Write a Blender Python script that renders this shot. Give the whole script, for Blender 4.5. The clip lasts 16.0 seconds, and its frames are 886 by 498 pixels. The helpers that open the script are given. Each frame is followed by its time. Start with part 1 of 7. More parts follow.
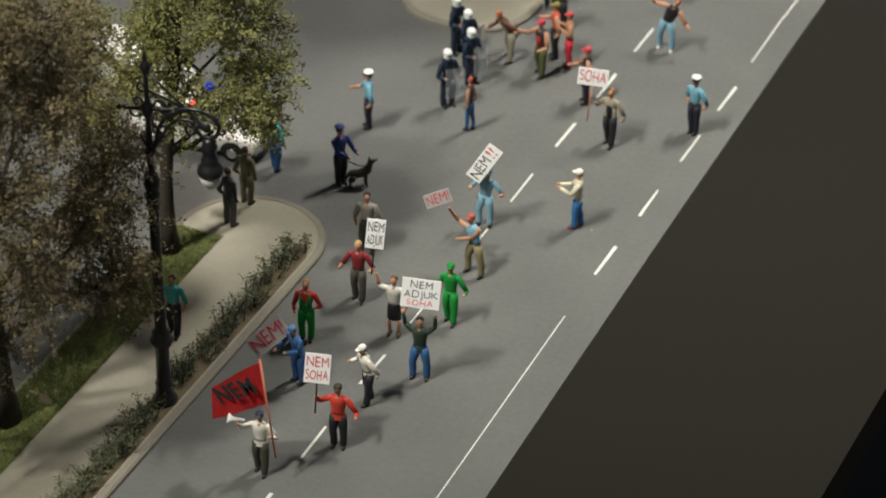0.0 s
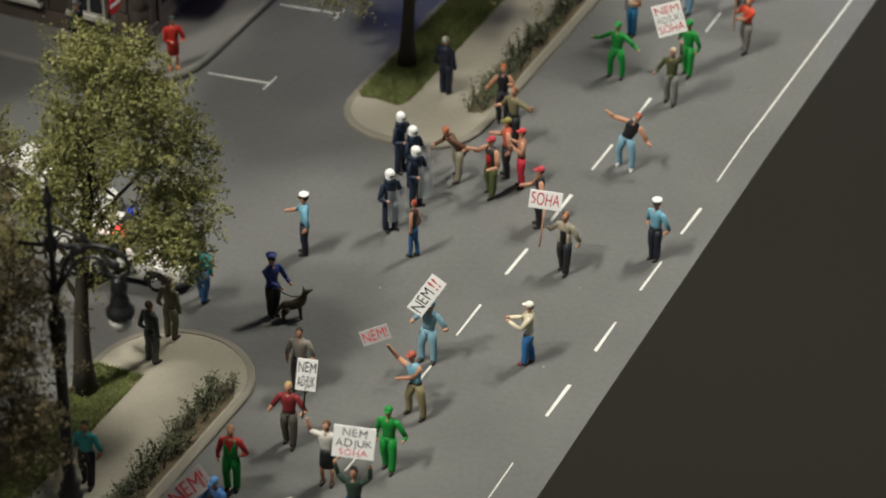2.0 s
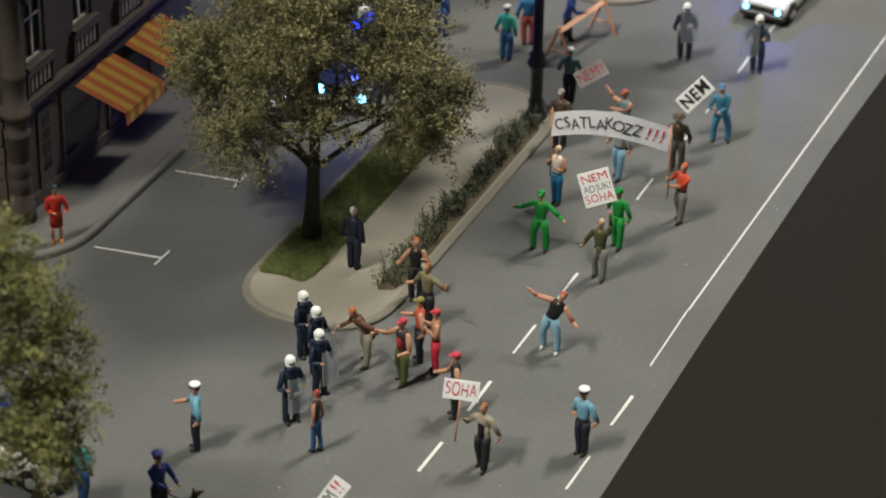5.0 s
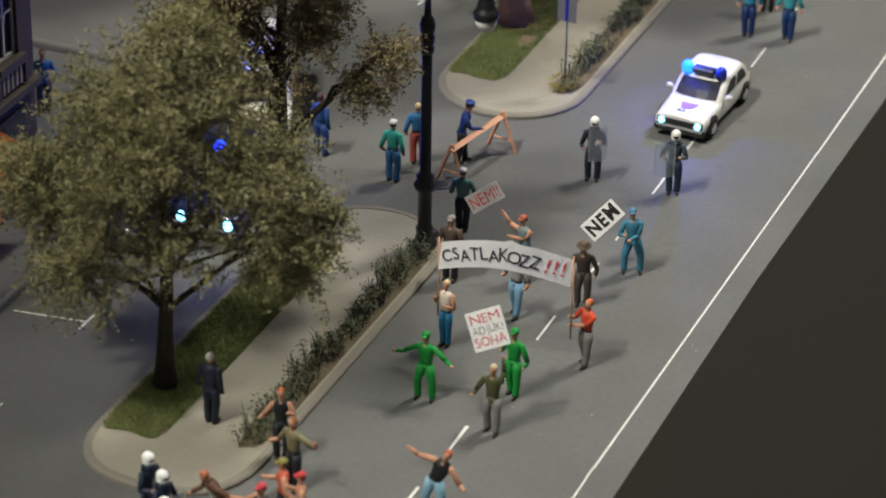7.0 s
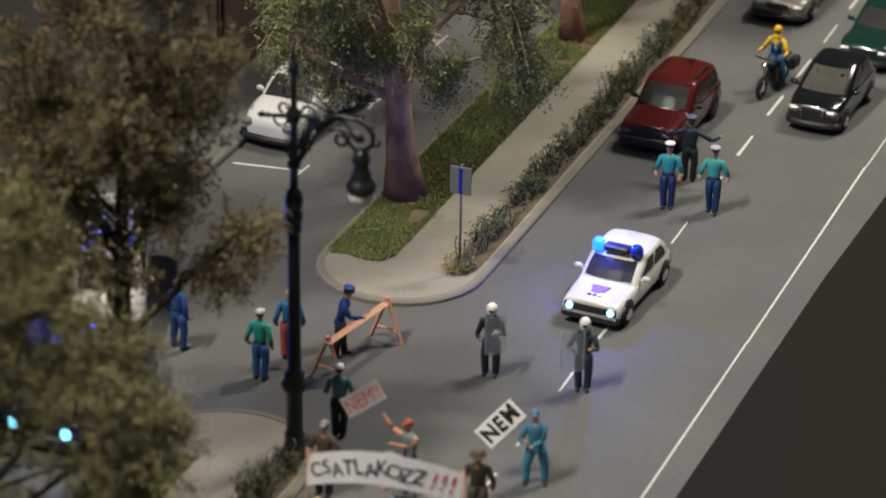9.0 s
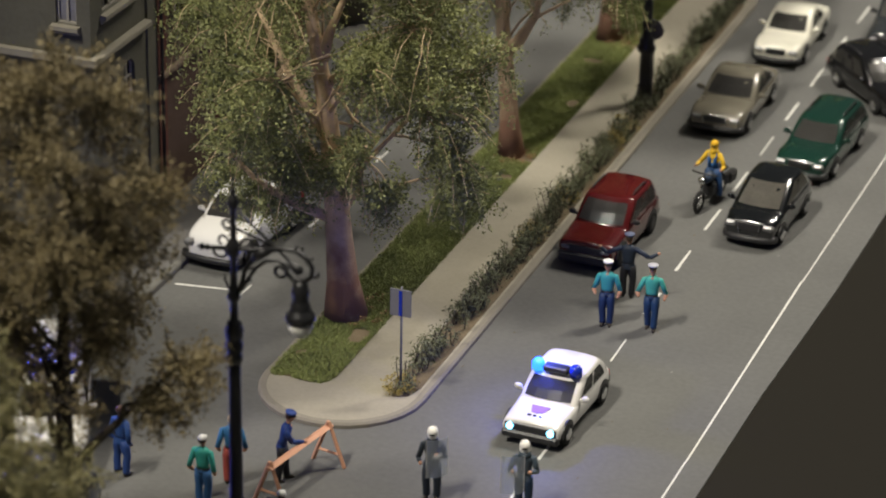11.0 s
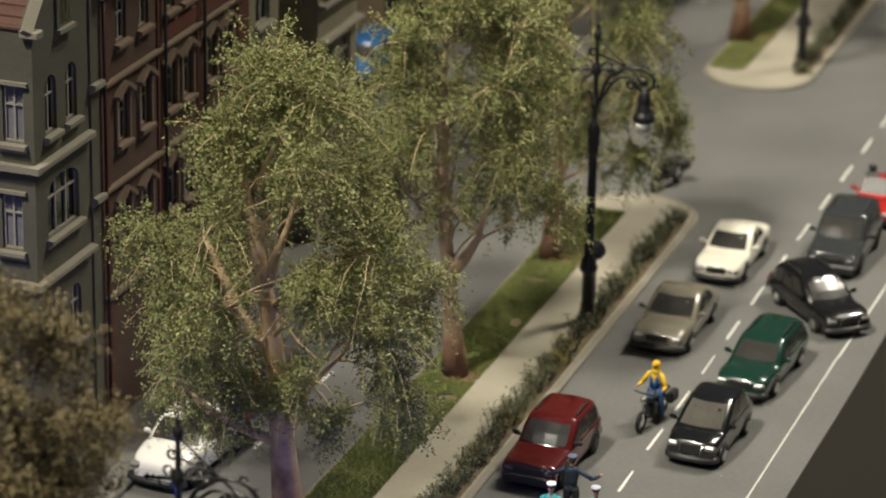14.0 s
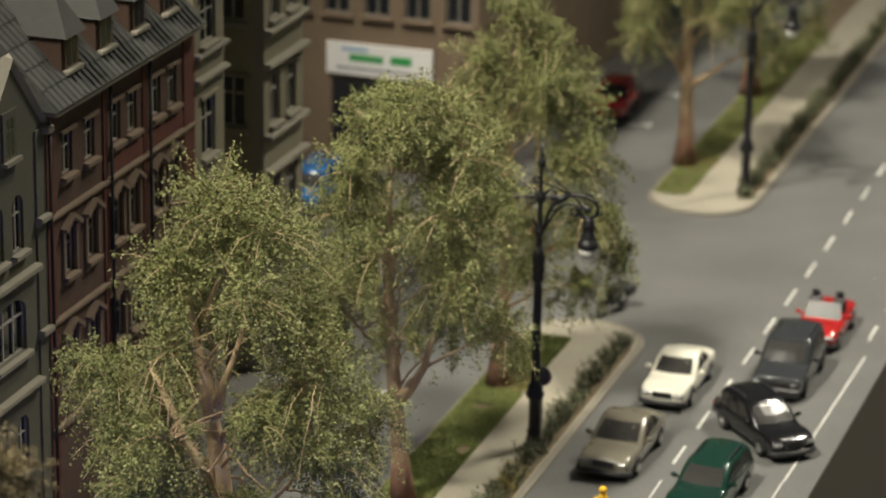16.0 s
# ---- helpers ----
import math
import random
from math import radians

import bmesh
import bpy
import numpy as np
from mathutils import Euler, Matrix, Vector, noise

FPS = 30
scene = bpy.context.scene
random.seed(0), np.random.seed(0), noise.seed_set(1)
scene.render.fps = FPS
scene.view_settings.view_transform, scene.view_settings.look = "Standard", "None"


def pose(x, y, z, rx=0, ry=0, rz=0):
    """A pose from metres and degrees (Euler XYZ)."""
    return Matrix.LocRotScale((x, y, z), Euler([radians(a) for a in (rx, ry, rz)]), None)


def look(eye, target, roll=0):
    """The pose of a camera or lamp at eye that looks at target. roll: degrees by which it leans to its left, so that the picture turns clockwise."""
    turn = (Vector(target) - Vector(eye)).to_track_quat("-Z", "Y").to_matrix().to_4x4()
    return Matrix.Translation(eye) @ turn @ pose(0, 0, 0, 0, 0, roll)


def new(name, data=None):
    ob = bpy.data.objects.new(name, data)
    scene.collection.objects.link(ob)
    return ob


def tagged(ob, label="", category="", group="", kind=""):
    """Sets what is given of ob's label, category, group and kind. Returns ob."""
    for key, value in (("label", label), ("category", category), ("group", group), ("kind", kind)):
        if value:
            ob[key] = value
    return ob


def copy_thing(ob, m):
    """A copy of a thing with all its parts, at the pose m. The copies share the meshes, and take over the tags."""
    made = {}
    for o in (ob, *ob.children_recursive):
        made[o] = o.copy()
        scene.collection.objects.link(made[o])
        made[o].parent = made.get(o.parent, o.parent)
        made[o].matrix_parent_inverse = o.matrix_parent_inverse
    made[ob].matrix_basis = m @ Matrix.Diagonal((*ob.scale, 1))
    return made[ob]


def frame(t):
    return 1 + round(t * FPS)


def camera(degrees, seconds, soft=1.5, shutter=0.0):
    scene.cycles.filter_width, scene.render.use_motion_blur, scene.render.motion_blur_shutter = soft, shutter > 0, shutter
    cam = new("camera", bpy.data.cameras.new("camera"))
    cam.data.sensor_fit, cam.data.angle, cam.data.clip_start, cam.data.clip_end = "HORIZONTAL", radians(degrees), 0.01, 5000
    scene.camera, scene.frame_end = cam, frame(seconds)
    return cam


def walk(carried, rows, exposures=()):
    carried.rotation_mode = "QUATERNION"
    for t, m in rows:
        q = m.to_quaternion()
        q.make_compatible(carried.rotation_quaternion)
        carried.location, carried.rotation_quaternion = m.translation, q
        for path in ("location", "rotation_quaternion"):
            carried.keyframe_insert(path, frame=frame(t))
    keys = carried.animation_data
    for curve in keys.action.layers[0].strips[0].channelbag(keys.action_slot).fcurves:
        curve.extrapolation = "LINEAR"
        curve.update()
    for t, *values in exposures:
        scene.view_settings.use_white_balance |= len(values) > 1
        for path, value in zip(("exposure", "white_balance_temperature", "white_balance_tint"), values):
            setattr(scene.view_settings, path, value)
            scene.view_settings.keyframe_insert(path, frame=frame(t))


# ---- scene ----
# A model street at 1:87. Lengths below are those of the full-size street; U brings them to the model's true size.
U = 1 / 87
cam = camera(16.22, 16.0, soft=1.9)
cam.data.dof.use_dof, cam.data.dof.focus_distance, cam.data.dof.aperture_fstop = True, 73 * U, 25
ROWS = [  # seconds, eye, yaw, pitch, roll
    (0.0, 27.035, -66.914, 45.621, 25.485, -35.427, 0.296),
    (0.5, 27.198, -66.700, 45.756, 25.330, -34.924, 0.244),
    (1.0, 27.039, -65.029, 45.254, 25.560, -34.695, 0.229),
    (1.5, 25.778, -62.212, 43.710, 25.474, -34.529, 0.324),
    (2.0, 25.584, -61.319, 43.356, 25.190, -33.998, 0.356),
    (2.5, 25.639, -61.331, 43.718, 24.829, -33.508, 0.570),
    (3.0, 25.658, -61.205, 44.004, 24.567, -33.010, 0.777),
    (3.5, 25.679, -61.087, 43.879, 24.396, -32.452, 0.789),
    (4.0, 24.801, -58.995, 42.677, 24.139, -32.108, 0.912),
    (6.5, 22.251, -49.838, 37.691, 23.094, -29.991, 0.923),
    (7.0, 21.442, -46.732, 36.339, 22.666, -29.400, 1.110),
    (7.5, 20.422, -43.485, 34.973, 22.150, -28.718, 1.321),
    (8.0, 19.511, -40.098, 33.398, 22.000, -27.858, 1.092),
    (8.5, 18.996, -38.006, 32.382, 21.820, -27.067, 1.111),
    (9.0, 19.023, -37.913, 32.115, 21.281, -26.209, 1.217),
    (9.5, 19.650, -38.000, 33.042, 21.239, -26.138, 1.346),
    (12.0, 19.026, -37.918, 33.479, 19.750, -23.610, 0.957),
    (12.5, 19.043, -37.961, 33.693, 19.807, -23.173, 1.028),
    (13.0, 19.165, -38.069, 33.943, 19.795, -22.592, 1.151),
    (13.5, 19.382, -38.193, 34.159, 19.568, -21.907, 1.326),
    (14.0, 19.441, -38.259, 34.277, 19.311, -21.205, 1.277),
    (14.5, 19.561, -38.348, 34.344, 19.055, -20.549, 1.245),
    (15.0, 19.707, -38.377, 34.412, 18.799, -19.994, 1.258),
    (15.5, 19.682, -38.416, 34.510, 18.510, -19.496, 1.361),
    (16.0, 19.723, -38.612, 34.623, 18.413, -18.942, 1.045),
]
walk(cam, [(t, pose(x * U, y * U, z * U, 0, 0, yaw) @ pose(0, 0, 0, 90 + pitch) @ pose(0, 0, 0, 0, 0, roll))
           for t, x, y, z, yaw, pitch, roll in ROWS],
     exposures=[(0.0, 0.22, 6300, 6), (3.0, 0.0, 6350, 6), (7.0, 0.0, 6300, 6), (9.0, -0.20, 6500, 9), (9.7, -0.20, 6500, 9), (12.0, 0.10, 6800, 8), (14.0, 0.24, 6850, 7), (16.0, 0.30, 6800, 6)])

# ---- light: a dim hall, and two rows of ceiling floodlights over the model ----
world = bpy.data.worlds.new("hall")
scene.world = world
world.use_nodes = True
world.node_tree.nodes["Background"].inputs[0].default_value = (0.9, 0.95, 1.0, 1)
world.node_tree.nodes["Background"].inputs[1].default_value = 0.044


def flood(aim, way, far, size, watts, colour, cone=21):
    lamp = bpy.data.lights.new("ceiling_floodlight", "SPOT")
    lamp.spot_size, lamp.spot_blend, lamp.shadow_soft_size, lamp.energy, lamp.color = radians(cone), 1.0, size * U, watts, colour
    ob = new("ceiling_floodlight", lamp)
    ob.matrix_world = look((Vector(aim) + Vector(way).normalized() * far) * U, Vector(aim) * U)
    return ob


WARM = (1.0, 0.935, 0.83)
for y, w in ((-18, 101), (8, 80), (34, 98), (60, 103), (86, 106)):
    flood((1.5 if y > 0 else 4.0, y, 0), (-0.50, -0.88, 1.55), 170, 4.5, w, WARM)
for y, w in ((-14, 66), (12, 76), (38, 74), (64, 80)):
    flood((1.5 if y > 0 else 3.5, y, 0), (0.35, 0.85, 1.55) if y < 20 else (0.60, 0.76, 1.50), 170, 8.0, w, WARM)


# ---- materials ----
def mat(name, colour, rough=0.7, metal=0.0, var=0.12, scale=1.5, fine=14.0, bump=0.15, spec=0.4, tint=None, random=0.0, coat=0.0):
    """Base colour varied by a coarse and a fine noise, with fine relief. Scales are per metre of the full-size street."""
    m = bpy.data.materials.new(name)
    m.use_nodes = True
    nt = m.node_tree
    n, l = nt.nodes, nt.links
    b = n["Principled BSDF"]
    b.inputs["Roughness"].default_value, b.inputs["Metallic"].default_value = rough, metal
    b.inputs["Specular IOR Level"].default_value = spec
    b.inputs["Coat Weight"].default_value = coat
    co = n.new("ShaderNodeTexCoord")
    a = n.new("ShaderNodeTexNoise")
    a.inputs["Scale"].default_value, a.inputs["Detail"].default_value = scale * 87, 5
    f = n.new("ShaderNodeTexNoise")
    f.inputs["Scale"].default_value, f.inputs["Detail"].default_value = fine * 87, 3
    l.new(co.outputs["Object"], a.inputs["Vector"])
    l.new(co.outputs["Object"], f.inputs["Vector"])
    lo = [c * (1 - 1.6 * var) for c in colour]
    hi = [min(1, c * (1 + 1.6 * var)) for c in (tint or colour)]
    mix = n.new("ShaderNodeMix")
    mix.data_type = "RGBA"
    mix.inputs["A"].default_value, mix.inputs["B"].default_value = (*lo, 1), (*hi, 1)
    ad = n.new("ShaderNodeMath")
    ad.operation = "MULTIPLY_ADD"
    ad.inputs[1].default_value = 0.4
    l.new(f.outputs["Fac"], ad.inputs[0])
    sc = n.new("ShaderNodeMath")
    sc.operation = "MULTIPLY"
    sc.inputs[1].default_value = 0.6
    l.new(a.outputs["Fac"], sc.inputs[0])
    l.new(sc.outputs[0], ad.inputs[2])
    fac = ad.outputs[0]
    if random:
        info = n.new("ShaderNodeObjectInfo")
        r = n.new("ShaderNodeMath")
        r.operation = "MULTIPLY_ADD"
        r.inputs[1].default_value, r.inputs[2].default_value = random, -random / 2
        l.new(info.outputs["Random"], r.inputs[0])
        s = n.new("ShaderNodeMath")
        l.new(fac, s.inputs[0])
        l.new(r.outputs[0], s.inputs[1])
        fac = s.outputs[0]
    l.new(fac, mix.inputs["Factor"])
    l.new(mix.outputs["Result"], b.inputs["Base Color"])
    if bump:
        bp = n.new("ShaderNodeBump")
        bp.inputs["Strength"].default_value, bp.inputs["Distance"].default_value = bump, 0.02 * U
        l.new(f.outputs["Fac"], bp.inputs["Height"])
        l.new(bp.outputs["Normal"], b.inputs["Normal"])
    return m


def leafy(name, dark, light, rough=0.6):
    m = bpy.data.materials.new(name)
    m.use_nodes = True
    n, l = m.node_tree.nodes, m.node_tree.links
    b = n["Principled BSDF"]
    b.inputs["Roughness"].default_value = rough
    geo, info = n.new("ShaderNodeNewGeometry"), n.new("ShaderNodeTexCoord")
    big = n.new("ShaderNodeTexNoise")
    big.inputs["Scale"].default_value = 0.9 * 87
    l.new(info.outputs["Object"], big.inputs["Vector"])
    s = n.new("ShaderNodeMath")
    s.operation = "MULTIPLY_ADD"
    s.inputs[1].default_value = 0.40
    l.new(geo.outputs["Random Per Island"], s.inputs[0])
    h = n.new("ShaderNodeMath")
    h.operation = "MULTIPLY"
    h.inputs[1].default_value = 0.66
    l.new(big.outputs["Fac"], h.inputs[0])
    l.new(h.outputs[0], s.inputs[2])
    ramp = n.new("ShaderNodeValToRGB")
    ramp.color_ramp.elements[0].color, ramp.color_ramp.elements[0].position = (*dark, 1), 0.15
    ramp.color_ramp.elements[1].color, ramp.color_ramp.elements[1].position = (*light, 1), 0.9
    l.new(s.outputs[0], ramp.inputs["Fac"])
    l.new(ramp.outputs["Color"], b.inputs["Base Color"])
    b.inputs["Subsurface Weight"].default_value = 0.0
    return m


def plane_bark(name):
    """Reddish-brown bark below that has flaked off to pale tan higher up, in patches. The tan is lightened further, to
    stand for light on the limbs.
    """
    m = mat(name, (0.58, 0.43, 0.27), 0.85, var=0.20, scale=2, fine=14, bump=0.5)
    n, l = m.node_tree.nodes, m.node_tree.links
    b = n["Principled BSDF"]
    old = b.inputs["Base Color"].links[0].from_socket
    co, sep, big = n.new("ShaderNodeTexCoord"), n.new("ShaderNodeSeparateXYZ"), n.new("ShaderNodeTexNoise")
    big.inputs["Scale"].default_value, big.inputs["Detail"].default_value = 1.6 * 87, 4
    l.new(co.outputs["Object"], sep.inputs[0])
    l.new(co.outputs["Object"], big.inputs["Vector"])
    k = n.new("ShaderNodeMath")
    k.operation = "MULTIPLY_ADD"
    k.inputs[1].default_value = 87 / 6.0
    l.new(sep.outputs["Z"], k.inputs[0])
    l.new(big.outputs["Fac"], k.inputs[2])
    ramp = n.new("ShaderNodeValToRGB")
    ramp.color_ramp.elements[0].color, ramp.color_ramp.elements[0].position = (0, 0, 0, 1), 0.62
    ramp.color_ramp.elements[1].color, ramp.color_ramp.elements[1].position = (1, 1, 1, 1), 1.0
    l.new(k.outputs[0], ramp.inputs["Fac"])
    mix = n.new("ShaderNodeMix")
    mix.data_type = "RGBA"
    mix.inputs["A"].default_value = (0.24, 0.130, 0.085, 1)
    l.new(ramp.outputs["Color"], mix.inputs["Factor"])
    l.new(old, mix.inputs["B"])
    l.new(mix.outputs["Result"], b.inputs["Base Color"])
    return m


def glass_dark(name, colour=(0.02, 0.022, 0.025)):
    m = bpy.data.materials.new(name)
    m.use_nodes = True
    b = m.node_tree.nodes["Principled BSDF"]
    b.inputs["Base Color"].default_value = (*colour, 1)
    b.inputs["Roughness"].default_value = 0.08
    b.inputs["Specular IOR Level"].default_value = 0.6
    return m


def glow(name, colour, strength):
    m = bpy.data.materials.new(name)
    m.use_nodes = True
    b = m.node_tree.nodes["Principled BSDF"]
    b.inputs["Base Color"].default_value = (*colour, 1)
    b.inputs["Emission Color"].default_value = (*colour, 1)
    b.inputs["Emission Strength"].default_value = strength
    return m


def clear(name):
    m = bpy.data.materials.new(name)
    m.use_nodes = True
    n, l = m.node_tree.nodes, m.node_tree.links
    tr, gl, mx = n.new("ShaderNodeBsdfTransparent"), n.new("ShaderNodeBsdfGlossy"), n.new("ShaderNodeMixShader")
    tr.inputs[0].default_value, gl.inputs[0].default_value, gl.inputs[1].default_value = (0.86, 0.90, 0.92, 1), (0.9, 0.95, 1, 1), 0.45
    mx.inputs[0].default_value = 0.34
    l.new(tr.outputs[0], mx.inputs[1])
    l.new(gl.outputs[0], mx.inputs[2])
    l.new(mx.outputs[0], n["Material Output"].inputs[0])
    return m


M = {
    "asphalt": mat("asphalt", (0.114, 0.114, 0.109), 0.60, var=0.27, scale=0.33, fine=7, bump=0.12, spec=0.35),
    "kerb": mat("kerb_concrete", (0.205, 0.186, 0.150), 0.8, var=0.16, scale=0.8, fine=10, bump=0.2),
    "kerb_grey": mat("kerb_grey_stone", (0.150, 0.146, 0.128), 0.8, var=0.22, scale=0.9, fine=9, bump=0.3),
    "paving": mat("footway_concrete", (0.29, 0.266, 0.21), 0.85, var=0.18, scale=0.7, fine=12, bump=0.15),
    "paving_grey": mat("footway_grey", (0.13, 0.125, 0.118), 0.85, var=0.12, scale=0.7, fine=12, bump=0.15),
    "soil": mat("soil", (0.13, 0.10, 0.06), 0.95, var=0.3, scale=2.5, fine=20, bump=0.6),
    "paint": mat("road_paint", (0.62, 0.62, 0.58), 0.65, var=0.14, scale=2.2, fine=18, bump=0.15),
    "board": mat("table_board", (0.012, 0.0105, 0.0075), 0.75, var=0.08, scale=0.1, fine=3, bump=0.03, spec=0.15),
    "black": mat("black_iron", (0.012, 0.012, 0.013), 0.38, var=0.15, scale=3, bump=0.1, spec=0.5),
    "grass": leafy("grass", (0.085, 0.100, 0.030), (0.29, 0.33, 0.105), 0.85),
    "hedge": leafy("hedge_leaves", (0.045, 0.05, 0.028), (0.19, 0.20, 0.105), 0.75),
    "leaf_green": leafy("leaves_green", (0.074, 0.086, 0.029), (0.35, 0.365, 0.138), 0.6),
    "leaf_spring": leafy("leaves_spring", (0.052, 0.055, 0.016), (0.31, 0.305, 0.092), 0.6),
    "leaf_olive": leafy("leaves_olive", (0.070, 0.067, 0.028), (0.30, 0.272, 0.116), 0.6),
    "leaf_brown": leafy("leaves_brown", (0.060, 0.048, 0.025), (0.26, 0.205, 0.095), 0.65),
    "bark": mat("bark_dark", (0.045, 0.038, 0.028), 0.9, var=0.3, scale=3, fine=16, bump=0.6),
    "bark_plane": plane_bark("bark_of_plane_tree"),
    "glass": glass_dark("window_glass"),
    # Lighter copy of the car glass, with a grey-beige reflection put into its colour.
    "carglass_pale": mat("car_glass_pale", (0.16, 0.15, 0.13), 0.2, var=0.3, scale=2, bump=0, spec=0.5),
    "carglass": mat("car_glass", (0.066, 0.064, 0.060), 0.24, var=0.05, bump=0, spec=0.5),
    "lampglass": mat("opal_glass", (0.72, 0.72, 0.66), 0.3, var=0.03, bump=0),
    "chrome": mat("chrome", (0.7, 0.7, 0.7), 0.18, metal=1.0, var=0.05, bump=0),
    "tyre": mat("tyre_rubber", (0.014, 0.014, 0.014), 0.8, var=0.1, bump=0.1),
    "plastic": mat("black_plastic", (0.02, 0.02, 0.021), 0.45, var=0.08, bump=0.05),
    "blue_glow": glow("blue_beacon", (0.01, 0.05, 1.0), 4),
    "blue_core": glow("blue_beacon_core", (0.012, 0.11, 1.0), 5),
    "headlight_on": glow("headlight_on", (0.20, 0.65, 1.0), 5.5),
    "lens": mat("lamp_lens", (0.14, 0.14, 0.14), 0.3, var=0.1, bump=0, spec=0.6),
    "blue_dark": mat("blue_lens", (0.01, 0.03, 0.35), 0.2, bump=0, var=0.05),
    "red_lens": mat("red_lens", (0.5, 0.01, 0.01), 0.2, bump=0, var=0.05),
    "red_glow": glow("red_lamp", (1.0, 0.02, 0.02), 6),
    "clear": clear("clear_shield"),
    "wood": mat("raw_wood", (0.56, 0.29, 0.18), 0.7, var=0.12, scale=4, bump=0.1),
    "card": mat("sign_card", (0.90, 0.89, 0.87), 0.8, var=0.04, scale=2, bump=0.05),
    "card_grey": mat("sign_card_grey", (0.42, 0.40, 0.39), 0.8, var=0.06, scale=2, bump=0.05),
    "ink_red": mat("red_ink", (0.52, 0.03, 0.045), 0.8, var=0.2, scale=9, bump=0),
    "ink_pink": mat("pink_ink", (0.75, 0.16, 0.18), 0.8, var=0.2, scale=9, bump=0),
    "ink_black": mat("black_ink", (0.02, 0.02, 0.02), 0.8, var=0.2, scale=9, bump=0),
    "ink_grey": mat("grey_ink", (0.16, 0.16, 0.16), 0.8, var=0.2, scale=9, bump=0),
    "flag": mat("red_cloth", (0.50, 0.030, 0.030), 0.75, var=0.12, scale=2, bump=0.1),
}
PLAIN = {}


def paint(rgb, rough=0.55, name="figure_paint"):
    key = (tuple(rgb), rough, name)
    if key not in PLAIN:
        PLAIN[key] = mat(name, rgb, rough, var=0.12, scale=5, fine=30, bump=0.08, spec=0.35)
    return PLAIN[key]


def car_paint(rgb):
    key = (tuple(rgb), "car")
    if key not in PLAIN:
        PLAIN[key] = mat("car_paint", rgb, 0.20, var=0.04, scale=2, bump=0, spec=0.45, coat=0.7)
    return PLAIN[key]


# ---- mesh helpers ----
def part(name, bm, material, parent=None, label="", smooth=False, at=None):
    """Links a bmesh, made in full-size metres, as one mesh object, at model size."""
    bmesh.ops.scale(bm, vec=(U, U, U), verts=bm.verts)
    me = bpy.data.meshes.new(name)
    bm.to_mesh(me)
    bm.free()
    for m in material if isinstance(material, (list, tuple)) else (material,):
        me.materials.append(m)
    if smooth:
        for p in me.polygons:
            p.use_smooth = True
    ob = new(name, me)
    if parent:
        ob.parent = parent
    if at is not None:
        ob.matrix_basis = at
    if label:
        ob["label"] = label
    return ob


def spot(x, y, z=0.0, turn=0.0):
    return pose(x * U, y * U, z * U, 0, 0, turn)


def thing(name, label, category, at=None, group=""):
    ob = new(name)
    ob.empty_display_size = 0.01
    if at is not None:
        ob.matrix_basis = at
    return tagged(ob, label, category, group)


def box(bm, x0, x1, y0, y1, z0, z1, bevel=0.0, mi=0):
    b2 = bmesh.new()
    bmesh.ops.create_cube(b2, size=1)
    bmesh.ops.scale(b2, vec=(x1 - x0, y1 - y0, z1 - z0), verts=b2.verts)
    bmesh.ops.translate(b2, vec=((x0 + x1) / 2, (y0 + y1) / 2, (z0 + z1) / 2), verts=b2.verts)
    if bevel:
        bmesh.ops.bevel(b2, geom=b2.edges[:], offset=bevel, segments=1, affect="EDGES")
    join(bm, b2, mi=mi)
    return bm


def join(bm, b2, m=None, mi=0):
    if m is not None:
        b2.transform(m)
    vs = [bm.verts.new(v.co) for v in b2.verts]
    b2.verts.index_update()
    for f in b2.faces:
        g = bm.faces.new([vs[v.index] for v in f.verts])
        g.material_index, g.smooth = mi, f.smooth
    b2.free()


def ringtube(bm, pts, radii, n=8, mi=0, cap=True, smooth=True, squash=1.0):
    """A tube of changing radius along points."""
    pts = [Vector(p) for p in pts]
    rings, up = [], None
    for i, p in enumerate(pts):
        d = (pts[min(i + 1, len(pts) - 1)] - pts[max(i - 1, 0)])
        d = d.normalized() if d.length > 1e-9 else Vector((0, 0, 1))
        if up is None:
            side = d.cross(Vector((0, 1, 0.01))).normalized() if abs(d.z) > 0.7 else d.cross(Vector((0, 0, 1))).normalized()
        else:
            side = (up - d * up.dot(d)).normalized()
        up = side
        other = d.cross(side)
        rings.append([bm.verts.new(p + (side * math.cos(a) + other * math.sin(a) * squash) * radii[i])
                      for a in (2 * math.pi * k / n for k in range(n))])
    for a, b in zip(rings, rings[1:]):
        for k in range(n):
            f = bm.faces.new((a[k], a[(k + 1) % n], b[(k + 1) % n], b[k]))
            f.material_index, f.smooth = mi, smooth
    if cap:
        for r, flip in ((rings[0], True), (rings[-1], False)):
            f = bm.faces.new(r[::-1] if flip else r)
            f.material_index = mi
    return rings


def ball(bm, c, r, mi=0, sx=1, sy=1, sz=1, seg=8, rings=6):
    b2 = bmesh.new()
    bmesh.ops.create_uvsphere(b2, u_segments=seg, v_segments=rings, radius=r)
    for f in b2.faces:
        f.smooth = True
    join(bm, b2, Matrix.Translation(c) @ Matrix.Diagonal((sx, sy, sz, 1)), mi)


def slab(bm, outline, z0, z1, mi=0):
    """A flat plate with the outline (anticlockwise) given."""
    lo = [bm.verts.new((x, y, z0)) for x, y in outline]
    hi = [bm.verts.new((x, y, z1)) for x, y in outline]
    bm.faces.new(hi).material_index = mi
    bm.faces.new(lo[::-1]).material_index = mi
    for k in range(len(lo)):
        j = (k + 1) % len(lo)
        bm.faces.new((lo[k], lo[j], hi[j], hi[k])).material_index = mi


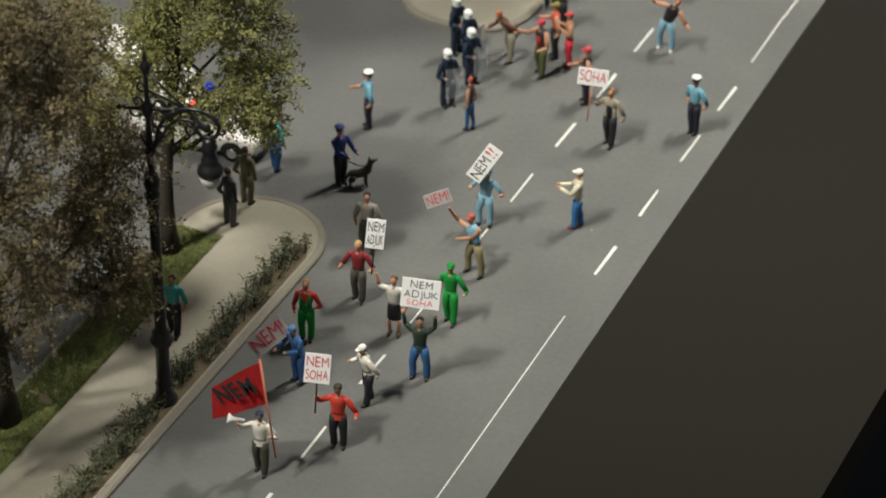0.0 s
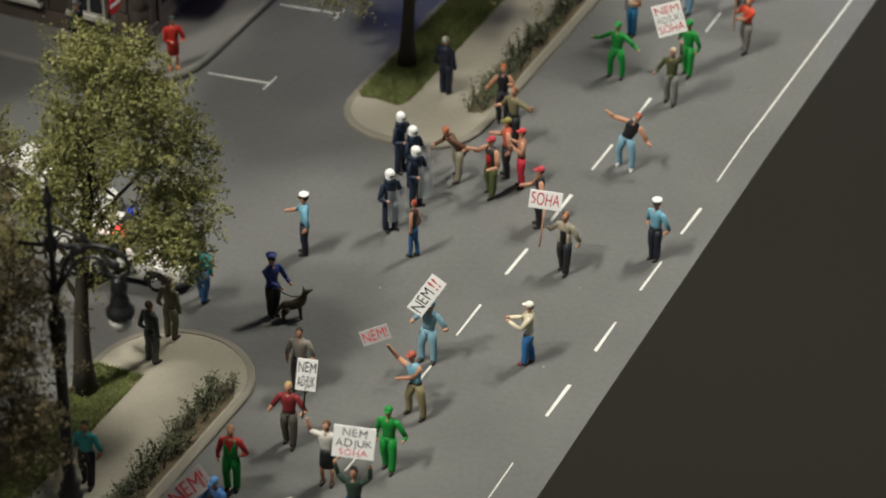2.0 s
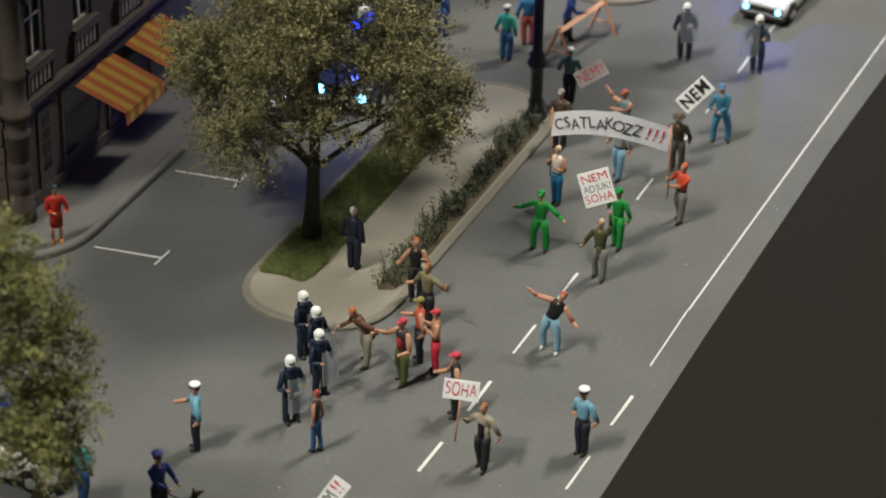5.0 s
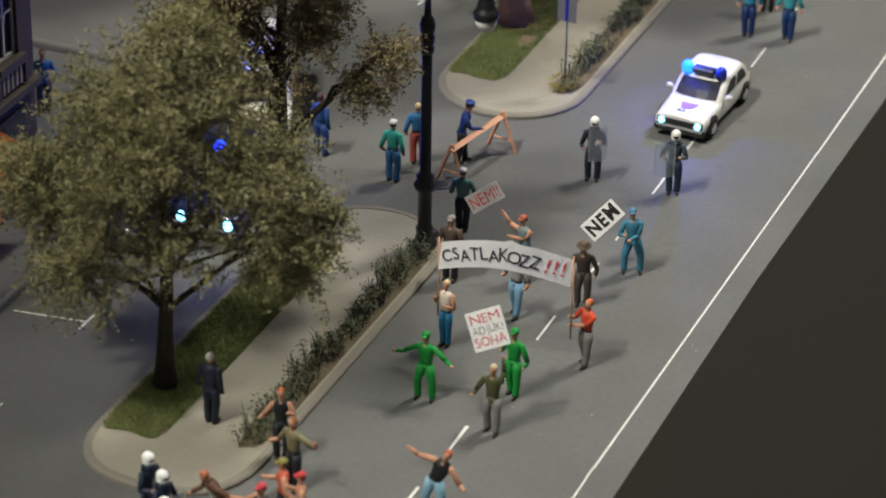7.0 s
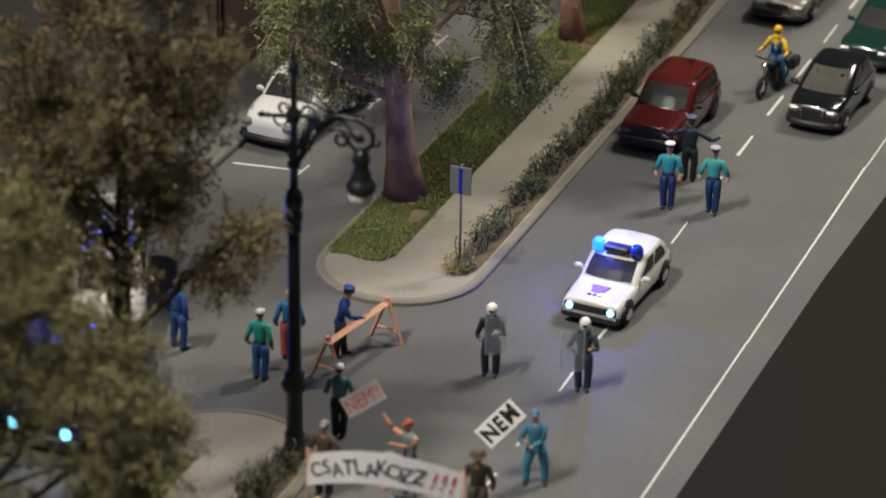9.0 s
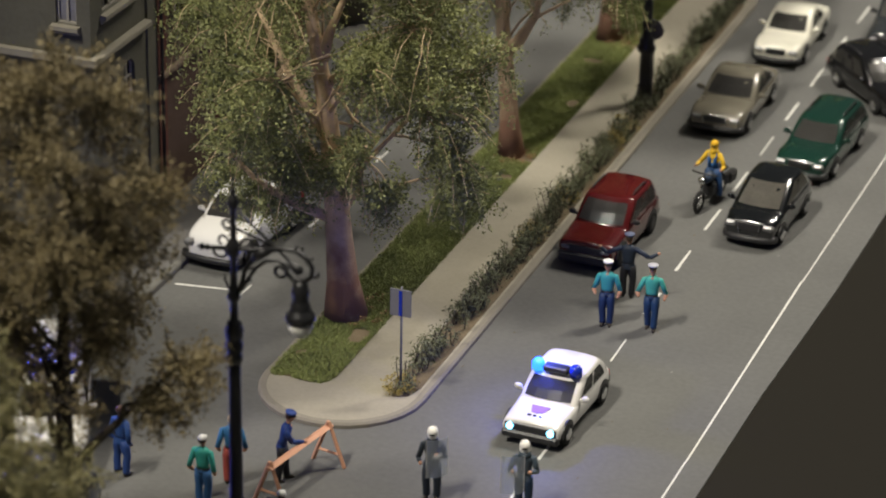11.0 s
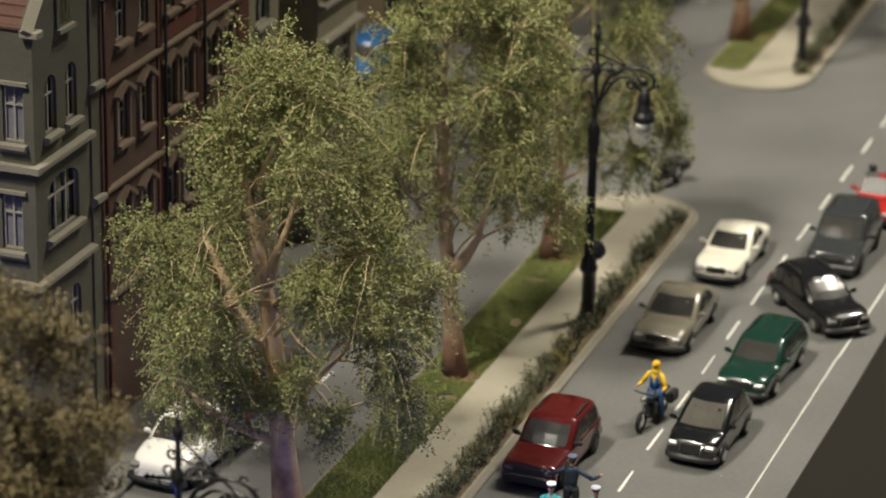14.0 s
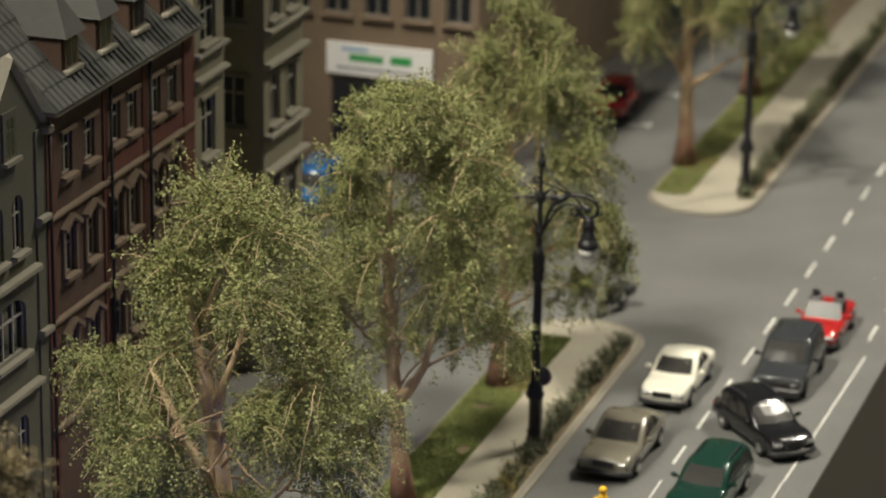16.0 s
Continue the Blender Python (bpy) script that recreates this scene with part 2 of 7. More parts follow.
def lathe(bm, profile, n=16, mi=0, at=(0, 0, 0)):
    c = Vector(at)
    rings = [[bm.verts.new(c + Vector((r * math.cos(a), r * math.sin(a), z))) for a in (2 * math.pi * k / n for k in range(n))]
             for r, z in profile]
    for a, b in zip(rings, rings[1:]):
        for k in range(n):
            f = bm.faces.new((a[k], a[(k + 1) % n], b[(k + 1) % n], b[k]))
            f.material_index, f.smooth = mi, True
    bm.faces.new(rings[0][::-1]).material_index = mi
    bm.faces.new(rings[-1]).material_index = mi

# ---- ground, road and footways ----
def strip(name, x0, x1, y0, y1, z, material, label, kind="structure", category="", thick=0.006):
    bm = bmesh.new()
    box(bm, x0, x1, y0, y1, z - thick, z)
    ob = part(name, bm, material)
    return tagged(ob, label, category or name.split("_")[0], kind=kind)


bm = bmesh.new()
EDGE = [(6.6, -85), (5.05, -30), (4.54, -17.4), (4.24, -6.8), (3.98, 4.6), (3.86, 14.4), (3.95, 25), (4.16, 31), (4.24, 38), (4.25, 52), (4.3, 135)]
slab(bm, [(-75, -85)] + EDGE + [(-75, 135)], -0.9, 0.0)
tagged(part("road", bm, M["asphalt"]), "grey painted model roadway with smooth matt surface", "road", kind="structure")
bm = bmesh.new()
slab(bm, [(x + 0.01, y) for x, y in EDGE[:1]] + [(11.4, -85), (11.4, 135)] + [(x + 0.01, y) for x, y in EDGE[:0:-1]], -1.2, -0.03)
tagged(part("trim", bm, M["board"]), "dark brown edge board along the model street", "board", kind="structure")
bm = bmesh.new()
slab(bm, [(-130, -140), (120, -140), (120, 190), (-130, 190)], -80.4, -80)
tagged(part("floor", bm, M["black"]), "dark floor of the hall below the model", "floor", kind="structure")


def rounded(x0, x1, y0, y1, near=1.95, far=1.95, n=14, blunt=1.0):
    """An outline between two kerb lines with rounded ends."""
    cx, rx = (x0 + x1) / 2, (x1 - x0) / 2
    pts = []
    if near:
        pts += [(cx - math.copysign(rx * abs(math.cos(a)) ** blunt, math.cos(a)), y0 + near - near * max(0.0, math.sin(a)) ** blunt) for a in (math.pi * k / n for k in range(n + 1))]
    else:
        pts += [(x0, y0), (x1, y0)]
    if far:
        pts += [(cx + rx * math.cos(a), y1 - far + far * math.sin(a)) for a in (math.pi * k / n for k in range(n + 1))]
    else:
        pts += [(x1, y1), (x0, y1)]
    return pts


def inset(pts, d):
    out = []
    for k, p in enumerate(pts):
        a, b = Vector(pts[k - 1]), Vector(pts[(k + 1) % len(pts)])
        t = (b - a).normalized()
        out.append((p[0] - t.y * d, p[1] + t.x * d))
    return out


def kerb_ring(bm, outer, w=0.19, h=0.13, crown=0.0):
    """A kerb round an outline; crown: how far its top swells."""
    inner, bev = inset(outer, w), inset(outer, 0.05)
    steps = [(outer, 0.0), (outer, h - 0.045), (bev, h), (inner, h), (inner, 0.0)]
    if crown:
        steps = [(outer, 0.0)] + [(inset(outer, w / 2 - w / 2 * math.cos(a)), h - 0.06 + crown * math.sin(a)) for a in (math.pi * k / 6 for k in range(7))] + [(inner, 0.0)]
    loops = [[bm.verts.new((x, y, z)) for x, y in pts] for pts, z in steps]
    for a, b in zip(loops, loops[1:]):
        for k in range(len(a)):
            j = (k + 1) % len(a)
            f = bm.faces.new((a[k], a[j], b[j], b[k]))
    return inner


def island(y0, y1, near, far, grass, hedge):
    outline = rounded(-7.15, -3.16, y0, y1, near, far, blunt=0.82 if y0 == 0.68 else 1.0)
    bm = bmesh.new()
    inner = kerb_ring(bm, outline)
    tagged(part("kerb", bm, M["kerb"]), "worn grey-beige concrete kerb round the median footway", "kerb", kind="structure")
    bm = bmesh.new()
    slab(bm, inner, 0.004, 0.118)
    tagged(part("pavement", bm, M["paving"]), "pale beige concrete footway of the planted median", "pavement", kind="structure")
    return outline


ISLANDS = [(-70, -8.95, 0, 1.95), (0.68, 13.95, 1.95, 1.95), (19.62, 52.05, 1.95, 1.95), (63.85, 130, 1.95, 0)]
for y0, y1, a, b in ISLANDS:
    island(y0, y1, a, b, None, None)

# footways before the houses
for y0, y1, a, b in ((0.0, 13.2, 2.2, 2.2), (18.3, 52.5, 2.2, 2.2), (63, 130, 2.2, 0), (-70, -9.5, 0, 2.2)):
    n = 8
    pts = [(-11.42 - a + a * math.cos(t), y0 + a - a * math.sin(t)) for t in (math.pi / 2 * (1 - k / n) for k in range(n + 1))] if a else [(-11.42, y0)]
    pts += [(-11.42 - b + b * math.cos(t), y1 - b + b * math.sin(t)) for t in (math.pi / 2 * k / n for k in range(n + 1))] if b else [(-11.42, y1)]
    pts += [(-60, y1), (-60, y0)]
    bm = bmesh.new()
    inner = kerb_ring(bm, pts, 0.24, 0.17, 0.09)
    tagged(part("kerb", bm, M["kerb_grey"], smooth=True), "rounded grey concrete kerb of the footway by the houses", "kerb", kind="structure")
    bm = bmesh.new()
    slab(bm, inner, 0.004, 0.138)
    tagged(part("pavement", bm, M["paving_grey"]), "grey concrete footway along the house fronts", "pavement", kind="structure")

# road markings, painted by hand: a little uneven
rnd = random.Random(5)


def mark(x0, y0, x1, y1, w):
    d = Vector((x1 - x0, y1 - y0)).normalized()
    s = Vector((-d.y, d.x)) * w / 2
    k = lambda: rnd.uniform(-0.02, 0.02)
    bm = bmesh.new()
    slab(bm, [(x0 + s.x + k(), y0 + s.y + k()), (x0 - s.x + k(), y0 - s.y + k()), (x1 - s.x + k(), y1 - s.y + k()), (x1 + s.x + k(), y1 + s.y + k())], 0.0005, 0.006)
    ob = part("road_marking", bm, M["paint"])
    return tagged(ob, "white painted line on the grey roadway", "marking", kind="structure")

DASHES = [(-20.7, -19.4), (-17.96, -16.69), (-14.9, -13.6), (-12.2, -10.9), (-8.9, -7.68), (-6.35, -4.93), (-3.48, -2.22), (-0.8, 0.52),
          (1.85, 3.2), (4.5, 5.82), (7.1, 8.36), (9.8, 11.0), (12.4, 13.7), (14.9, 16.2), (17.5, 18.65), (20.1, 21.4), (22.7, 24.0), (25.35, 26.6), (28.1, 29.4),
          (30.8, 32.1), (33.5, 34.9), (36.2, 37.6), (38.9, 40.3), (41.6, 43.0), (44.4, 45.9), (47.3, 48.7), (50.1, 51.6), (53.0, 54.5),
          (55.9, 57.5), (58.9, 60.45), (61.8, 63.4), (65.0, 66.5), (68.0, 69.5), (71.0, 72.5), (74.0, 75.5), (77, 78.5), (80, 81.5)]
for a, b in DASHES:
    x = 0.13 + 0.05 * math.sin(a * 0.11)
    mark(x, a, x, b, 0.046 if 9 < a < 19 else 0.066)
for a, b in ((-8.35, -7.0), (-5.5, -4.2), (-2.7, -1.3), (0.04, 1.38), (53.6, 55.0), (56.6, 58.0), (59.6, 61.0), (62.6, 64)):
    mark(3.34, a, 3.34, b, 0.07)
mark(4.08, -40, 3.37, -10.27, 0.05)
mark(3.25, 2.76, 3.19, 5.42, 0.055)
mark(3.235, 5.42, 3.235, 21.25, 0.044)
mark(3.255, 21.25, 3.235, 31.45, 0.044)
mark(3.245, 31.45, 3.35, 41.5, 0.036)
mark(3.35, 41.5, 3.55, 52.1, 0.036)
# parking bays along the far carriageway
for y in (1.95, 6.15, 25.4, 29.9, 34.6, 39.2, 43.8, 74.0, 78.6):
    mark(-11.2, y - 0.15, -9.45, y + 0.1, 0.07)
    mark(-9.45, y - 0.25, -9.42, y + 0.5, 0.065)
for y in (27.4, 33.2, 37.6):
    mark(-11.9, y - 0.4, -10.2, y + 2.0, 0.07)


# ---- street lamps ----
def street_lamp():
    lamp = thing("street_lamp", "ornate black iron street lamp with scrolled arm and hanging opal globe", "street lamp", group="street lamps on the median")
    bm = bmesh.new()
    lathe(bm, [(0.31, 0.0), (0.31, 0.1), (0.23, 0.2), (0.19, 0.45), (0.22, 0.5), (0.17, 0.6), (0.165, 1.5), (0.25, 1.56), (0.28, 1.68), (0.2, 1.8),
               (0.22, 1.9), (0.14, 2.0), (0.125, 4.8), (0.12, 5.12)], 14, at=(0, 0, 0.0))
    part("base", bm, M["black"], lamp)
    bm = bmesh.new()
    lathe(bm, [(0.12, 5.06), (0.16, 5.12), (0.17, 5.24), (0.14, 5.3), (0.18, 5.4), (0.18, 5.52), (0.145, 5.58), (0.185, 5.68), (0.19, 5.84), (0.15, 5.92), (0.155, 5.98), (0.085, 6.03),
               (0.08, 6.46), (0.13, 6.5), (0.135, 6.6), (0.08, 6.66), (0.065, 7.38), (0.12, 7.46), (0.15, 7.58), (0.12, 7.7), (0.062, 7.78), (0.05, 8.42), (0.10, 8.5), (0.12, 8.6), (0.09, 8.7), (0.045, 8.74),
               (0.06, 8.82), (0.03, 8.9), (0.008, 9.15)], 12)
    part("pole", bm, M["black"], lamp)
    bm = bmesh.new()
    Z = 7.6
    t = lambda pts, r: ringtube(bm, [(x, 0, Z + z) for x, z in pts], [r] * len(pts), 6)
    curl = lambda cx, cz, r, a0, a1, n=12: [(cx + r * (1 - 0.25 * k / n) * math.cos(radians(a0 + (a1 - a0) * k / n)), cz + r * (1 - 0.25 * k / n) * math.sin(radians(a0 + (a1 - a0) * k / n))) for k in range(n + 1)]
    # cross bar with a spear-shaped tip
    ringtube(bm, [(x, 0, Z + z) for x, z in ((-0.78, -0.1), (-0.68, -0.09), (-0.60, -0.09), (-0.56, -0.08), (-0.50, -0.08), (-0.44, -0.07), (-0.2, -0.04), (0, 0), (0.55, 0.06), (0.95, 0.13))],
             [0.008, 0.075, 0.03, 0.07, 0.03, 0.045, 0.05, 0.05, 0.06, 0.05], 8)
    # stay rod down to the bud in the great scroll
    ringtube(bm, [(x, 0, Z + z) for x, z in ((0.02, 0.92), (0.5, 0.48), (1.15, -0.03), (1.22, -0.10), (1.32, -0.19), (1.42, -0.25), (1.48, -0.28))], [0.028, 0.028, 0.032, 0.04, 0.095, 0.10, 0.02], 8)
    # main arm, rising from the collar into the great scroll
    t([(0.06, -1.02), (0.16, -0.78), (0.24, -0.44), (0.44, -0.10), (0.66, 0.10), (1.0, 0.17), (1.32, 0.16), (1.54, 0.06), (1.68, -0.12), (1.66, -0.33), (1.50, -0.46), (1.28, -0.46), (1.13, -0.33), (1.16, -0.18)], 0.052)
    t([(0.10, -0.98), (0.26, -0.72), (0.46, -0.36), (0.70, -0.16), (0.95, -0.11), (1.12, -0.19)] + curl(1.0, -0.33, 0.13, 25, -330), 0.040)
    t([(0.2, -0.75), (0.30, -0.62), (0.38, -0.66)], 0.03)
    t([(0.30, -0.42), (0.42, -0.34), (0.47, -0.44)], 0.03)
    ringtube(bm, [(x, 0, Z + z) for x, z in ((0.36, -0.22), (0.50, -0.08), (0.64, 0.02), (0.80, 0.06))], [0.03, 0.10, 0.10, 0.04], 7)
    # upper sweep with its curl behind the pole
    t(curl(-0.13, 0.50, 0.11, 330, 60, 8) + [(0.02, 0.44), (0.3, 0.36), (0.56, 0.28), (0.85, 0.16)], 0.030)
    # curls either side of the pole
    t(curl(-0.22, 0.12, 0.12, -60, 260), 0.028)
    t(curl(-0.30, -0.10, 0.17, 10, -190), 0.030)
    t([(0.08, 0.0), (0.16, 0.12)] + curl(0.32, 0.10, 0.15, 160, -120), 0.030)
    ringtube(bm, [(x, 0, Z + z) for x, z in ((0.26, 0.0), (0.36, 0.02), (0.46, 0.04))], [0.03, 0.10, 0.03], 7)
    t([(-0.05, -1.0), (-0.12, -0.85), (-0.20, -0.70), (-0.17, -0.62)], 0.030)
    # leaf tips on the great scroll
    t([(1.30, 0.16), (1.36, 0.27), (1.46, 0.28), (1.48, 0.20)], 0.030)
    t([(1.66, -0.30), (1.76, -0.34), (1.82, -0.27), (1.78, -0.2)], 0.030)
    t([(1.60, 0.02), (1.70, 0.06)], 0.028)
    part("bracket", bm, M["black"], lamp, "scrolled iron bracket")
    bm = bmesh.new()
    lathe(bm, [(0.05, 6.24), (0.27, 6.25), (0.30, 6.30), (0.30, 6.40), (0.25, 6.46), (0.22, 6.52), (0.19, 6.56), (0.20, 6.64), (0.165, 6.68), (0.16, 6.84), (0.18, 6.88), (0.18, 6.95), (0.15, 6.99), (0.155, 7.08), (0.08, 7.13), (0.02, 7.15)], 16, at=(1.43, 0, 0))
    part("lantern", bm, M["black"], lamp)
    bm = bmesh.new()
    lathe(bm, [(0.03, 5.92), (0.13, 5.95), (0.21, 6.03), (0.25, 6.15), (0.255, 6.26)], 16, at=(1.43, 0, 0))
    part("globe", bm, M["lampglass"], lamp, "white opal glass globe", smooth=True)
    return lamp


first_lamp = street_lamp()
LAMPS = [(-3.72, -17.6, 8), (-3.80, 12.55, 0), (-3.95, 41.1, 0), (-3.9, 66.9, 0)]
first_lamp.matrix_basis = spot(LAMPS[0][0], LAMPS[0][1], 0.11, LAMPS[0][2])
for x, y, turn in LAMPS[1:]:
    copy_thing(first_lamp, spot(x, y, 0.11, turn))
first_lamp.scale = (1, 1, 1.08)


# ---- planting ----
def leaf_cloud(bm, centres, per, spread, size, rng, flat=0.8, droop=0.0):
    for c, r in centres:
        for _ in range(per):
            v = Vector((rng.gauss(0, 1), rng.gauss(0, 1), rng.gauss(0, 1) * flat))
            v = v.normalized() * r * (rng.random() ** 0.45) * spread
            v.z -= droop * (v.x * v.x + v.y * v.y) / max(r, 0.01)
            p = Vector(c) + v
            a, b = rng.uniform(0, 6.28), rng.uniform(-1.0, 1.0)
            u = Vector((math.cos(a), math.sin(a), b * 0.8)).normalized()
            w = u.cross(Vector((rng.uniform(-1, 1), rng.uniform(-1, 1), rng.uniform(0.1, 1)))).normalized()
            s = size * rng.uniform(0.6, 1.35)
            q = [p - u * s, p + w * s * 0.55, p + u * s, p - w * s * 0.55]
            bm.append(q)


def quads_mesh(name, quads, material, parent=None, label=""):
    pts = (quads if isinstance(quads, np.ndarray) else np.array([[tuple(v) for v in q] for q in quads])).reshape(-1, 3) * U
    me = bpy.data.meshes.new(name)
    me.from_pydata(pts.tolist(), [], [tuple(range(k, k + 4)) for k in range(0, len(pts), 4)])
    me.materials.append(material)
    ob = new(name, me)
    if parent:
        ob.parent = parent
    if label:
        ob["label"] = label
    return ob


def tree(x, y, height, crown, seed, bark, leaf, label, low=0.3, shift=(0, 0), girth=1.0, lobes=18, leafsize=0.045, dense=1.0, broad=0.22, extra=(), gaps=(), hang=0.3, hollows=(), lean=0.0, boughs=(), per=64):
    """height to the tip; crown: the crown's radius; low: the share of the height at which it begins; shift: the crown's middle off the trunk;
    lean: how far the trunk's top leans along x; boughs: bare limbs, as points and a radius; gaps: places before trunk and limbs that bear few leaves on the street's side,
    from point to point, with their half width; hang: how far the sprays droop; hollows: thin passages through the leaves, from point to point, with their radius."""
    rng, nr = random.Random(seed), np.random.default_rng(seed)
    t = thing("tree", label, "tree", spot(x, y, 0.1), "street trees on the median")
    bm = bmesh.new()
    n = 10
    trunk, rad = [], []
    for k in range(n + 1):
        s = k / n
        trunk.append(Vector((lean * s + shift[0] * s * s * 0.6 + 0.16 * math.sin(5 * s + seed) * s, shift[1] * s * s * 0.6 + 0.16 * math.cos(4.4 * s + seed) * s, height * 0.78 * s)))
        rad.append(girth * (0.30 * (1 - s) ** 0.75 + 0.17 * (1 - s) ** 14 + 0.035))
    ringtube(bm, trunk, rad, 10)
    zlow = height * low
    middles, fork = [], None
    masses = [(k, None) for k in range(lobes)] + [(lobes + j, e) for j, e in enumerate(extra)]
    twigs = bmesh.new()

    for pts, r0 in boughs:  # bare limbs
        ringtube(bm, pts, [r0 * (1 - 0.72 * i / (len(pts) - 1)) for i in range(len(pts))], 8)
    for k, given in masses:
        # middles of the foliage masses, spread over the crown from its foot to the tip
        f = min((k + 0.5) / lobes, 1.0)
        a = k * 2.4 + seed * 1.7 + rng.uniform(-0.4, 0.4)
        prof = math.sin(math.pi * min(1.0, broad + (0.94 - broad) * f)) ** 0.8
        r = crown * prof * rng.uniform(0.46, 0.84)
        if f > 0.93:
            r *= 0.3
        c = Vector((shift[0] + r * math.cos(a), shift[1] + r * math.sin(a), zlow + crown * 0.24 + (height - zlow - crown * 0.48) * f + rng.uniform(-0.35, 0.35)))
        size = crown * rng.uniform(0.26, 0.43)
        if given:
            c, size, r = Vector(given[:3]), given[3], math.hypot(given[0], given[1])
        # the limb that bears it, rising from the trunk
        zs = min(c.z - 0.35, max(zlow * 0.7 + (0 if given else 0.2 * k), c.z - r * rng.uniform(0.75, 1.25) - 0.4))
        b = min(zs / (height * 0.78) * n, n - 0.01)
        i = int(b)
        p = trunk[i].lerp(trunk[i + 1], b - i)
        r0 = max(0.05, rad[i] * rng.uniform(0.36, 0.56)) * (0.55 if boughs else 1.0)
        if k % 2 and fork and (fork[0] - c).length < (p - c).length + 0.6:
            p, r0 = fork[0], fork[1] * 0.6
        if c.z - zs < 0.45 * r:
            r0 = 0.055
        m1 = p.lerp(c, 0.4) + Vector((rng.uniform(-.25, .25), rng.uniform(-.25, .25), 0.10 * r))
        m2 = p.lerp(c, 0.75) + Vector((rng.uniform(-.2, .2), rng.uniform(-.2, .2), 0.10 * r))
        fork = (m1, r0)
        wob = lambda u, v: u.lerp(v, 0.5) + Vector((rng.uniform(-.09, .09), rng.uniform(-.09, .09), rng.uniform(-.06, .09)))
        ringtube(bm, [p, wob(p, m1), m1, wob(m1, m2), m2, wob(m2, c), c], [r0, r0 * 0.88, r0 * 0.72, r0 * 0.6, r0 * 0.45, r0 * 0.32, r0 * 0.18], 7)
        # sprays of leaves that leave the limb's end outwards and droop
        for j in range(int(46 * dense * min(1.3, (size / 1.15) ** 1.5 + 0.25))):
            d = Vector((rng.gauss(0, 1), rng.gauss(0, 1), rng.gauss(0.2, 0.8))).normalized()
            o = (m2.lerp(c, rng.uniform(0.3, 1.2)) if j % 3 else c) + d * size * rng.uniform(0.0, 0.45)
            reach = size * rng.uniform(0.45, 0.95)
            fall = hang * rng.uniform(0.3, 1.9) * (1.0 if d.z < 0.35 else 0.25)
            e = o + d * reach + Vector((0, 0, -fall))
            if e.z < 0.9:
                continue
            mid = o.lerp(e, 0.5) + Vector((0, 0, 0.25 * fall))
            if j % 4 == 0:
                ringtube(twigs, [m2.lerp(c, 0.6), o, mid, e], [0.022, 0.016, 0.011, 0.006], 4, cap=False)
            middles.append((o, mid, e))
    bm.from_mesh(twigs_mesh(twigs))
    # leaves along every spray
    q = np.array([[tuple(v) for v in m] for m in middles])
    s = nr.random((len(q), per, 1)) ** 0.8
    line = q[:, None, 0] * (1 - s) ** 2 + 2 * q[:, None, 1] * s * (1 - s) + q[:, None, 2] * s ** 2
    wide = nr.uniform(0.07, 0.17, (len(q), 1, 1))
    at = (line + nr.normal(0, 1, line.shape) * wide * (1.15 - 0.6 * s)).reshape(-1, 3)
    for a, b, wide in hollows:
        a, b = np.array(a), np.array(b)
        along = np.clip(((at - a) @ (b - a)) / ((b - a) @ (b - a)), 0, 1)[:, None]
        at = at[(np.linalg.norm(at - a - along * (b - a), axis=1) > wide * nr.uniform(0.6, 1.1, len(at))) | (nr.random(len(at)) < 0.06)]
    street = np.array((0.345, -0.87, 0.35))
    street /= np.linalg.norm(street)
    flat = lambda v: v - np.outer(v @ street, street)
    for a, b, wide in gaps:
        a, b = np.array(a, float), np.array(b, float)
        fa, fb, fp = flat(a[None])[0], flat(b[None])[0], flat(at)
        along = np.clip(((fp - fa) @ (fb - fa)) / ((fb - fa) @ (fb - fa)), 0, 1)[:, None]
        off = np.linalg.norm(fp - fa - along * (fb - fa), axis=1)
        ahead = ((at - a - along * (b - a)) @ street) > -0.15
        at = at[~(ahead & (off < wide * nr.uniform(0.55, 1.15, len(at))) & (nr.random(len(at)) < 0.93))]
    u = nr.normal(0, 1, at.shape) * (1, 1, 0.8)
    u /= np.linalg.norm(u, axis=1, keepdims=True)
    w = np.cross(u, nr.normal(0, 1, at.shape) + (0, 0, 0.5))
    w /= np.linalg.norm(w, axis=1, keepdims=True) + 1e-6
    sz = leafsize * nr.uniform(0.55, 1.5, (len(at), 1))
    quads = np.stack([at - u * sz, at + w * sz * 0.62, at + u * sz, at - w * sz * 0.62], 1)
    part("trunk", bm, bark, t)
    quads_mesh("crown", quads, leaf, t, "fine clumped foliage")
    return t


def twigs_mesh(twigs):
    me = bpy.data.meshes.new("twigs")
    twigs.to_mesh(me)
    twigs.free()
    return me


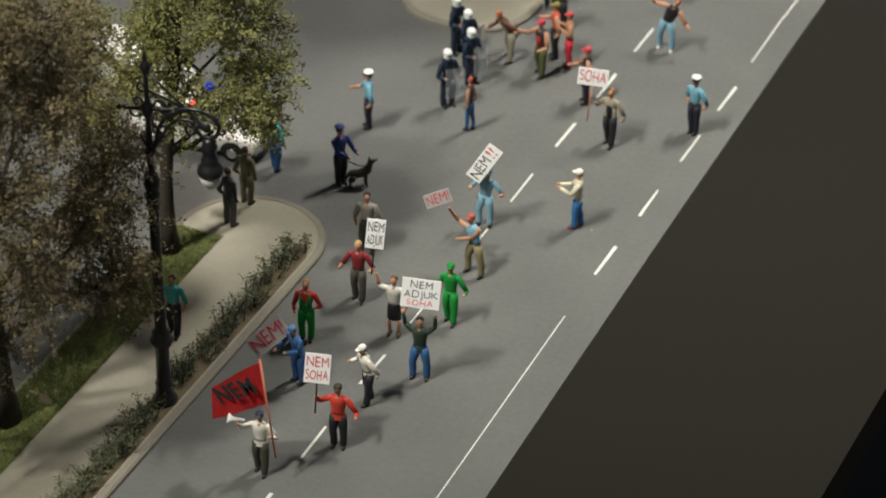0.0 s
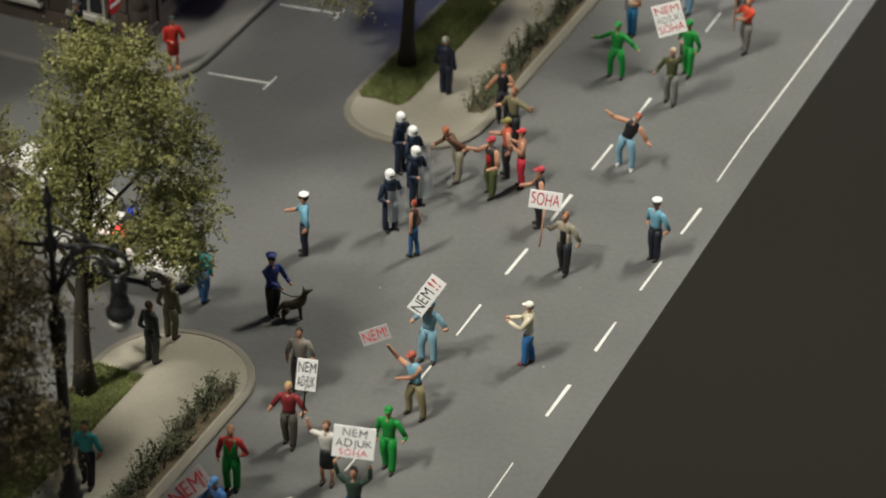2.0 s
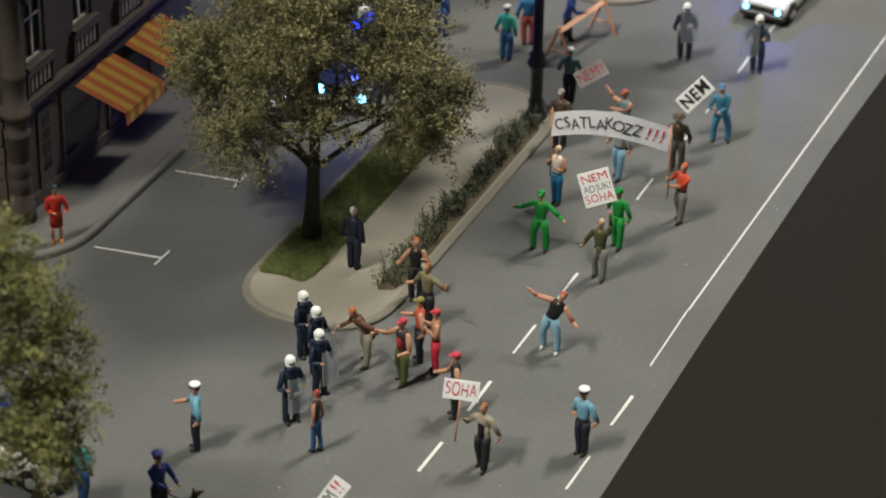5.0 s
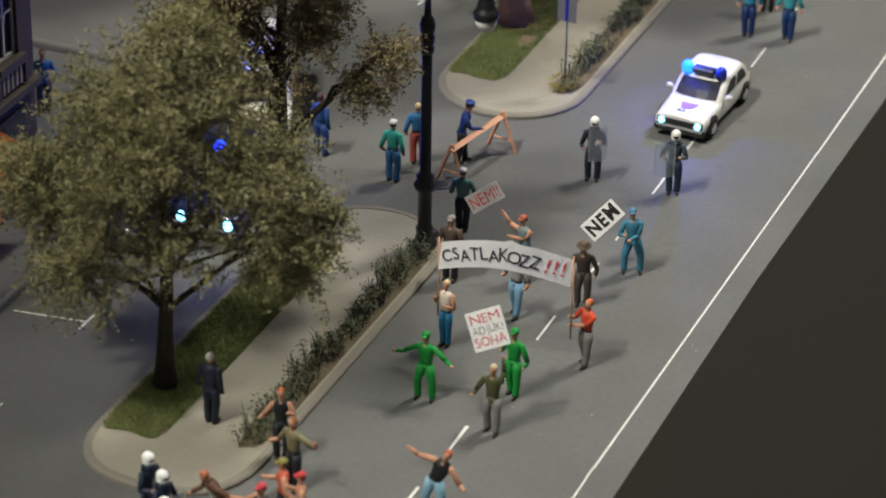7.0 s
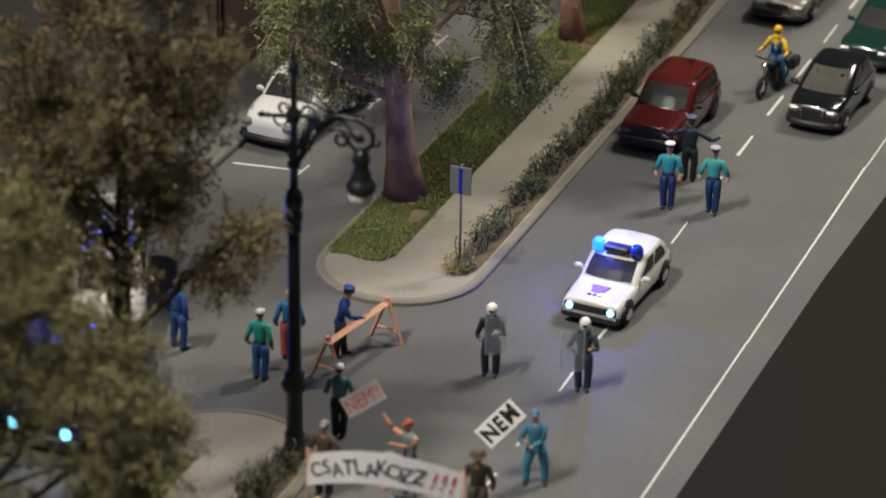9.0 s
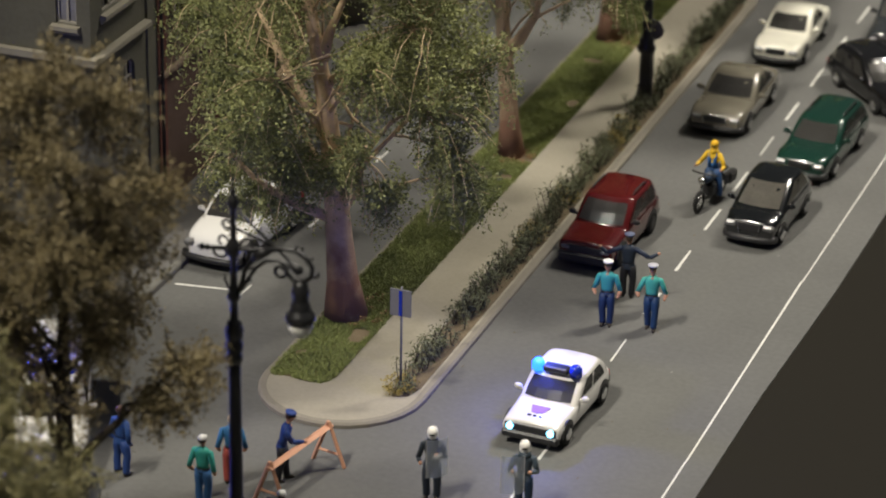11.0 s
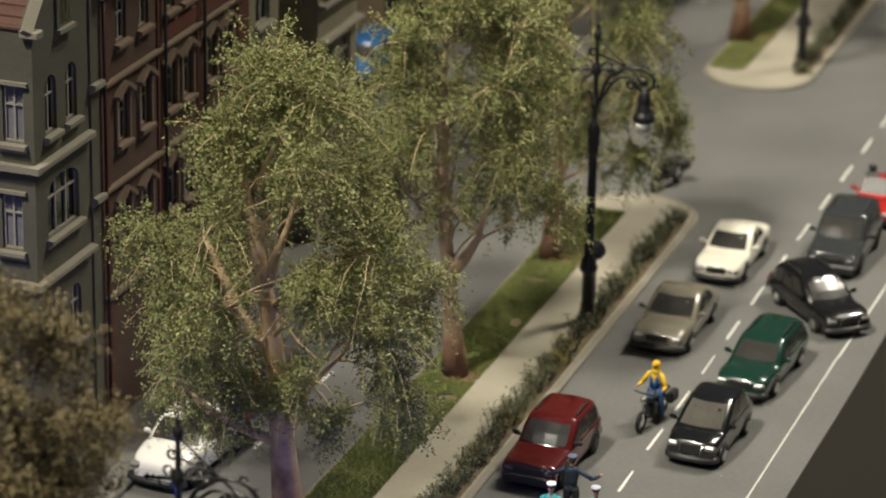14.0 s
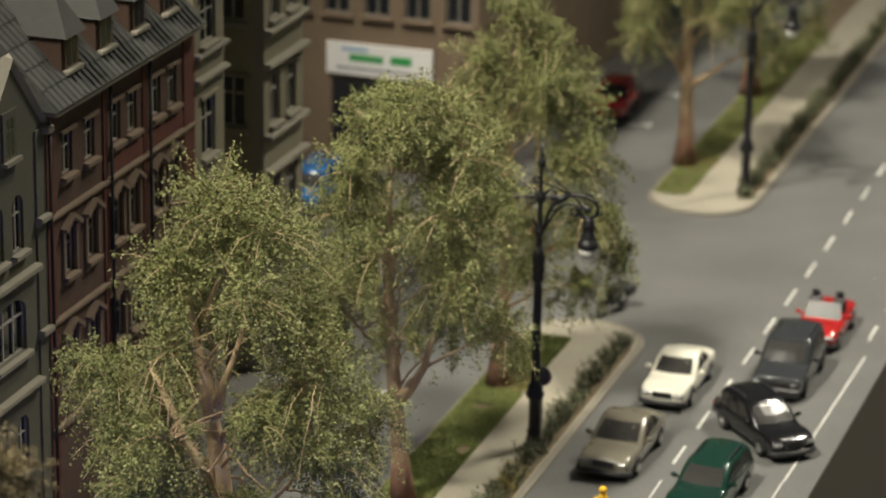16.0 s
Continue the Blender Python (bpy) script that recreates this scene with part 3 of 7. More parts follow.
TREES = [  # x, y, height, crown radius, seed, bark, leaves, label, foot of the crown, shift, density, breadth low down, further masses
    (-6.72, -19.9, 13.0, 4.1, 3, "bark", "leaf_brown", "brownish-green model tree with dense fine foliage on grass", 0.24, (0.4, 0), 1.6, 0.32, ((3.1, 0.6, 4.6, 1.0), (2.6, 0.6, 6.6, 1.0))),
    (-6.67, -12.25, 9.8, 2.6, 4, "bark", "leaf_spring", "yellowish-green model tree with thin branches over the footway", 0.36, (0.9, 0.3), 0.98, 0.35, ((2.7, 0.9, 5.5, 0.8), (2.5, 0.9, 4.2, 0.6), (-2.2, 0.2, 6.2, 0.9), (-2.5, 0.5, 4.8, 0.9), (-1.6, -0.4, 3.8, 0.7), (-2.6, 0.2, 3.4, 0.8))),
    (-6.45, 4.4, 9.3, 3.7, 6, "bark", "leaf_olive", "broad olive-green model tree with slim dark trunk on grass", 0.30, (0.5, 0), 1.6, 0.34, ((3.5, 0.2, 4.9, 0.9), (3.0, -0.2, 3.9, 0.7), (-2.8, 0, 3.7, 0.8), (-3.0, 0, 4.8, 0.8))),
    (-6.4, 10.3, 12.4, 2.7, 9, "bark", "leaf_brown", "brownish model tree with ragged crown and dark trunk", 0.36, (-0.1, 0), 1.4, 0.3, ((2.7, 0.2, 6.0, 0.75), (2.2, -0.3, 5.2, 0.6), (-2.3, 0, 7.4, 0.9), (0.9, -1.0, 8.0, 1.0), (-0.6, -1.2, 6.8, 0.9), (-2.2, -0.5, 5.8, 0.8))),
    (-6.5, 25.0, 13.0, 3.8, 12, "bark_plane", "leaf_green", "tall green model tree with pale tan trunk on grass", 0.34, (-0.3, 0), 1.5, 0.36,
     ((3.3, 0.3, 6.9, 1.0), (2.7, -0.2, 4.6, 0.9), (2.9, 0.6, 3.6, 0.7), (-4.0, 0.3, 7.4, 0.9), (-2.8, -0.6, 4.1, 0.9), (-3.2, 0.2, 5.6, 0.9), (1.2, -0.6, 3.7, 0.7), (-1.2, -0.5, 4.0, 0.75), (0.3, -1.3, 4.2, 0.75), (-1.9, -0.9, 3.2, 0.7), (-1.7, -1.5, 5.2, 0.9), (-0.7, -1.8, 4.5, 0.8), (1.0, -1.7, 5.0, 0.85), (-2.5, -1.0, 6.5, 0.85), (1.2, -1.6, 7.2, 0.9))),
    (-6.15, 36.0, 12.6, 3.6, 15, "bark_plane", "leaf_green", "tall green model tree with tan forked trunk on the median", 0.34, (0, 0), 1.4, 0.33, ((2.8, 0.2, 5.4, 0.9), (-2.6, 0, 5.0, 0.9))),
    (-6.4, 45.4, 12.4, 3.3, 18, "bark_plane", "leaf_green", "green model tree with reddish-tan trunk near the crossing", 0.28, (0.5, 0), 1.35, 0.3, ((3.2, 0.2, 5.6, 0.9), (3.6, 0.2, 4.6, 0.7), (2.6, -0.2, 3.6, 0.8))),
    (-6.8, 69.4, 11.5, 3.4, 21, "bark_plane", "leaf_green", "green model tree with tan trunk beyond the crossing", 0.38, (0, 0), 0.9, 0.3, ((2.9, 0.3, 4.6, 0.8),)),
    (-6.7, 79.5, 11.5, 3.4, 25, "bark_plane", "leaf_green", "green model tree with tan trunk further along the median", 0.30, (0, 0), 0.9, 0.3, ((2.6, 0, 3.2, 0.9), (1.2, -0.5, 2.4, 0.8))),
]
# by the tree's y: girth, lean
STANCE = {-19.9: (0.85, 0), -12.25: (0.64, 0), 4.4: (0.58, 0), 10.3: (0.75, 0), 25.0: (1.12, -1.0), 36.0: (0.80, -0.7), 45.4: (0.80, 0), 69.4: (0.95, 0), 79.5: (1.0, 0)}
BOUGHS = {
    25.0: [(((-0.35, 0, 4.4), (-1.0, -0.2, 5.6), (-1.6, -0.3, 6.7), (-2.2, -0.3, 7.9)), 0.20), (((-0.62, 0, 6.6), (-0.35, -0.2, 7.4), (0.0, -0.3, 8.2), (0.25, -0.3, 9.1)), 0.15),
           (((-0.2, 0, 2.5), (-1.2, -0.3, 2.9), (-2.2, -0.4, 3.4), (-3.0, -0.4, 4.2)), 0.15), (((-0.5, 0, 6.0), (0.1, -0.2, 6.5), (0.7, -0.3, 6.9)), 0.13), (((-0.85, 0, 9.0), (-0.6, -0.2, 9.6), (-0.35, -0.3, 10.2)), 0.13),
           (((-0.1, 0, 2.8), (0.4, -0.3, 3.6), (0.7, -0.5, 4.8)), 0.14)],
    36.0: [(((-0.2, 0, 3.0), (0.25, -0.2, 3.5), (0.65, -0.3, 4.2), (0.9, -0.3, 5.2)), 0.20), (((-0.4, 0, 5.2), (-0.7, -0.2, 6.0), (-0.95, -0.3, 7.0)), 0.16)],
    69.4: [(((0, 0, 3.0), (0.8, -0.2, 3.6), (1.8, -0.2, 4.4)), 0.16), (((0, 0, 3.4), (-0.7, -0.2, 4.2), (-1.4, -0.2, 5.2)), 0.16)],
}
# thinly leaved places: from point to point, and their half width
GAPS = {
    25.0: [((0, 0, 0), (-0.2, 0, 2.8), 0.75), ((-0.5, 0, 5.2), (-0.9, 0, 9.4), 0.36), ((-1.0, -0.2, 5.6), (-2.1, -0.3, 7.6), 0.20), ((-0.4, -0.2, 7.2), (0.2, -0.3, 8.9), 0.18), ((0.9, -0.4, 4.2), (1.2, -0.4, 4.8), 0.38), ((-1.2, -0.3, 2.9), (-2.8, -0.4, 4.0), 0.20), ((-0.6, 0, 9.6), (-0.35, 0, 10.2), 0.2)],
    36.0: [((0, 0, 0), (-0.2, 0, 3.4), 0.7), ((-0.2, 0, 3.4), (-0.6, 0, 7.0), 0.36), ((0.2, -0.2, 3.6), (1.0, -0.3, 4.8), 0.40)],
    45.4: [((0, 0, 0), (0, 0, 2.6), 0.7)],
    69.4: [((0, 0, 0), (0, 0, 4.4), 0.9), ((0, 0, 3), (1.6, 0, 4.3), 0.4)],
    4.4: [((0, 0, 0), (0.05, 0, 2.7), 0.8), ((1.0, 0, 2.2), (2.0, 0, 2.6), 0.6)],
    -12.25: [((0, 0, 0), (0, 0, 3.2), 0.6)],
    10.3: [((0, 0, 1.0), (0.1, 0, 5.6), 0.4)],
}
PASSAGES = {4.4: [((-3.0, 6.0, 0.5), (3.9, -6.1, 8.4), 0.40), ((-1.5, 6.0, 0.5), (5.3, -6.0, 8.4), 0.40), ((-2.75, 8.0, 1.5), (1.3, 0.2, 6.4), 0.34), ((1.3, 0.2, 6.4), (4.2, -5.4, 9.9), 0.34)]}
for x, y, h, r, seed, bark, leaf, label, low, shift, dense, broad, extra in TREES:
    dark_bark = bark == "bark"
    near = y < 60
    tree(x, y, h, r, seed, M[bark], M[leaf], label, low, shift, girth=STANCE[y][0], leafsize=0.035 if near else 0.042, dense=dense, broad=broad, extra=extra,
         gaps=GAPS.get(y, ()), hang=0.25 if dark_bark else 0.55, hollows=PASSAGES.get(y, ()), lean=STANCE[y][1], boughs=BOUGHS.get(y, ()), per=80 if near else 56)


def verge(y0, y1, x0, x1, seed):
    """Turf as very many short blades on a thin bed of soil."""
    rng = random.Random(seed)
    bm = bmesh.new()
    xm, xr = (x0 + x1) / 2, (x1 - x0) / 2
    edge = lambda px: y0 + 0.10 * (px - x0) / (x1 - x0) + 0.06 * math.sin(px * 5 + seed) + 0.30 * max(0.0, abs(px - xm) / xr - 0.7) ** 2 / 0.09
    front = [(x0 + (x1 - x0) * k / 10, edge(x0 + (x1 - x0) * k / 10)) for k in range(11)]
    slab(bm, front + [(x1, y1), (x0, y1)], 0.1, 0.128)
    tagged(part("soil", bm, M["soil"]), "brown soil bed beneath the turf", "soil", kind="structure")
    quads = []
    for _ in range(int((3600 if y1 < 60 else 1500) * (min(y1, 90) - max(y0, -30)) * (x1 - x0) / 1.4)):
        px, py = rng.uniform(x0, x1), rng.uniform(max(y0, -30), min(y1, 90))
        if noise.noise(Vector((px * 1.3, py * 1.3, 3))) < -0.47 or py < edge(px) - 0.04:
            continue
        a = rng.uniform(0, 6.28)
        s, h = rng.uniform(0.007, 0.016), rng.uniform(0.03, 0.09)
        u = Vector((math.cos(a) * s, math.sin(a) * s, 0))
        p = Vector((px, py, 0.125))
        tip = p + Vector((rng.uniform(-0.08, 0.08), rng.uniform(-0.08, 0.08), h))
        quads.append([p - u, p + u, tip + u * 0.4, tip - u * 0.4])
    tagged(quads_mesh("grass", quads, M["grass"]), "short mossy green turf on the median", "grass", kind="stuff")


def hedge(y0, y1, seed, x0=-4.05, x1=-3.45):
    rng = random.Random(seed)
    bm = bmesh.new()
    slab(bm, [(x0 + 0.15, y0 - 0.05), (x1 - 0.1, y0 + 0.1), (x1 + 0.03, y0 + 0.6), (x1 + 0.03, y1 - 0.5), (x1 - 0.2, y1), (x0 + 0.05, y1 - 0.3), (x0 - 0.03, y0 + 0.7)], 0.1, 0.128)
    tagged(part("soil", bm, M["soil"]), "bare brown soil strip under the hedge", "soil", kind="structure")
    quads = []
    bm = bmesh.new()
    y = y0 + 0.15
    while y < y1 - 0.15:
        gap = noise.noise(Vector((seed * 3.1, y * 0.7, 0)))
        h = 0.40 + 0.34 * noise.noise(Vector((seed, y * 0.55, 0))) + rng.uniform(-0.05, 0.1)
        if gap > -0.33:
            for _ in range(rng.choice((1, 2, 2, 3))):
                p = Vector((rng.uniform(x0 + 0.08, x1 - 0.08), y + rng.uniform(-0.12, 0.12), 0.13))
                tip = p + Vector((rng.uniform(-0.2, 0.2), rng.uniform(-0.2, 0.2), max(0.12, h * rng.uniform(0.6, 1.3))))
                ringtube(bm, [p, p.lerp(tip, 0.5), tip], [0.017, 0.013, 0.006], 4, cap=False)
                centres = [(p.lerp(tip, f), rng.uniform(0.09, 0.19)) for f in (0.3, 0.6, 0.85, 1.0)]
                leaf_cloud(quads, centres, 15, 1.1, 0.032, rng, 0.9)
                if rng.random() < 0.3:
                    twig = tip + Vector((rng.uniform(-0.25, 0.25), rng.uniform(-0.25, 0.25), rng.uniform(0.05, 0.22)))
                    ringtube(bm, [p.lerp(tip, 0.6), tip.lerp(twig, 0.6), twig], [0.010, 0.008, 0.004], 4, cap=False)
        y += rng.uniform(0.07, 0.17)
    tagged(part("hedge_stems", bm, M["bark"]), "thin brown stems of the straggly hedge", "hedge", kind="stuff")
    tagged(quads_mesh("hedge", quads, M["hedge"]), "low straggly dark green hedge along the kerb", "hedge", kind="stuff")


verge(-60, -11.2, -7.0, -5.75, 1)
verge(2.35, 11.6, -6.95, -5.55, 2)
verge(21.4, 50.0, -7.0, -5.45, 3)
verge(65.6, 100, -7.0, -5.7, 4)
hedge(-40, -10.5, 11)
hedge(2.9, 12.4, 12)
hedge(21.5, 50.3, 13)
hedge(66, 100, 14)

def tuft(x, y, reach, high, seed, material, label, count=420):
    """A loose tuft of small leaves on thin stems."""
    rng = random.Random(seed)
    quads = []
    for _ in range(count // 14):
        a, r = rng.uniform(0, 6.28), reach * math.sqrt(rng.random())
        p = (x + r * math.cos(a), y + r * math.sin(a) * 1.3, 0.13 + high * rng.random() * (1 - 0.6 * r / reach))
        leaf_cloud(quads, [(p, 0.09)], 14, 1.2, 0.032, rng, 0.8)
    tagged(quads_mesh("leaf_tuft", quads, material), label, "leaves", kind="stuff")


litter = leafy("fallen_leaves", (0.10, 0.055, 0.025), (0.36, 0.22, 0.10), 0.8)
straw = leafy("yellowed_leaves", (0.12, 0.09, 0.02), (0.38, 0.30, 0.09), 0.75)
for k, (x, y, r) in enumerate(((-6.25, 25.3, 0.75), (-5.9, 35.9, 0.6), (-6.0, 45.6, 0.6), (-6.3, 69.6, 0.7))):
    tuft(x, y, r, 0.16, 40 + k, litter, "brown fallen leaves heaped at the tree's foot", 560)
for k, (x, y, h) in enumerate(((-3.85, 21.9, 0.45), (-3.8, 30.9, 0.6), (-3.75, 37.4, 0.75), (-3.75, 38.6, 0.7), (-3.8, 33.6, 0.5))):
    tuft(x, y, 0.38, h, 60 + k, straw, "yellowish leafy tuft in the hedge row", 620)

# ---- model vehicles ----
def flowing(rows, n):
    """Rows of numbers, joined by smooth curves through them, n steps from row to row."""
    out = []
    for k in range(len(rows) - 1):
        p = [rows[max(0, k - 1)], rows[k], rows[k + 1], rows[min(len(rows) - 1, k + 2)]]
        for j in range(n):
            t = j / n
            out.append(tuple(max(min(b, c) - 0.02, min(max(b, c) + 0.02, 0.5 * (2 * b + (c - a) * t + (2 * a - 5 * b + 4 * c - d) * t * t + (3 * b - a - 3 * c + d) * t ** 3))) for a, b, c, d in zip(*p)))
    return out + [tuple(rows[-1])]


def car(label, at, colour, L=4.3, W=1.72, H=1.42, hood=1.15, tail=0.35, style="hatch", glass="carglass", lights="lens", grille=True, wheel=0.31, base=2.55, group="cars in the queue", roof=None, name="car", chrome_line=False):
    """Nose towards -y, the middle of its length at the origin."""
    c = thing(name, label, "car", at, group)
    L, W, H, hood, tail, base, wheel = [v * 0.87 for v in (L, W, H, hood, tail, base, wheel)]
    y0, y1, w = -L / 2, L / 2, W / 2
    belt, sill = H * 0.62, 0.20
    open_top = style == "open"
    soft_nose = style not in ("van", "suv") and lights != "headlight_on"
    nose, back = H * (0.56 if soft_nose else 0.52), (H * 0.62 if style != "sedan" else H * 0.60)
    # lower body, as cross-sections along the length: y, half width, top height
    st = [(y0, w * (0.80 if soft_nose else 0.90), nose * (0.74 if soft_nose else 0.90)), (y0 + 0.07, w * (0.88 if soft_nose else 0.95), nose * (0.90 if soft_nose else 0.99)), (y0 + 0.42, w * 0.98, nose + 0.035), (y0 + hood, w, belt - 0.05), (y0 + hood + 0.35, w, belt),
          (y1 - tail - 0.55, w, belt + 0.02), (y1 - 0.28, w * 0.97, back + 0.01), (y1 - 0.07, w * 0.91, back * 0.95), (y1, w * 0.82, back * 0.78)]
    if style == "beetle":
        st[:4] = [(y0, w * 0.58, H * 0.38), (y0 + 0.09, w * 0.74, H * 0.48), (y0 + 0.38, w * 0.90, H * 0.57), (y0 + hood, w * 0.97, belt + 0.02)]
        st[-3:] = [(y1 - 0.34, w * 0.92, H * 0.60), (y1 - 0.09, w * 0.76, H * 0.50), (y1, w * 0.58, H * 0.40)]
    bm = bmesh.new()
    rows = []
    st = flowing(st, 4)
    for k, (y, hw, top) in enumerate(st):
        low = sill + 0.08 * max(0.0, 1 - min(k, len(st) - 1 - k) / 3)
        sec = [(hw * 0.86, low), (hw * 0.95, low + 0.05), (hw * 0.985, low + 0.13), (hw, low + (top - low) * 0.55), (hw * 0.985, top - 0.11), (hw * 0.95, top - 0.045), (hw * 0.86, top - 0.005), (hw * 0.6, top + 0.025), (hw * 0.3, top + 0.038), (0, top + 0.042)]
        sec = sec + [(-a, z) for a, z in sec[-2::-1]]
        rows.append([bm.verts.new((a, y, z)) for a, z in sec])
    for a, b in zip(rows, rows[1:]):
        for k in range(len(a) - 1):
            bm.faces.new((a[k], b[k], b[k + 1], a[k + 1])).smooth = True
    bm.faces.new(rows[0])
    bm.faces.new(rows[-1][::-1])
    for a, b in zip(rows, rows[1:]):
        bm.faces.new((a[-1], b[-1], b[0], a[0]))
    bmesh.ops.recalc_face_normals(bm, faces=bm.faces[:])
    part("body", bm, colour, c)
    # cabin: base ring and roof ring
    ya, yb = y0 + hood + 0.02, y1 - tail
    rake_f, rake_b = {"hatch": (0.80, 0.45), "box": (0.66, 0.42), "mpv": (1.05, 0.62), "estate": (0.75, 0.32), "suv": (0.68, 0.28), "sedan": (0.72, 0.75), "coupe": (0.85, 0.85), "beetle": (0.72, 0.95), "open": (0.55, 0.3), "van": (0.35, 0.05)}[style]
    bw, rw = w * 0.95, w * {"suv": 0.83, "box": 0.85}.get(style, 0.78)
    zb, zr = belt - 0.06, H
    if not open_top:
        bm = bmesh.new()
        mid = (zb + zr) / 2
        lv = [(zb, bw, ya, yb), (mid + 0.02, (bw + rw) / 2 + 0.02, ya + rake_f * 0.52, yb - rake_b * 0.45), (zr - 0.07, rw + 0.02, ya + rake_f * 0.94, yb - rake_b * 0.92), (zr - 0.015, rw * 0.9, ya + rake_f * 1.06, yb - rake_b * 1.06), (zr + 0.01, rw * 0.55, ya + rake_f * 1.25, yb - rake_b * 1.2)]
        rg = []
        for z, hw, a, b in flowing(lv, 3):
            e, bow = 0.10, 0.07
            right = [(0, a - bow), (hw * 0.5, a - bow * 0.75), (hw - e, a + 0.01), (hw - e * 0.3, a + e * 0.7), (hw, a + e * 1.8), (hw + 0.012, (a + b) / 2), (hw, b - e * 1.8), (hw - e * 0.3, b - e * 0.6), (hw - e, b), (hw * 0.5, b + bow * 0.5), (0, b + bow * 0.6)]
            rg.append([bm.verts.new((px, py, z)) for px, py in right + [(-px, py) for px, py in right[-2:0:-1]]])
        for a, b in zip(rg, rg[1:]):
            for k in range(20):
                bm.faces.new((a[k], a[(k + 1) % 20], b[(k + 1) % 20], b[k])).smooth = True
        crown_ = bm.verts.new((0, (rg[-1][0].co.y + rg[-1][10].co.y) / 2, zr + 0.025))
        for k in range(20):
            bm.faces.new((rg[-1][k], rg[-1][(k + 1) % 20], crown_)).smooth = True
        part("cabin", bm, roof or colour, c)

        def edge(s, z):
            for (z0, w0, a0, b0), (z1, w1, a1, b1) in zip(lv, lv[1:]):
                if z <= z1 or z1 == lv[2][0]:
                    k = (z - z0) / (z1 - z0)
                    return w0 + (w1 - w0) * k, a0 + (a1 - a0) * k, b0 + (b1 - b0) * k
        z0, z1 = zb + 0.09, zr - 0.10
        w0, a0, b0 = edge(0, z0)
        w1, a1, b1 = edge(0, z1)
        wm, am, bmid = edge(0, (z0 + z1) / 2)

        def pane(name, rows_):
            p = bmesh.new()
            vs = [[p.verts.new(q) for q in r] for r in rows_]
            for r, s in zip(vs, vs[1:]):
                for k in range(len(r) - 1):
                    p.faces.new((r[k], r[k + 1], s[k + 1], s[k]))
            bmesh.ops.solidify(p, geom=p.faces[:], thickness=0.012)
            bmesh.ops.recalc_face_normals(p, faces=p.faces[:])
            part(name, p, M[glass], c)
        o = 0.018
        def bowed(ww, yy, zz, inset, way):
            return [(-ww + inset, yy + way * o, zz), (-ww * 0.45, yy + way * (o + 0.056), zz), (0, yy + way * (o + 0.075), zz), (ww * 0.45, yy + way * (o + 0.056), zz), (ww - inset, yy + way * o, zz)]
        zm = (z0 + z1) / 2
        pane("windscreen", [bowed(w0, a0, z0, .12, -1), bowed(wm, am, zm, .12, -1), bowed(w1, a1, z1, .12, -1)])
        pane("rear_window", [bowed(w0, b0, z0 + .04, .17, 1), bowed(wm, bmid, zm, .17, 1), bowed(w1, b1, z1, .17, 1)])
        cuts = [0.04, 0.46, 0.50, 0.93] if style in ("hatch", "box", "mpv", "sedan", "coupe", "beetle") else [0.03, 0.36, 0.40, 0.68, 0.72, 0.96]
        for s in (-1, 1):
            for u0, u1 in zip(cuts[::2], cuts[1::2]):
                q = lambda u, ww, aa, bb, zz: (s * (ww + o), aa + 0.2 + (bb - aa - 0.4) * u, zz)
                pane("side_window", [[q(u0, w0, a0, b0, z0), q(u1, w0, a0, b0, z0)], [q(u0, wm, am, bmid, (z0 + z1) / 2), q(u1, wm, am, bmid, (z0 + z1) / 2)], [q(u0, w1, a1, b1, z1), q(u1, w1, a1, b1, z1)]])
    else:
        bm = bmesh.new()
        box(bm, -w * 0.78, w * 0.78, ya + 0.35, yb - 0.1, belt - 0.03, belt + 0.02)
        part("interior", bm, M["plastic"], c, "dark open interior")
        for sx in (-0.38, 0.38):
            bm = bmesh.new()
            box(bm, sx - 0.22, sx + 0.22, 0.25, 0.42, belt, belt + 0.46, 0.06)
            box(bm, sx - 0.13, sx + 0.13, 0.28, 0.40, belt + 0.44, belt + 0.72, 0.05)
            part("seat", bm, M["plastic"], c)
        p = bmesh.new()
        vs = [p.verts.new(q) for q in ((-w * .8, ya + .1, belt), (w * .8, ya + .1, belt), (w * .68, ya + .5, H), (-w * .68, ya + .5, H))]
        p.faces.new(vs)
        bmesh.ops.solidify(p, geom=p.faces[:], thickness=0.02)
        part("windscreen", p, M[glass], c)
    # wheels with arches
    for sx in (-1, 1):
        for y in (-base / 2 - 0.05, base / 2 - 0.05):
            bm = bmesh.new()
            b2 = bmesh.new()
            bmesh.ops.create_cone(b2, cap_ends=True, segments=18, radius1=wheel, radius2=wheel, depth=0.20)
            bmesh.ops.bevel(b2, geom=[e for e in b2.edges if len(e.link_faces) == 2 and e.calc_face_angle() > 1], offset=0.04, segments=2, affect="EDGES")
            join(bm, b2, Matrix.Translation((sx * (w - 0.075), y, wheel)) @ Matrix.Rotation(math.pi / 2, 4, "Y"))
            wh = part("wheel", bm, M["tyre"], c)
            bm = bmesh.new()
            b2 = bmesh.new()
            bmesh.ops.create_cone(b2, cap_ends=True, segments=14, radius1=wheel * 0.62, radius2=wheel * 0.5, depth=0.03)
            join(bm, b2, Matrix.Translation((sx * (w + 0.03), y, wheel)) @ Matrix.Rotation(sx * math.pi / 2, 4, "Y"))
            part("rim", bm, M["chrome"] if style != "suv" else M["plastic"], wh)
            bm = bmesh.new()
            pts = [(y + (wheel + 0.07) * math.cos(a), wheel + (wheel + 0.07) * math.sin(a)) for a in (math.pi * k / 10 for k in range(11))]
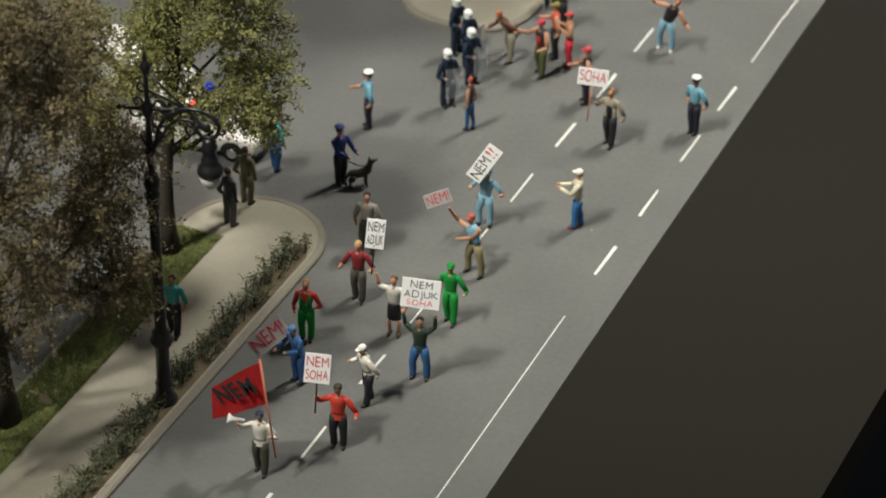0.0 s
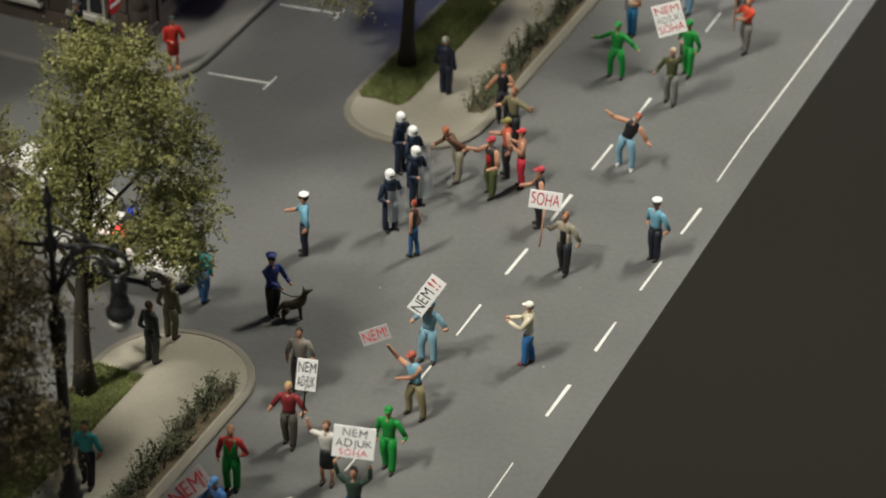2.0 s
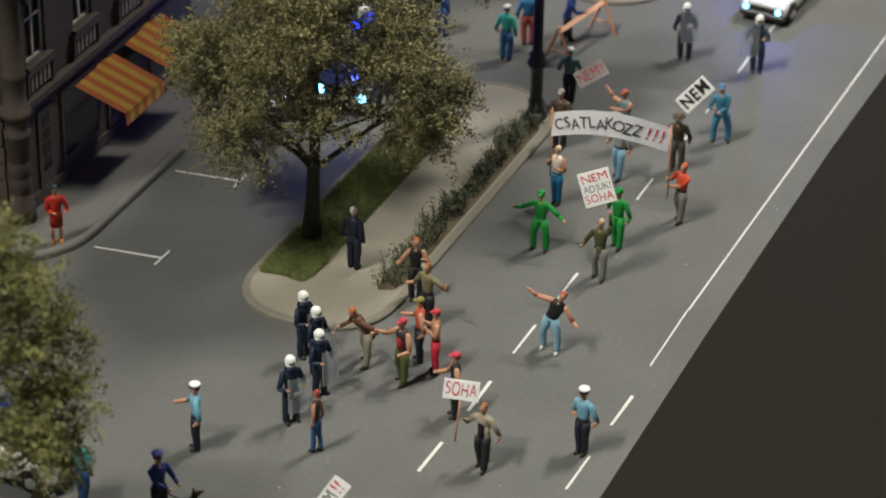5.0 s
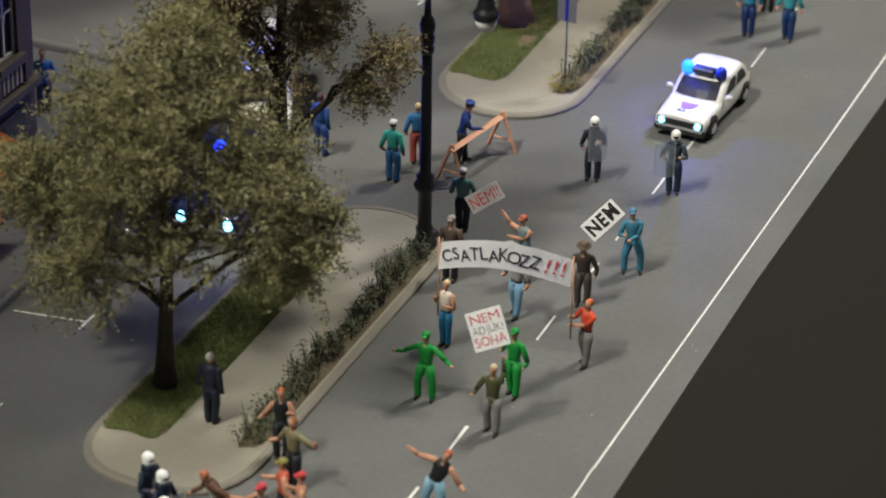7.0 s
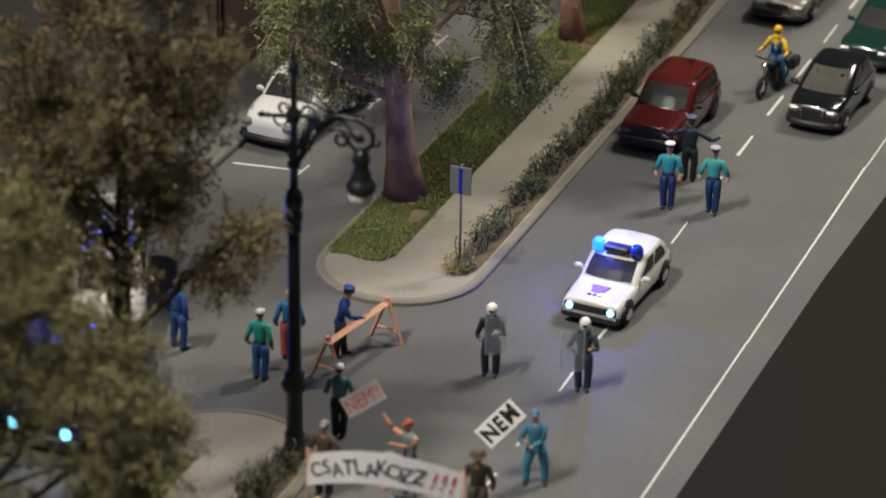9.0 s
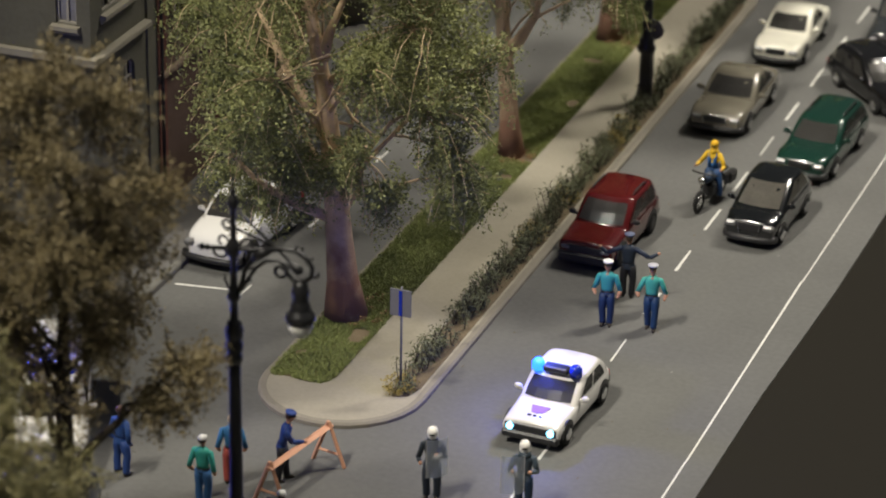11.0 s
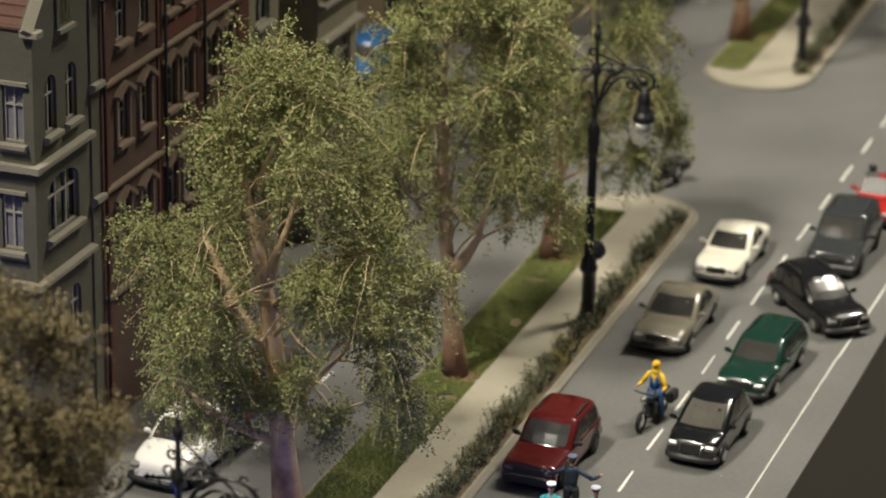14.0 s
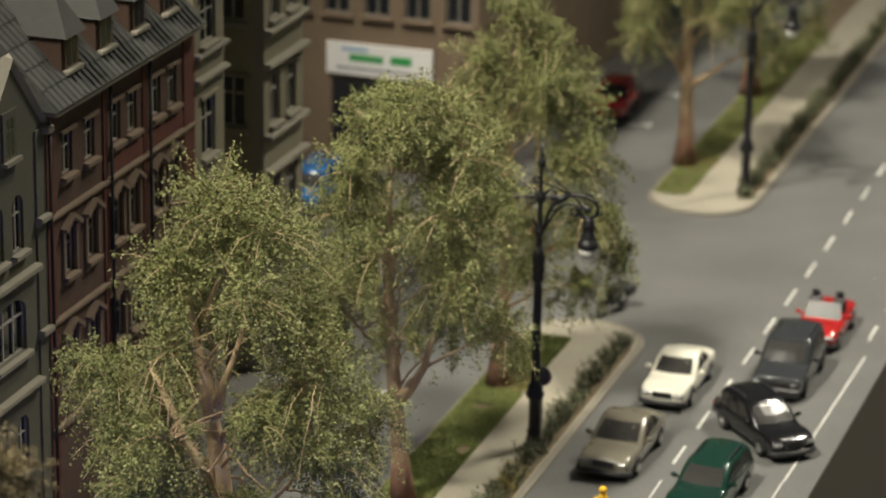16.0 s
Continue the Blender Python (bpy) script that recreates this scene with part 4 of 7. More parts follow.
            v0 = [bm.verts.new((sx * (w + 0.004), p[0], max(0.2, p[1]))) for p in pts]
            v1 = [bm.verts.new((sx * (w - 0.12), p[0], max(0.2, p[1]))) for p in pts]
            bm.faces.new(v0)
            for k in range(10):
                bm.faces.new((v0[k], v0[k + 1], v1[k + 1], v1[k]))
            part("wheel_arch", bm, M["plastic"], c)
    bm = bmesh.new()
    if soft_nose:
        ringtube(bm, [(sx * w, y0 + dy, 0.27) for sx, dy in ((-0.93, 0.22), (-0.86, 0.07), (-0.6, -0.02), (0, -0.05), (0.6, -0.02), (0.86, 0.07), (0.93, 0.22))], [0.09] * 7, 8)
    else:
        box(bm, -w * 0.95, w * 0.95, y0 - 0.07, y0 + 0.12, 0.17, nose * 0.60, 0.05)
    part("bumper", bm, M["plastic"], c)
    bm = bmesh.new()
    box(bm, -w * 0.9, w * 0.9, y1 - 0.12, y1 + 0.06, 0.24, 0.5, 0.05)
    part("bumper", bm, M["plastic"], c)
    if grille:
        bm = bmesh.new()
        wide = 0.86 if lights == "headlight_on" else 0.62 if style == "suv" else 0.40
        box(bm, -w * wide, w * wide, y0 - 0.02, y0 + 0.1, nose * 0.62, nose * 0.88, 0.01)
        part("grille", bm, M["plastic"], c)
        if chrome_line:
            bm = bmesh.new()
            ringtube(bm, [(-w * 0.42, y0 - 0.03, nose * 0.86), (-w * 0.34, y0 - 0.05, nose * 0.45), (w * 0.34, y0 - 0.05, nose * 0.45), (w * 0.42, y0 - 0.03, nose * 0.86)], [0.015] * 4, 5)
            part("grille_trim", bm, M["chrome"], c, "thin chrome grille surround")
    for sx in (-1, 1):
        bm = bmesh.new()
        if lights == "headlight_on":
            # Lit lamps are oversized on a wide car: their glare is put into the shape.
            big = (W / 1.44) ** 1.8
            ringtube(bm, [(sx * w * 0.68, y0 - 0.05, nose * 0.75), (sx * w * 0.68, y0 + 0.05, nose * 0.75)], [0.082 * big, 0.092 * big], 12)
        else:
            box(bm, sx * w * 0.68 - 0.15, sx * w * 0.68 + 0.15, y0 - 0.025, y0 + 0.2, nose * 0.66, nose * 0.87, 0.05)
        part("headlight", bm, M[lights], c)
        bm = bmesh.new()
        box(bm, sx * w * 0.72 - 0.12, sx * w * 0.72 + 0.12, y1 - 0.1, y1 + 0.01, back * 0.55, back * 0.82, 0.02)
        part("tail_light", bm, M["red_lens"], c)
        bm = bmesh.new()
        ball(bm, (sx * (w + 0.10), ya + 0.35, belt + 0.06), 0.1, sx=1.1, sy=0.6, sz=0.75)
        box(bm, min(sx * (w - 0.08), sx * (w + 0.1)), max(sx * (w - 0.08), sx * (w + 0.1)), ya + 0.33, ya + 0.38, belt - 0.01, belt + 0.04)
        part("mirror", bm, colour if style != "suv" else M["plastic"], c)
    if style in ("suv", "estate"):
        for sx in (-1, 1):
            bm = bmesh.new()
            ringtube(bm, [(sx * rw * 0.86, ya + rake_f + 0.25, H), (sx * rw * 0.86, ya + rake_f + 0.4, H + 0.06), (sx * rw * 0.86, yb - rake_b - 0.4, H + 0.06), (sx * rw * 0.86, yb - rake_b - 0.3, H)], [0.025] * 4, 6)
            part("roof_rail", bm, M["plastic"], c)
    return c


def beacons(c, H, y, on=True, glow_left="blue_core"):
    H *= 0.87
    """A light bar across the roof."""
    bm = bmesh.new()
    box(bm, -0.30, 0.30, y - 0.14, y + 0.14, H + 0.02, H + 0.17, 0.03)
    part("light_bar", bm, M["plastic"], c, "dark plastic light bar")
    for sx, m in ((-0.46, glow_left), (0.46, "blue_dark" if on else "blue_dark")):
        bm = bmesh.new()
        lathe(bm, [(0.15, H + 0.0), (0.15, H + 0.16), (0.10, H + 0.24), (0.02, H + 0.26)], 12, at=(sx, y, 0))
        part("beacon", bm, M[m], c, "glowing blue beacon" if m != "blue_dark" else "blue beacon")


white = car_paint((0.72, 0.70, 0.66))
police = car("white police hatchback with blue roof beacons flashing on the roadway", spot(-0.12, 22.2, 0, -3), white, 3.80, 1.66, 1.37, 1.04, 0.18, "box", lights="headlight_on", name="police_car", group="police vehicles")
beacons(police, 1.37, -0.1)
def on_bonnet(c, name, pts, material, label="", up=0.0):
    """A thin plate that follows the slope of the police car's bonnet."""
    bm = bmesh.new()
    z = lambda y: 0.653 + (y + 1.30) * 0.135 + 0.05 + up
    lo, hi = [bm.verts.new((x, y, z(y) - 0.03)) for x, y in pts], [bm.verts.new((x, y, z(y))) for x, y in pts]
    bm.faces.new(hi)
    for a in range(len(pts)):
        b = (a + 1) % len(pts)
        bm.faces.new((lo[a], lo[b], hi[b], hi[a]))
    return part(name, bm, material, c, label)


on_bonnet(police, "bonnet_emblem", [(-0.22, -1.0), (-0.14, -1.26), (0, -1.30), (0.14, -1.26), (0.22, -1.0)], paint((0.30, 0.14, 0.30)), "purple shield emblem")
for n in range(3):
    on_bonnet(police, "lettering_bar", [(-0.18 + 0.13 * n, -1.36), (-0.18 + 0.13 * n, -1.42), (-0.09 + 0.13 * n, -1.42), (-0.09 + 0.13 * n, -1.36)], M["ink_black"])

car("dark red off-road car with roof rails beside the kerb", spot(-1.95, 31.75, 0, -3), car_paint((0.078, 0.007, 0.008)), 4.1, 1.76, 1.62, 1.1, 0.2, "suv", wheel=0.35, base=2.55)
car("black hatchback with chrome-trimmed grille on the roadway", spot(1.50, 34.5, 0, -3), car_paint((0.006, 0.007, 0.008)), 3.75, 1.66, 1.60, 0.66, 0.16, "mpv", chrome_line=True, glass="carglass_pale", base=2.3)
car("grey-beige coupe with bright windscreen glint near the kerb", spot(-1.42, 41.6, 0, -1), car_paint((0.17, 0.155, 0.12)), 4.5, 1.84, 1.44, 1.30, 0.45, "coupe", base=2.7, chrome_line=True)
car("white saloon with dark bumper waiting on the roadway", spot(-1.28, 47.35, 0, 0), car_paint((0.70, 0.68, 0.58)), 4.5, 1.69, 1.40, 1.3, 0.75, "sedan")
car("dark green estate car with roof rails in the queue", spot(1.68, 39.4, 0, -4), car_paint((0.006, 0.030, 0.021)), 4.6, 1.75, 1.45, 1.25, 0.15, "estate")
car("black estate car turned askew across the lane", spot(2.05, 44.4, 0, 42), car_paint((0.006, 0.006, 0.007)), 4.3, 1.76, 1.44, 1.15, 0.2, "estate", chrome_line=True)
car("dark grey off-road car with roof rails in the queue", spot(1.72, 49.3, 0, 0), car_paint((0.030, 0.033, 0.036)), 4.5, 1.84, 1.70, 1.2, 0.2, "suv", wheel=0.36, base=2.7)
car("red open convertible with black seats at the crossing", spot(1.9, 53.6, 0, 0), car_paint((0.36, 0.013, 0.013)), 3.9, 1.68, 1.32, 1.3, 0.4, "open", base=2.4)
car("white rounded beetle-shaped car parked by the median street", spot(-10.65, 28.3, 0, -4), car_paint((0.74, 0.73, 0.70)), 4.5, 1.92, 1.66, 1.15, 0.25, "beetle", grille=False, wheel=0.33, group="parked cars")
p2 = car("dark blue police car with headlamps lit behind the trees", spot(-8.68, 12.55, 0, 0), car_paint((0.012, 0.016, 0.04)), 4.3, 2.1, 1.75, 1.15, 0.25, "hatch", lights="headlight_on", name="police_car", group="police vehicles")
beacons(p2, 1.75, -0.1, True, "blue_glow")
p3 = car("white police van parked in the side street", spot(-10.3, 17.0, 0, 25), white, 4.9, 1.9, 2.2, 0.9, 0.05, "van", wheel=0.34, base=2.9, name="police_van", group="police vehicles")
beacons(p3, 2.2, -0.6, True, "blue_glow")
p4 = car("white police car parked across the side street behind the tree", spot(-8.5, -7.3, 0, 97), white, 4.2, 1.72, 1.45, 1.15, 0.25, "hatch", name="police_car", group="police vehicles")
beacons(p4, 1.45, -0.1, True, "red_glow")
car("white car parked in the side street", spot(-11.6, -5.6, 0, 80), white, 4.2, 1.72, 1.42, 1.15, 0.3, "hatch", group="parked cars")
car("blue small van parked in the far side street", spot(-18.1, 60.3, 0, 0), car_paint((0.02, 0.15, 0.42)), 3.9, 1.75, 1.6, 0.9, 0.1, "van", group="parked cars")
car("red small car parked beyond the crossing", spot(-11.2, 75.5, 0, 5), car_paint((0.55, 0.02, 0.02)), 4.0, 1.7, 1.45, 1.1, 0.3, "hatch", group="parked cars")
car("dark car parked below the awnings", spot(-10.5, 11.2, 0, 0), car_paint((0.02, 0.02, 0.03)), 4.2, 1.72, 1.42, 1.1, 0.3, "hatch", group="parked cars")
for x, y, e in ((-0.50, 22.1, 0.034), (-8.96, 12.0, 0.012), (-10.6, 16.6, 0.035)):
    lamp = bpy.data.lights.new("beacon_light", "POINT")
    lamp.energy, lamp.color, lamp.shadow_soft_size = e, (0.05, 0.10, 1.0), 0.1 * U
    new("beacon_light", lamp).matrix_basis = spot(x, y, 1.75 if y != 16.6 else 2.5)

# ---- painted figurines ----
SKIN = (0.46, 0.24, 0.15)


def figurine(name, label, x, y, turn, shirt, legs, hair, left=None, right=None, hat="", shoes=(0.03, 0.025, 0.02), sleeves="long", step=0.0, spread=0.11, bend=0.0,
             skirt=False, vest=None, size=1.0, z=0.0, skin=SKIN, group="protesters on the roadway", lean=0.0, twist=0.0, front=None, slim=1.0):
    """Front towards -y. left, right: the hands' places, seen from the front as the viewer's left and right."""
    mats = [paint(skin), paint(shirt), paint(legs), paint(shoes), paint(hair), paint(vest or front or shirt), paint((0.055, 0.032, 0.018) if hat else hair), paint((0.02, 0.016, 0.012))]
    bm = bmesh.new()
    for s in (-1, 1):
        hip, knee, foot = Vector((s * 0.085, 0, 0.93)), Vector((s * (0.05 + spread) * 0.8, -s * step * 0.4 - 0.035, 0.50)), Vector((s * spread, -s * step, 0.09))
        if skirt:
            ringtube(bm, [knee, knee.lerp(foot, 0.35), foot], [0.052, 0.058, 0.036], 8, 0)
        else:
            ringtube(bm, [hip, hip.lerp(knee, 0.5), knee, knee.lerp(foot, 0.35) + Vector((0, 0.02, 0)), knee.lerp(foot, 0.88), foot], [0.118, 0.117, 0.094, 0.092, 0.086, 0.092], 9, 2)
        ringtube(bm, [(foot.x, foot.y + 0.07, 0.05), (foot.x, foot.y + 0.02, 0.06), (foot.x + s * 0.01, foot.y - 0.08, 0.045), (foot.x + s * 0.02, foot.y - 0.17, 0.035)], [0.045, 0.062, 0.055, 0.03], 8, 3)
    if skirt:
        ringtube(bm, [(0, 0, 1.0), (0, 0, 0.86), (0, 0, 0.52)], [0.14, 0.18, 0.185], 11, 2, squash=0.72)
    up = bmesh.new()
    ringtube(up, [(0, 0, 0.84), (0, 0, 0.90), (0, 0, 1.0)], [0.14, 0.170, 0.156], 11, 2, squash=0.74)
    ringtube(up, [(0, 0, 0.985), (0, 0, 1.08), (0, 0, 1.22), (0, -0.005, 1.34), (0, 0, 1.43), (0, 0, 1.49), (0, 0, 1.53)], [0.158, 0.158, 0.180, 0.202, 0.196, 0.140, 0.070], 12, 1, squash=0.66)
    if shirt != legs and sleeves != "long" and not skirt and not vest:
        ringtube(up, [(0, 0, 0.965), (0, 0, 1.005)], [0.166, 0.166], 11, 7, squash=0.71)
    if sleeves == "long" and shirt != legs and not vest and not front:
        ringtube(up, [(0, 0, 1.0), (0, 0, 0.93), (0, 0, 0.86)], [0.164, 0.176, 0.186], 11, 1, cap=False, squash=0.72)
    if sleeves != "none":
        ringtube(up, [(0, 0.005, 1.50), (0, -0.005, 1.545)], [0.082, 0.074], 9, 1, cap=False)
    ball(up, (0, -0.082, 1.475), 0.045, 0, 1.0, 0.6, 1.1, 8, 5)
    if vest:
        for s in (-1, 1):
            ringtube(up, [(s * 0.09, -0.115, 1.0), (s * 0.09, -0.125, 1.25), (s * 0.10, -0.07, 1.48)], [0.06, 0.06, 0.04], 6, 5, squash=0.4)
        ringtube(up, [(0, -0.01, 0.98), (0, -0.01, 1.15)], [0.162, 0.165], 11, 5, squash=0.70)
    if front and sleeves == "long":
        for s in (-1, 1):
            ringtube(up, [(s * 0.10, 0.0, 1.24), (s * 0.10, 0.0, 1.04), (s * 0.115, 0.0, 0.92), (s * 0.13, 0.0, 0.76)], [0.075, 0.076, 0.080, 0.084], 8, 1, squash=1.3)
    if front:
        ringtube(up, [(0, -0.085, 0.97), (0, -0.095, 1.25), (0, -0.07, 1.47)], [0.095, 0.098, 0.06], 8, 5, squash=0.6)
    ringtube(up, [(0, 0, 1.5), (0, -0.01, 1.6)], [0.055, 0.05], 8, 0)
    ball(up, (0, -0.012, 1.69), 0.098, 0, 0.88, 1.02, 1.18, 10, 8)
    ball(up, (0, -0.045, 1.63), 0.058, 0, 0.9, 0.9, 0.9, 8, 6)
    ball(up, (0, -0.112, 1.685), 0.020, 0, 0.8, 1, 1.3, 6, 4)
    ball(up, (0, 0.016, 1.722), 0.100, 6, 0.95, 1.04, 1.04, 10, 8)
    if hat == "cap":
        lathe(up, [(0.100, 1.735), (0.106, 1.785)], 12, 3)
        lathe(up, [(0.106, 1.78), (0.140, 1.815), (0.132, 1.84), (0.02, 1.85)], 12, 4)
        ball(up, (0, -0.105, 1.742), 0.07, 3, 1, 0.9, 0.2)
    elif hat == "helmet":
        ball(up, (0, 0.006, 1.728), 0.132, 4, 0.98, 1.08, 1.02, 12, 9)
        ringtube(up, [(0, 0.01, 1.58), (0, 0.01, 1.66)], [0.105, 0.125], 10, 4)
        ball(up, (0, -0.07, 1.70), 0.085, 7, 1.05, 0.95, 0.55, 10, 6)
        ringtube(up, [(0, 0.01, 1.47), (0, 0.01, 1.55), (0, 0.01, 1.59)], [0.16, 0.125, 0.085], 10, 1)
    elif hat == "peak":
        ball(up, (0, 0.004, 1.752), 0.108, 4, 0.98, 1.06, 0.80, 10, 6)
        ball(up, (0, -0.115, 1.752), 0.07, 4, 1, 1, 0.2)
    elif hat == "hat":
        lathe(up, [(0.185, 1.735), (0.19, 1.755), (0.11, 1.765), (0.105, 1.85), (0.07, 1.885), (0.02, 1.87)], 12, 4)
        lathe(up, [(0.113, 1.765), (0.112, 1.79)], 12, 7)
    for s, hand in ((-1, left), (1, right)):
        sh = Vector((s * 0.205, 0, 1.41))
        h = Vector(hand if hand else (s * 0.29, -0.04, 0.86))
        d = h - sh
        if d.length > 0.66:
            h, d = sh + d.normalized() * 0.66, d.normalized() * 0.66
        out = Vector((s * 0.25, 0.25, -0.45)).normalized() * math.sqrt(max(0.0, 0.115 - (d.length / 2) ** 2))
        el = sh + d * 0.5 + out
        ringtube(up, [sh + Vector((-s * 0.06, 0, 0.03)), sh, sh.lerp(el, 0.5), el], [0.055, 0.074, 0.070, 0.058], 8, 0 if sleeves == "none" else 1)
        ringtube(up, [el, el.lerp(h, 0.35), el.lerp(h, 0.90)], [0.056, 0.056, 0.044], 8, 1 if sleeves == "long" else 0)
        ringtube(up, [el.lerp(h, 0.88), h, h + (h - el).normalized() * 0.055], [0.034, 0.046, 0.026], 7, 0)
    m = Matrix.Translation((0, 0, 0.93)) @ Matrix.Rotation(radians(bend), 4, "X") @ Matrix.Rotation(radians(lean), 4, "Y") @ Matrix.Rotation(radians(twist), 4, "Z") @ Matrix.Translation((0, 0, -0.93))
    up.transform(m)
    for b in (up, bm):
        for v in b.verts:
            v.co.x, v.co.y = v.co.x * slim, v.co.y * slim
    vs = [bm.verts.new(v.co) for v in up.verts]
    up.verts.index_update()
    for f in up.faces:
        g = bm.faces.new([vs[v.index] for v in f.verts])
        g.material_index, g.smooth = f.material_index, True
    up.free()
    size *= 0.97 if y < 5 else 0.94
    bmesh.ops.scale(bm, vec=(size,) * 3, verts=bm.verts)
    ob = part(name, bm, mats, at=spot(x, y, z, turn))
    return tagged(ob, label, "figurine", group)


GLYPHS = {}


def glyph(ch, bold):
    """One character of the built-in font, 1 high, centred at its own middle."""
    if (ch, bold) not in GLYPHS:
        cu = bpy.data.curves.new("lettering", "FONT")
        cu.body, cu.size, cu.align_x, cu.align_y, cu.extrude, cu.offset = ch, 1.0, "CENTER", "CENTER", 0.006, bold
        tmp = bpy.data.objects.new("lettering", cu)
        scene.collection.objects.link(tmp)
        me = bpy.data.meshes.new_from_object(tmp.evaluated_get(bpy.context.evaluated_depsgraph_get()))
        bpy.data.objects.remove(tmp)
        xs = [v.co.x for v in me.vertices] or [0.0]
        GLYPHS[ch, bold] = (me, max(xs) - min(xs))
    return GLYPHS[ch, bold]


def letters(text, height, m, ink, parent, bold=0.0, wide=None):
    """Text in the built-in font, set letter by letter with an unsteady hand, as one thin mesh on a board; wide: the room that it fills."""
    rng = random.Random(text + str(height))
    widths = [(glyph(ch, bold)[1] if ch != " " else 0.3) for ch in text]
    gap = 0.13
    total = sum(widths) + gap * (len(text) - 1)
    fit = min(1.15, (wide / height) / total) if wide else 1.0
    bm = bmesh.new()
    x = -total / 2
    for ch, w in zip(text, widths):
        if ch != " ":
            me = glyph(ch, bold)[0].copy()
            mid = (min(v.co.x for v in me.vertices) + max(v.co.x for v in me.vertices)) / 2
            me.transform(m @ Matrix.Diagonal((height * fit, height, 1, 1)) @ Matrix.Translation((x + w / 2, rng.uniform(-0.05, 0.05), 0))
                         @ Matrix.Rotation(rng.uniform(-0.10, 0.10), 4, "Z") @ Matrix.Diagonal((rng.uniform(0.9, 1.08), rng.uniform(0.92, 1.1), 1, 1)) @ Matrix.Translation((-mid, 0, 0)))
            bm.from_mesh(me)
            bpy.data.meshes.remove(me)
        x += w + gap
    return part("lettering", bm, ink, parent)


def sign(label, x, y, z, w, h, lines, turn=20, roll=0.0, tip=-18.0, card="card", stick=None, bold=-0.008, red_end=""):
    """A board in a vertical plane that faces -y, turned about z by turn, rolled in its plane by roll and tipped back.
    lines: (text, ink, share of the height); stick: the far end, in the board's own plane."""
    s = thing("protest_sign", label, "sign", pose(x * U, y * U, z * U, 0, 0, turn) @ pose(0, 0, 0, tip, 0, 0) @ pose(0, 0, 0, 0, -roll, 0), "hand-lettered protest signs")
    bm = bmesh.new()
    n = 1
    box(bm, -w / 2, w / 2, -0.012, 0.012, -h / 2, h / 2, 0.004)
    part("board", bm, M[card], s)
    total = sum(k for *_, k in lines)
    top = h / 2 * 0.92
    for text, ink, k in lines:
        lh = h * 0.92 * k / total
        cap = lh * 1.05
        m = Matrix.Translation((0, -0.016, top - lh / 2)) @ Matrix.Rotation(math.pi / 2, 4, "X")
        letters(text, cap, m @ Matrix.Translation((-w * 0.14, 0, 0)) if red_end else m, M[ink], s, bold, w * (0.58 if red_end else 0.86))
        if red_end:
            letters(red_end, cap, m @ Matrix.Translation((w * 0.32, 0, 0)), M[RED], s, bold, w * 0.2)
        top -= lh
    if stick:
        bm = bmesh.new()
        ringtube(bm, [(0, 0.03, h * 0.3), (stick[0], 0.03, stick[1])], [0.022, 0.022], 6)
        part("stick", bm, M["wood"] if len(stick) < 3 else M[stick[2]], s)
    return s


RED, BLK, GRY = "ink_red", "ink_black", "ink_grey"
F = figurine
blue_shirt, teal, navy, dark = (0.16, 0.36, 0.47), (0.05, 0.33, 0.33), (0.012, 0.02, 0.05), (0.015, 0.015, 0.018)
jeans, green, white_ = (0.03, 0.10, 0.24), (0.012, 0.225, 0.034), (0.70, 0.66, 0.58)
orange, brown, khaki = (0.50, 0.12, 0.04), (0.06, 0.03, 0.018), (0.20, 0.17, 0.09)
G2 = "police figurines"

F("figurine", "painted figurine in white shirt with flag and white megaphone", -0.48, -18.81, 10, white_, (0.05, 0.05, 0.035), (0.04, 0.05, 0.07), (-0.42, -0.35, 1.62), (0.30, -0.2, 1.25), "peak", step=0.1)
F("figurine", "stout painted figurine in red shirt holding a small sign", 0.69, -17.21, 12, (0.55, 0.05, 0.03), dark, (0.05, 0.03, 0.02), (-0.46, -0.2, 1.55), (0.45, -0.1, 1.0), "peak", size=1.03)
F("figurine", "painted figurine in white shirt, dark trousers and white cap", 0.57, -15.43, -35, white_, dark, (0.78, 0.76, 0.7), (-0.42, -0.25, 1.15), (0.25, 0.1, 0.85), "peak", step=0.12, bend=12)
F("figurine", "painted figurine in blue overalls bending with a sign", -1.28, -15.44, -20, (0.05, 0.14, 0.34), (0.04, 0.10, 0.26), (0.08, 0.2, 0.4), (-0.30, -0.45, 1.2), (-0.05, -0.35, 1.15), "peak", bend=14)
F("figurine", "painted figurine in red shirt and green dungarees", -1.9, -13.87, 15, (0.40, 0.03, 0.03), green, (0.30, 0.14, 0.06), None, (0.24, -0.05, 1.05), vest=green)
F("figurine", "painted figurine in dark red shirt and grey trousers", -1.5, -11.87, 10, (0.22, 0.025, 0.03), (0.09, 0.08, 0.065), (0.42, 0.28, 0.12), (-0.46, -0.1, 1.0), (0.34, -0.15, 1.05), sleeves="short", step=0.1)
F("figurine", "painted figurine in grey T-shirt with dark hair", -2.25, -9.9, 15, (0.29, 0.26, 0.225), (0.06, 0.055, 0.045), (0.03, 0.022, 0.018), sleeves="short", spread=0.13)
F("figurine", "painted woman figurine in white blouse and black skirt, fist raised", -0.07, -12.78, 10, (0.62, 0.60, 0.54), dark, (0.12, 0.06, 0.03), (-0.42, -0.1, 1.85), None, sleeves="short", skirt=True, shoes=(0.05, 0.03, 0.02))
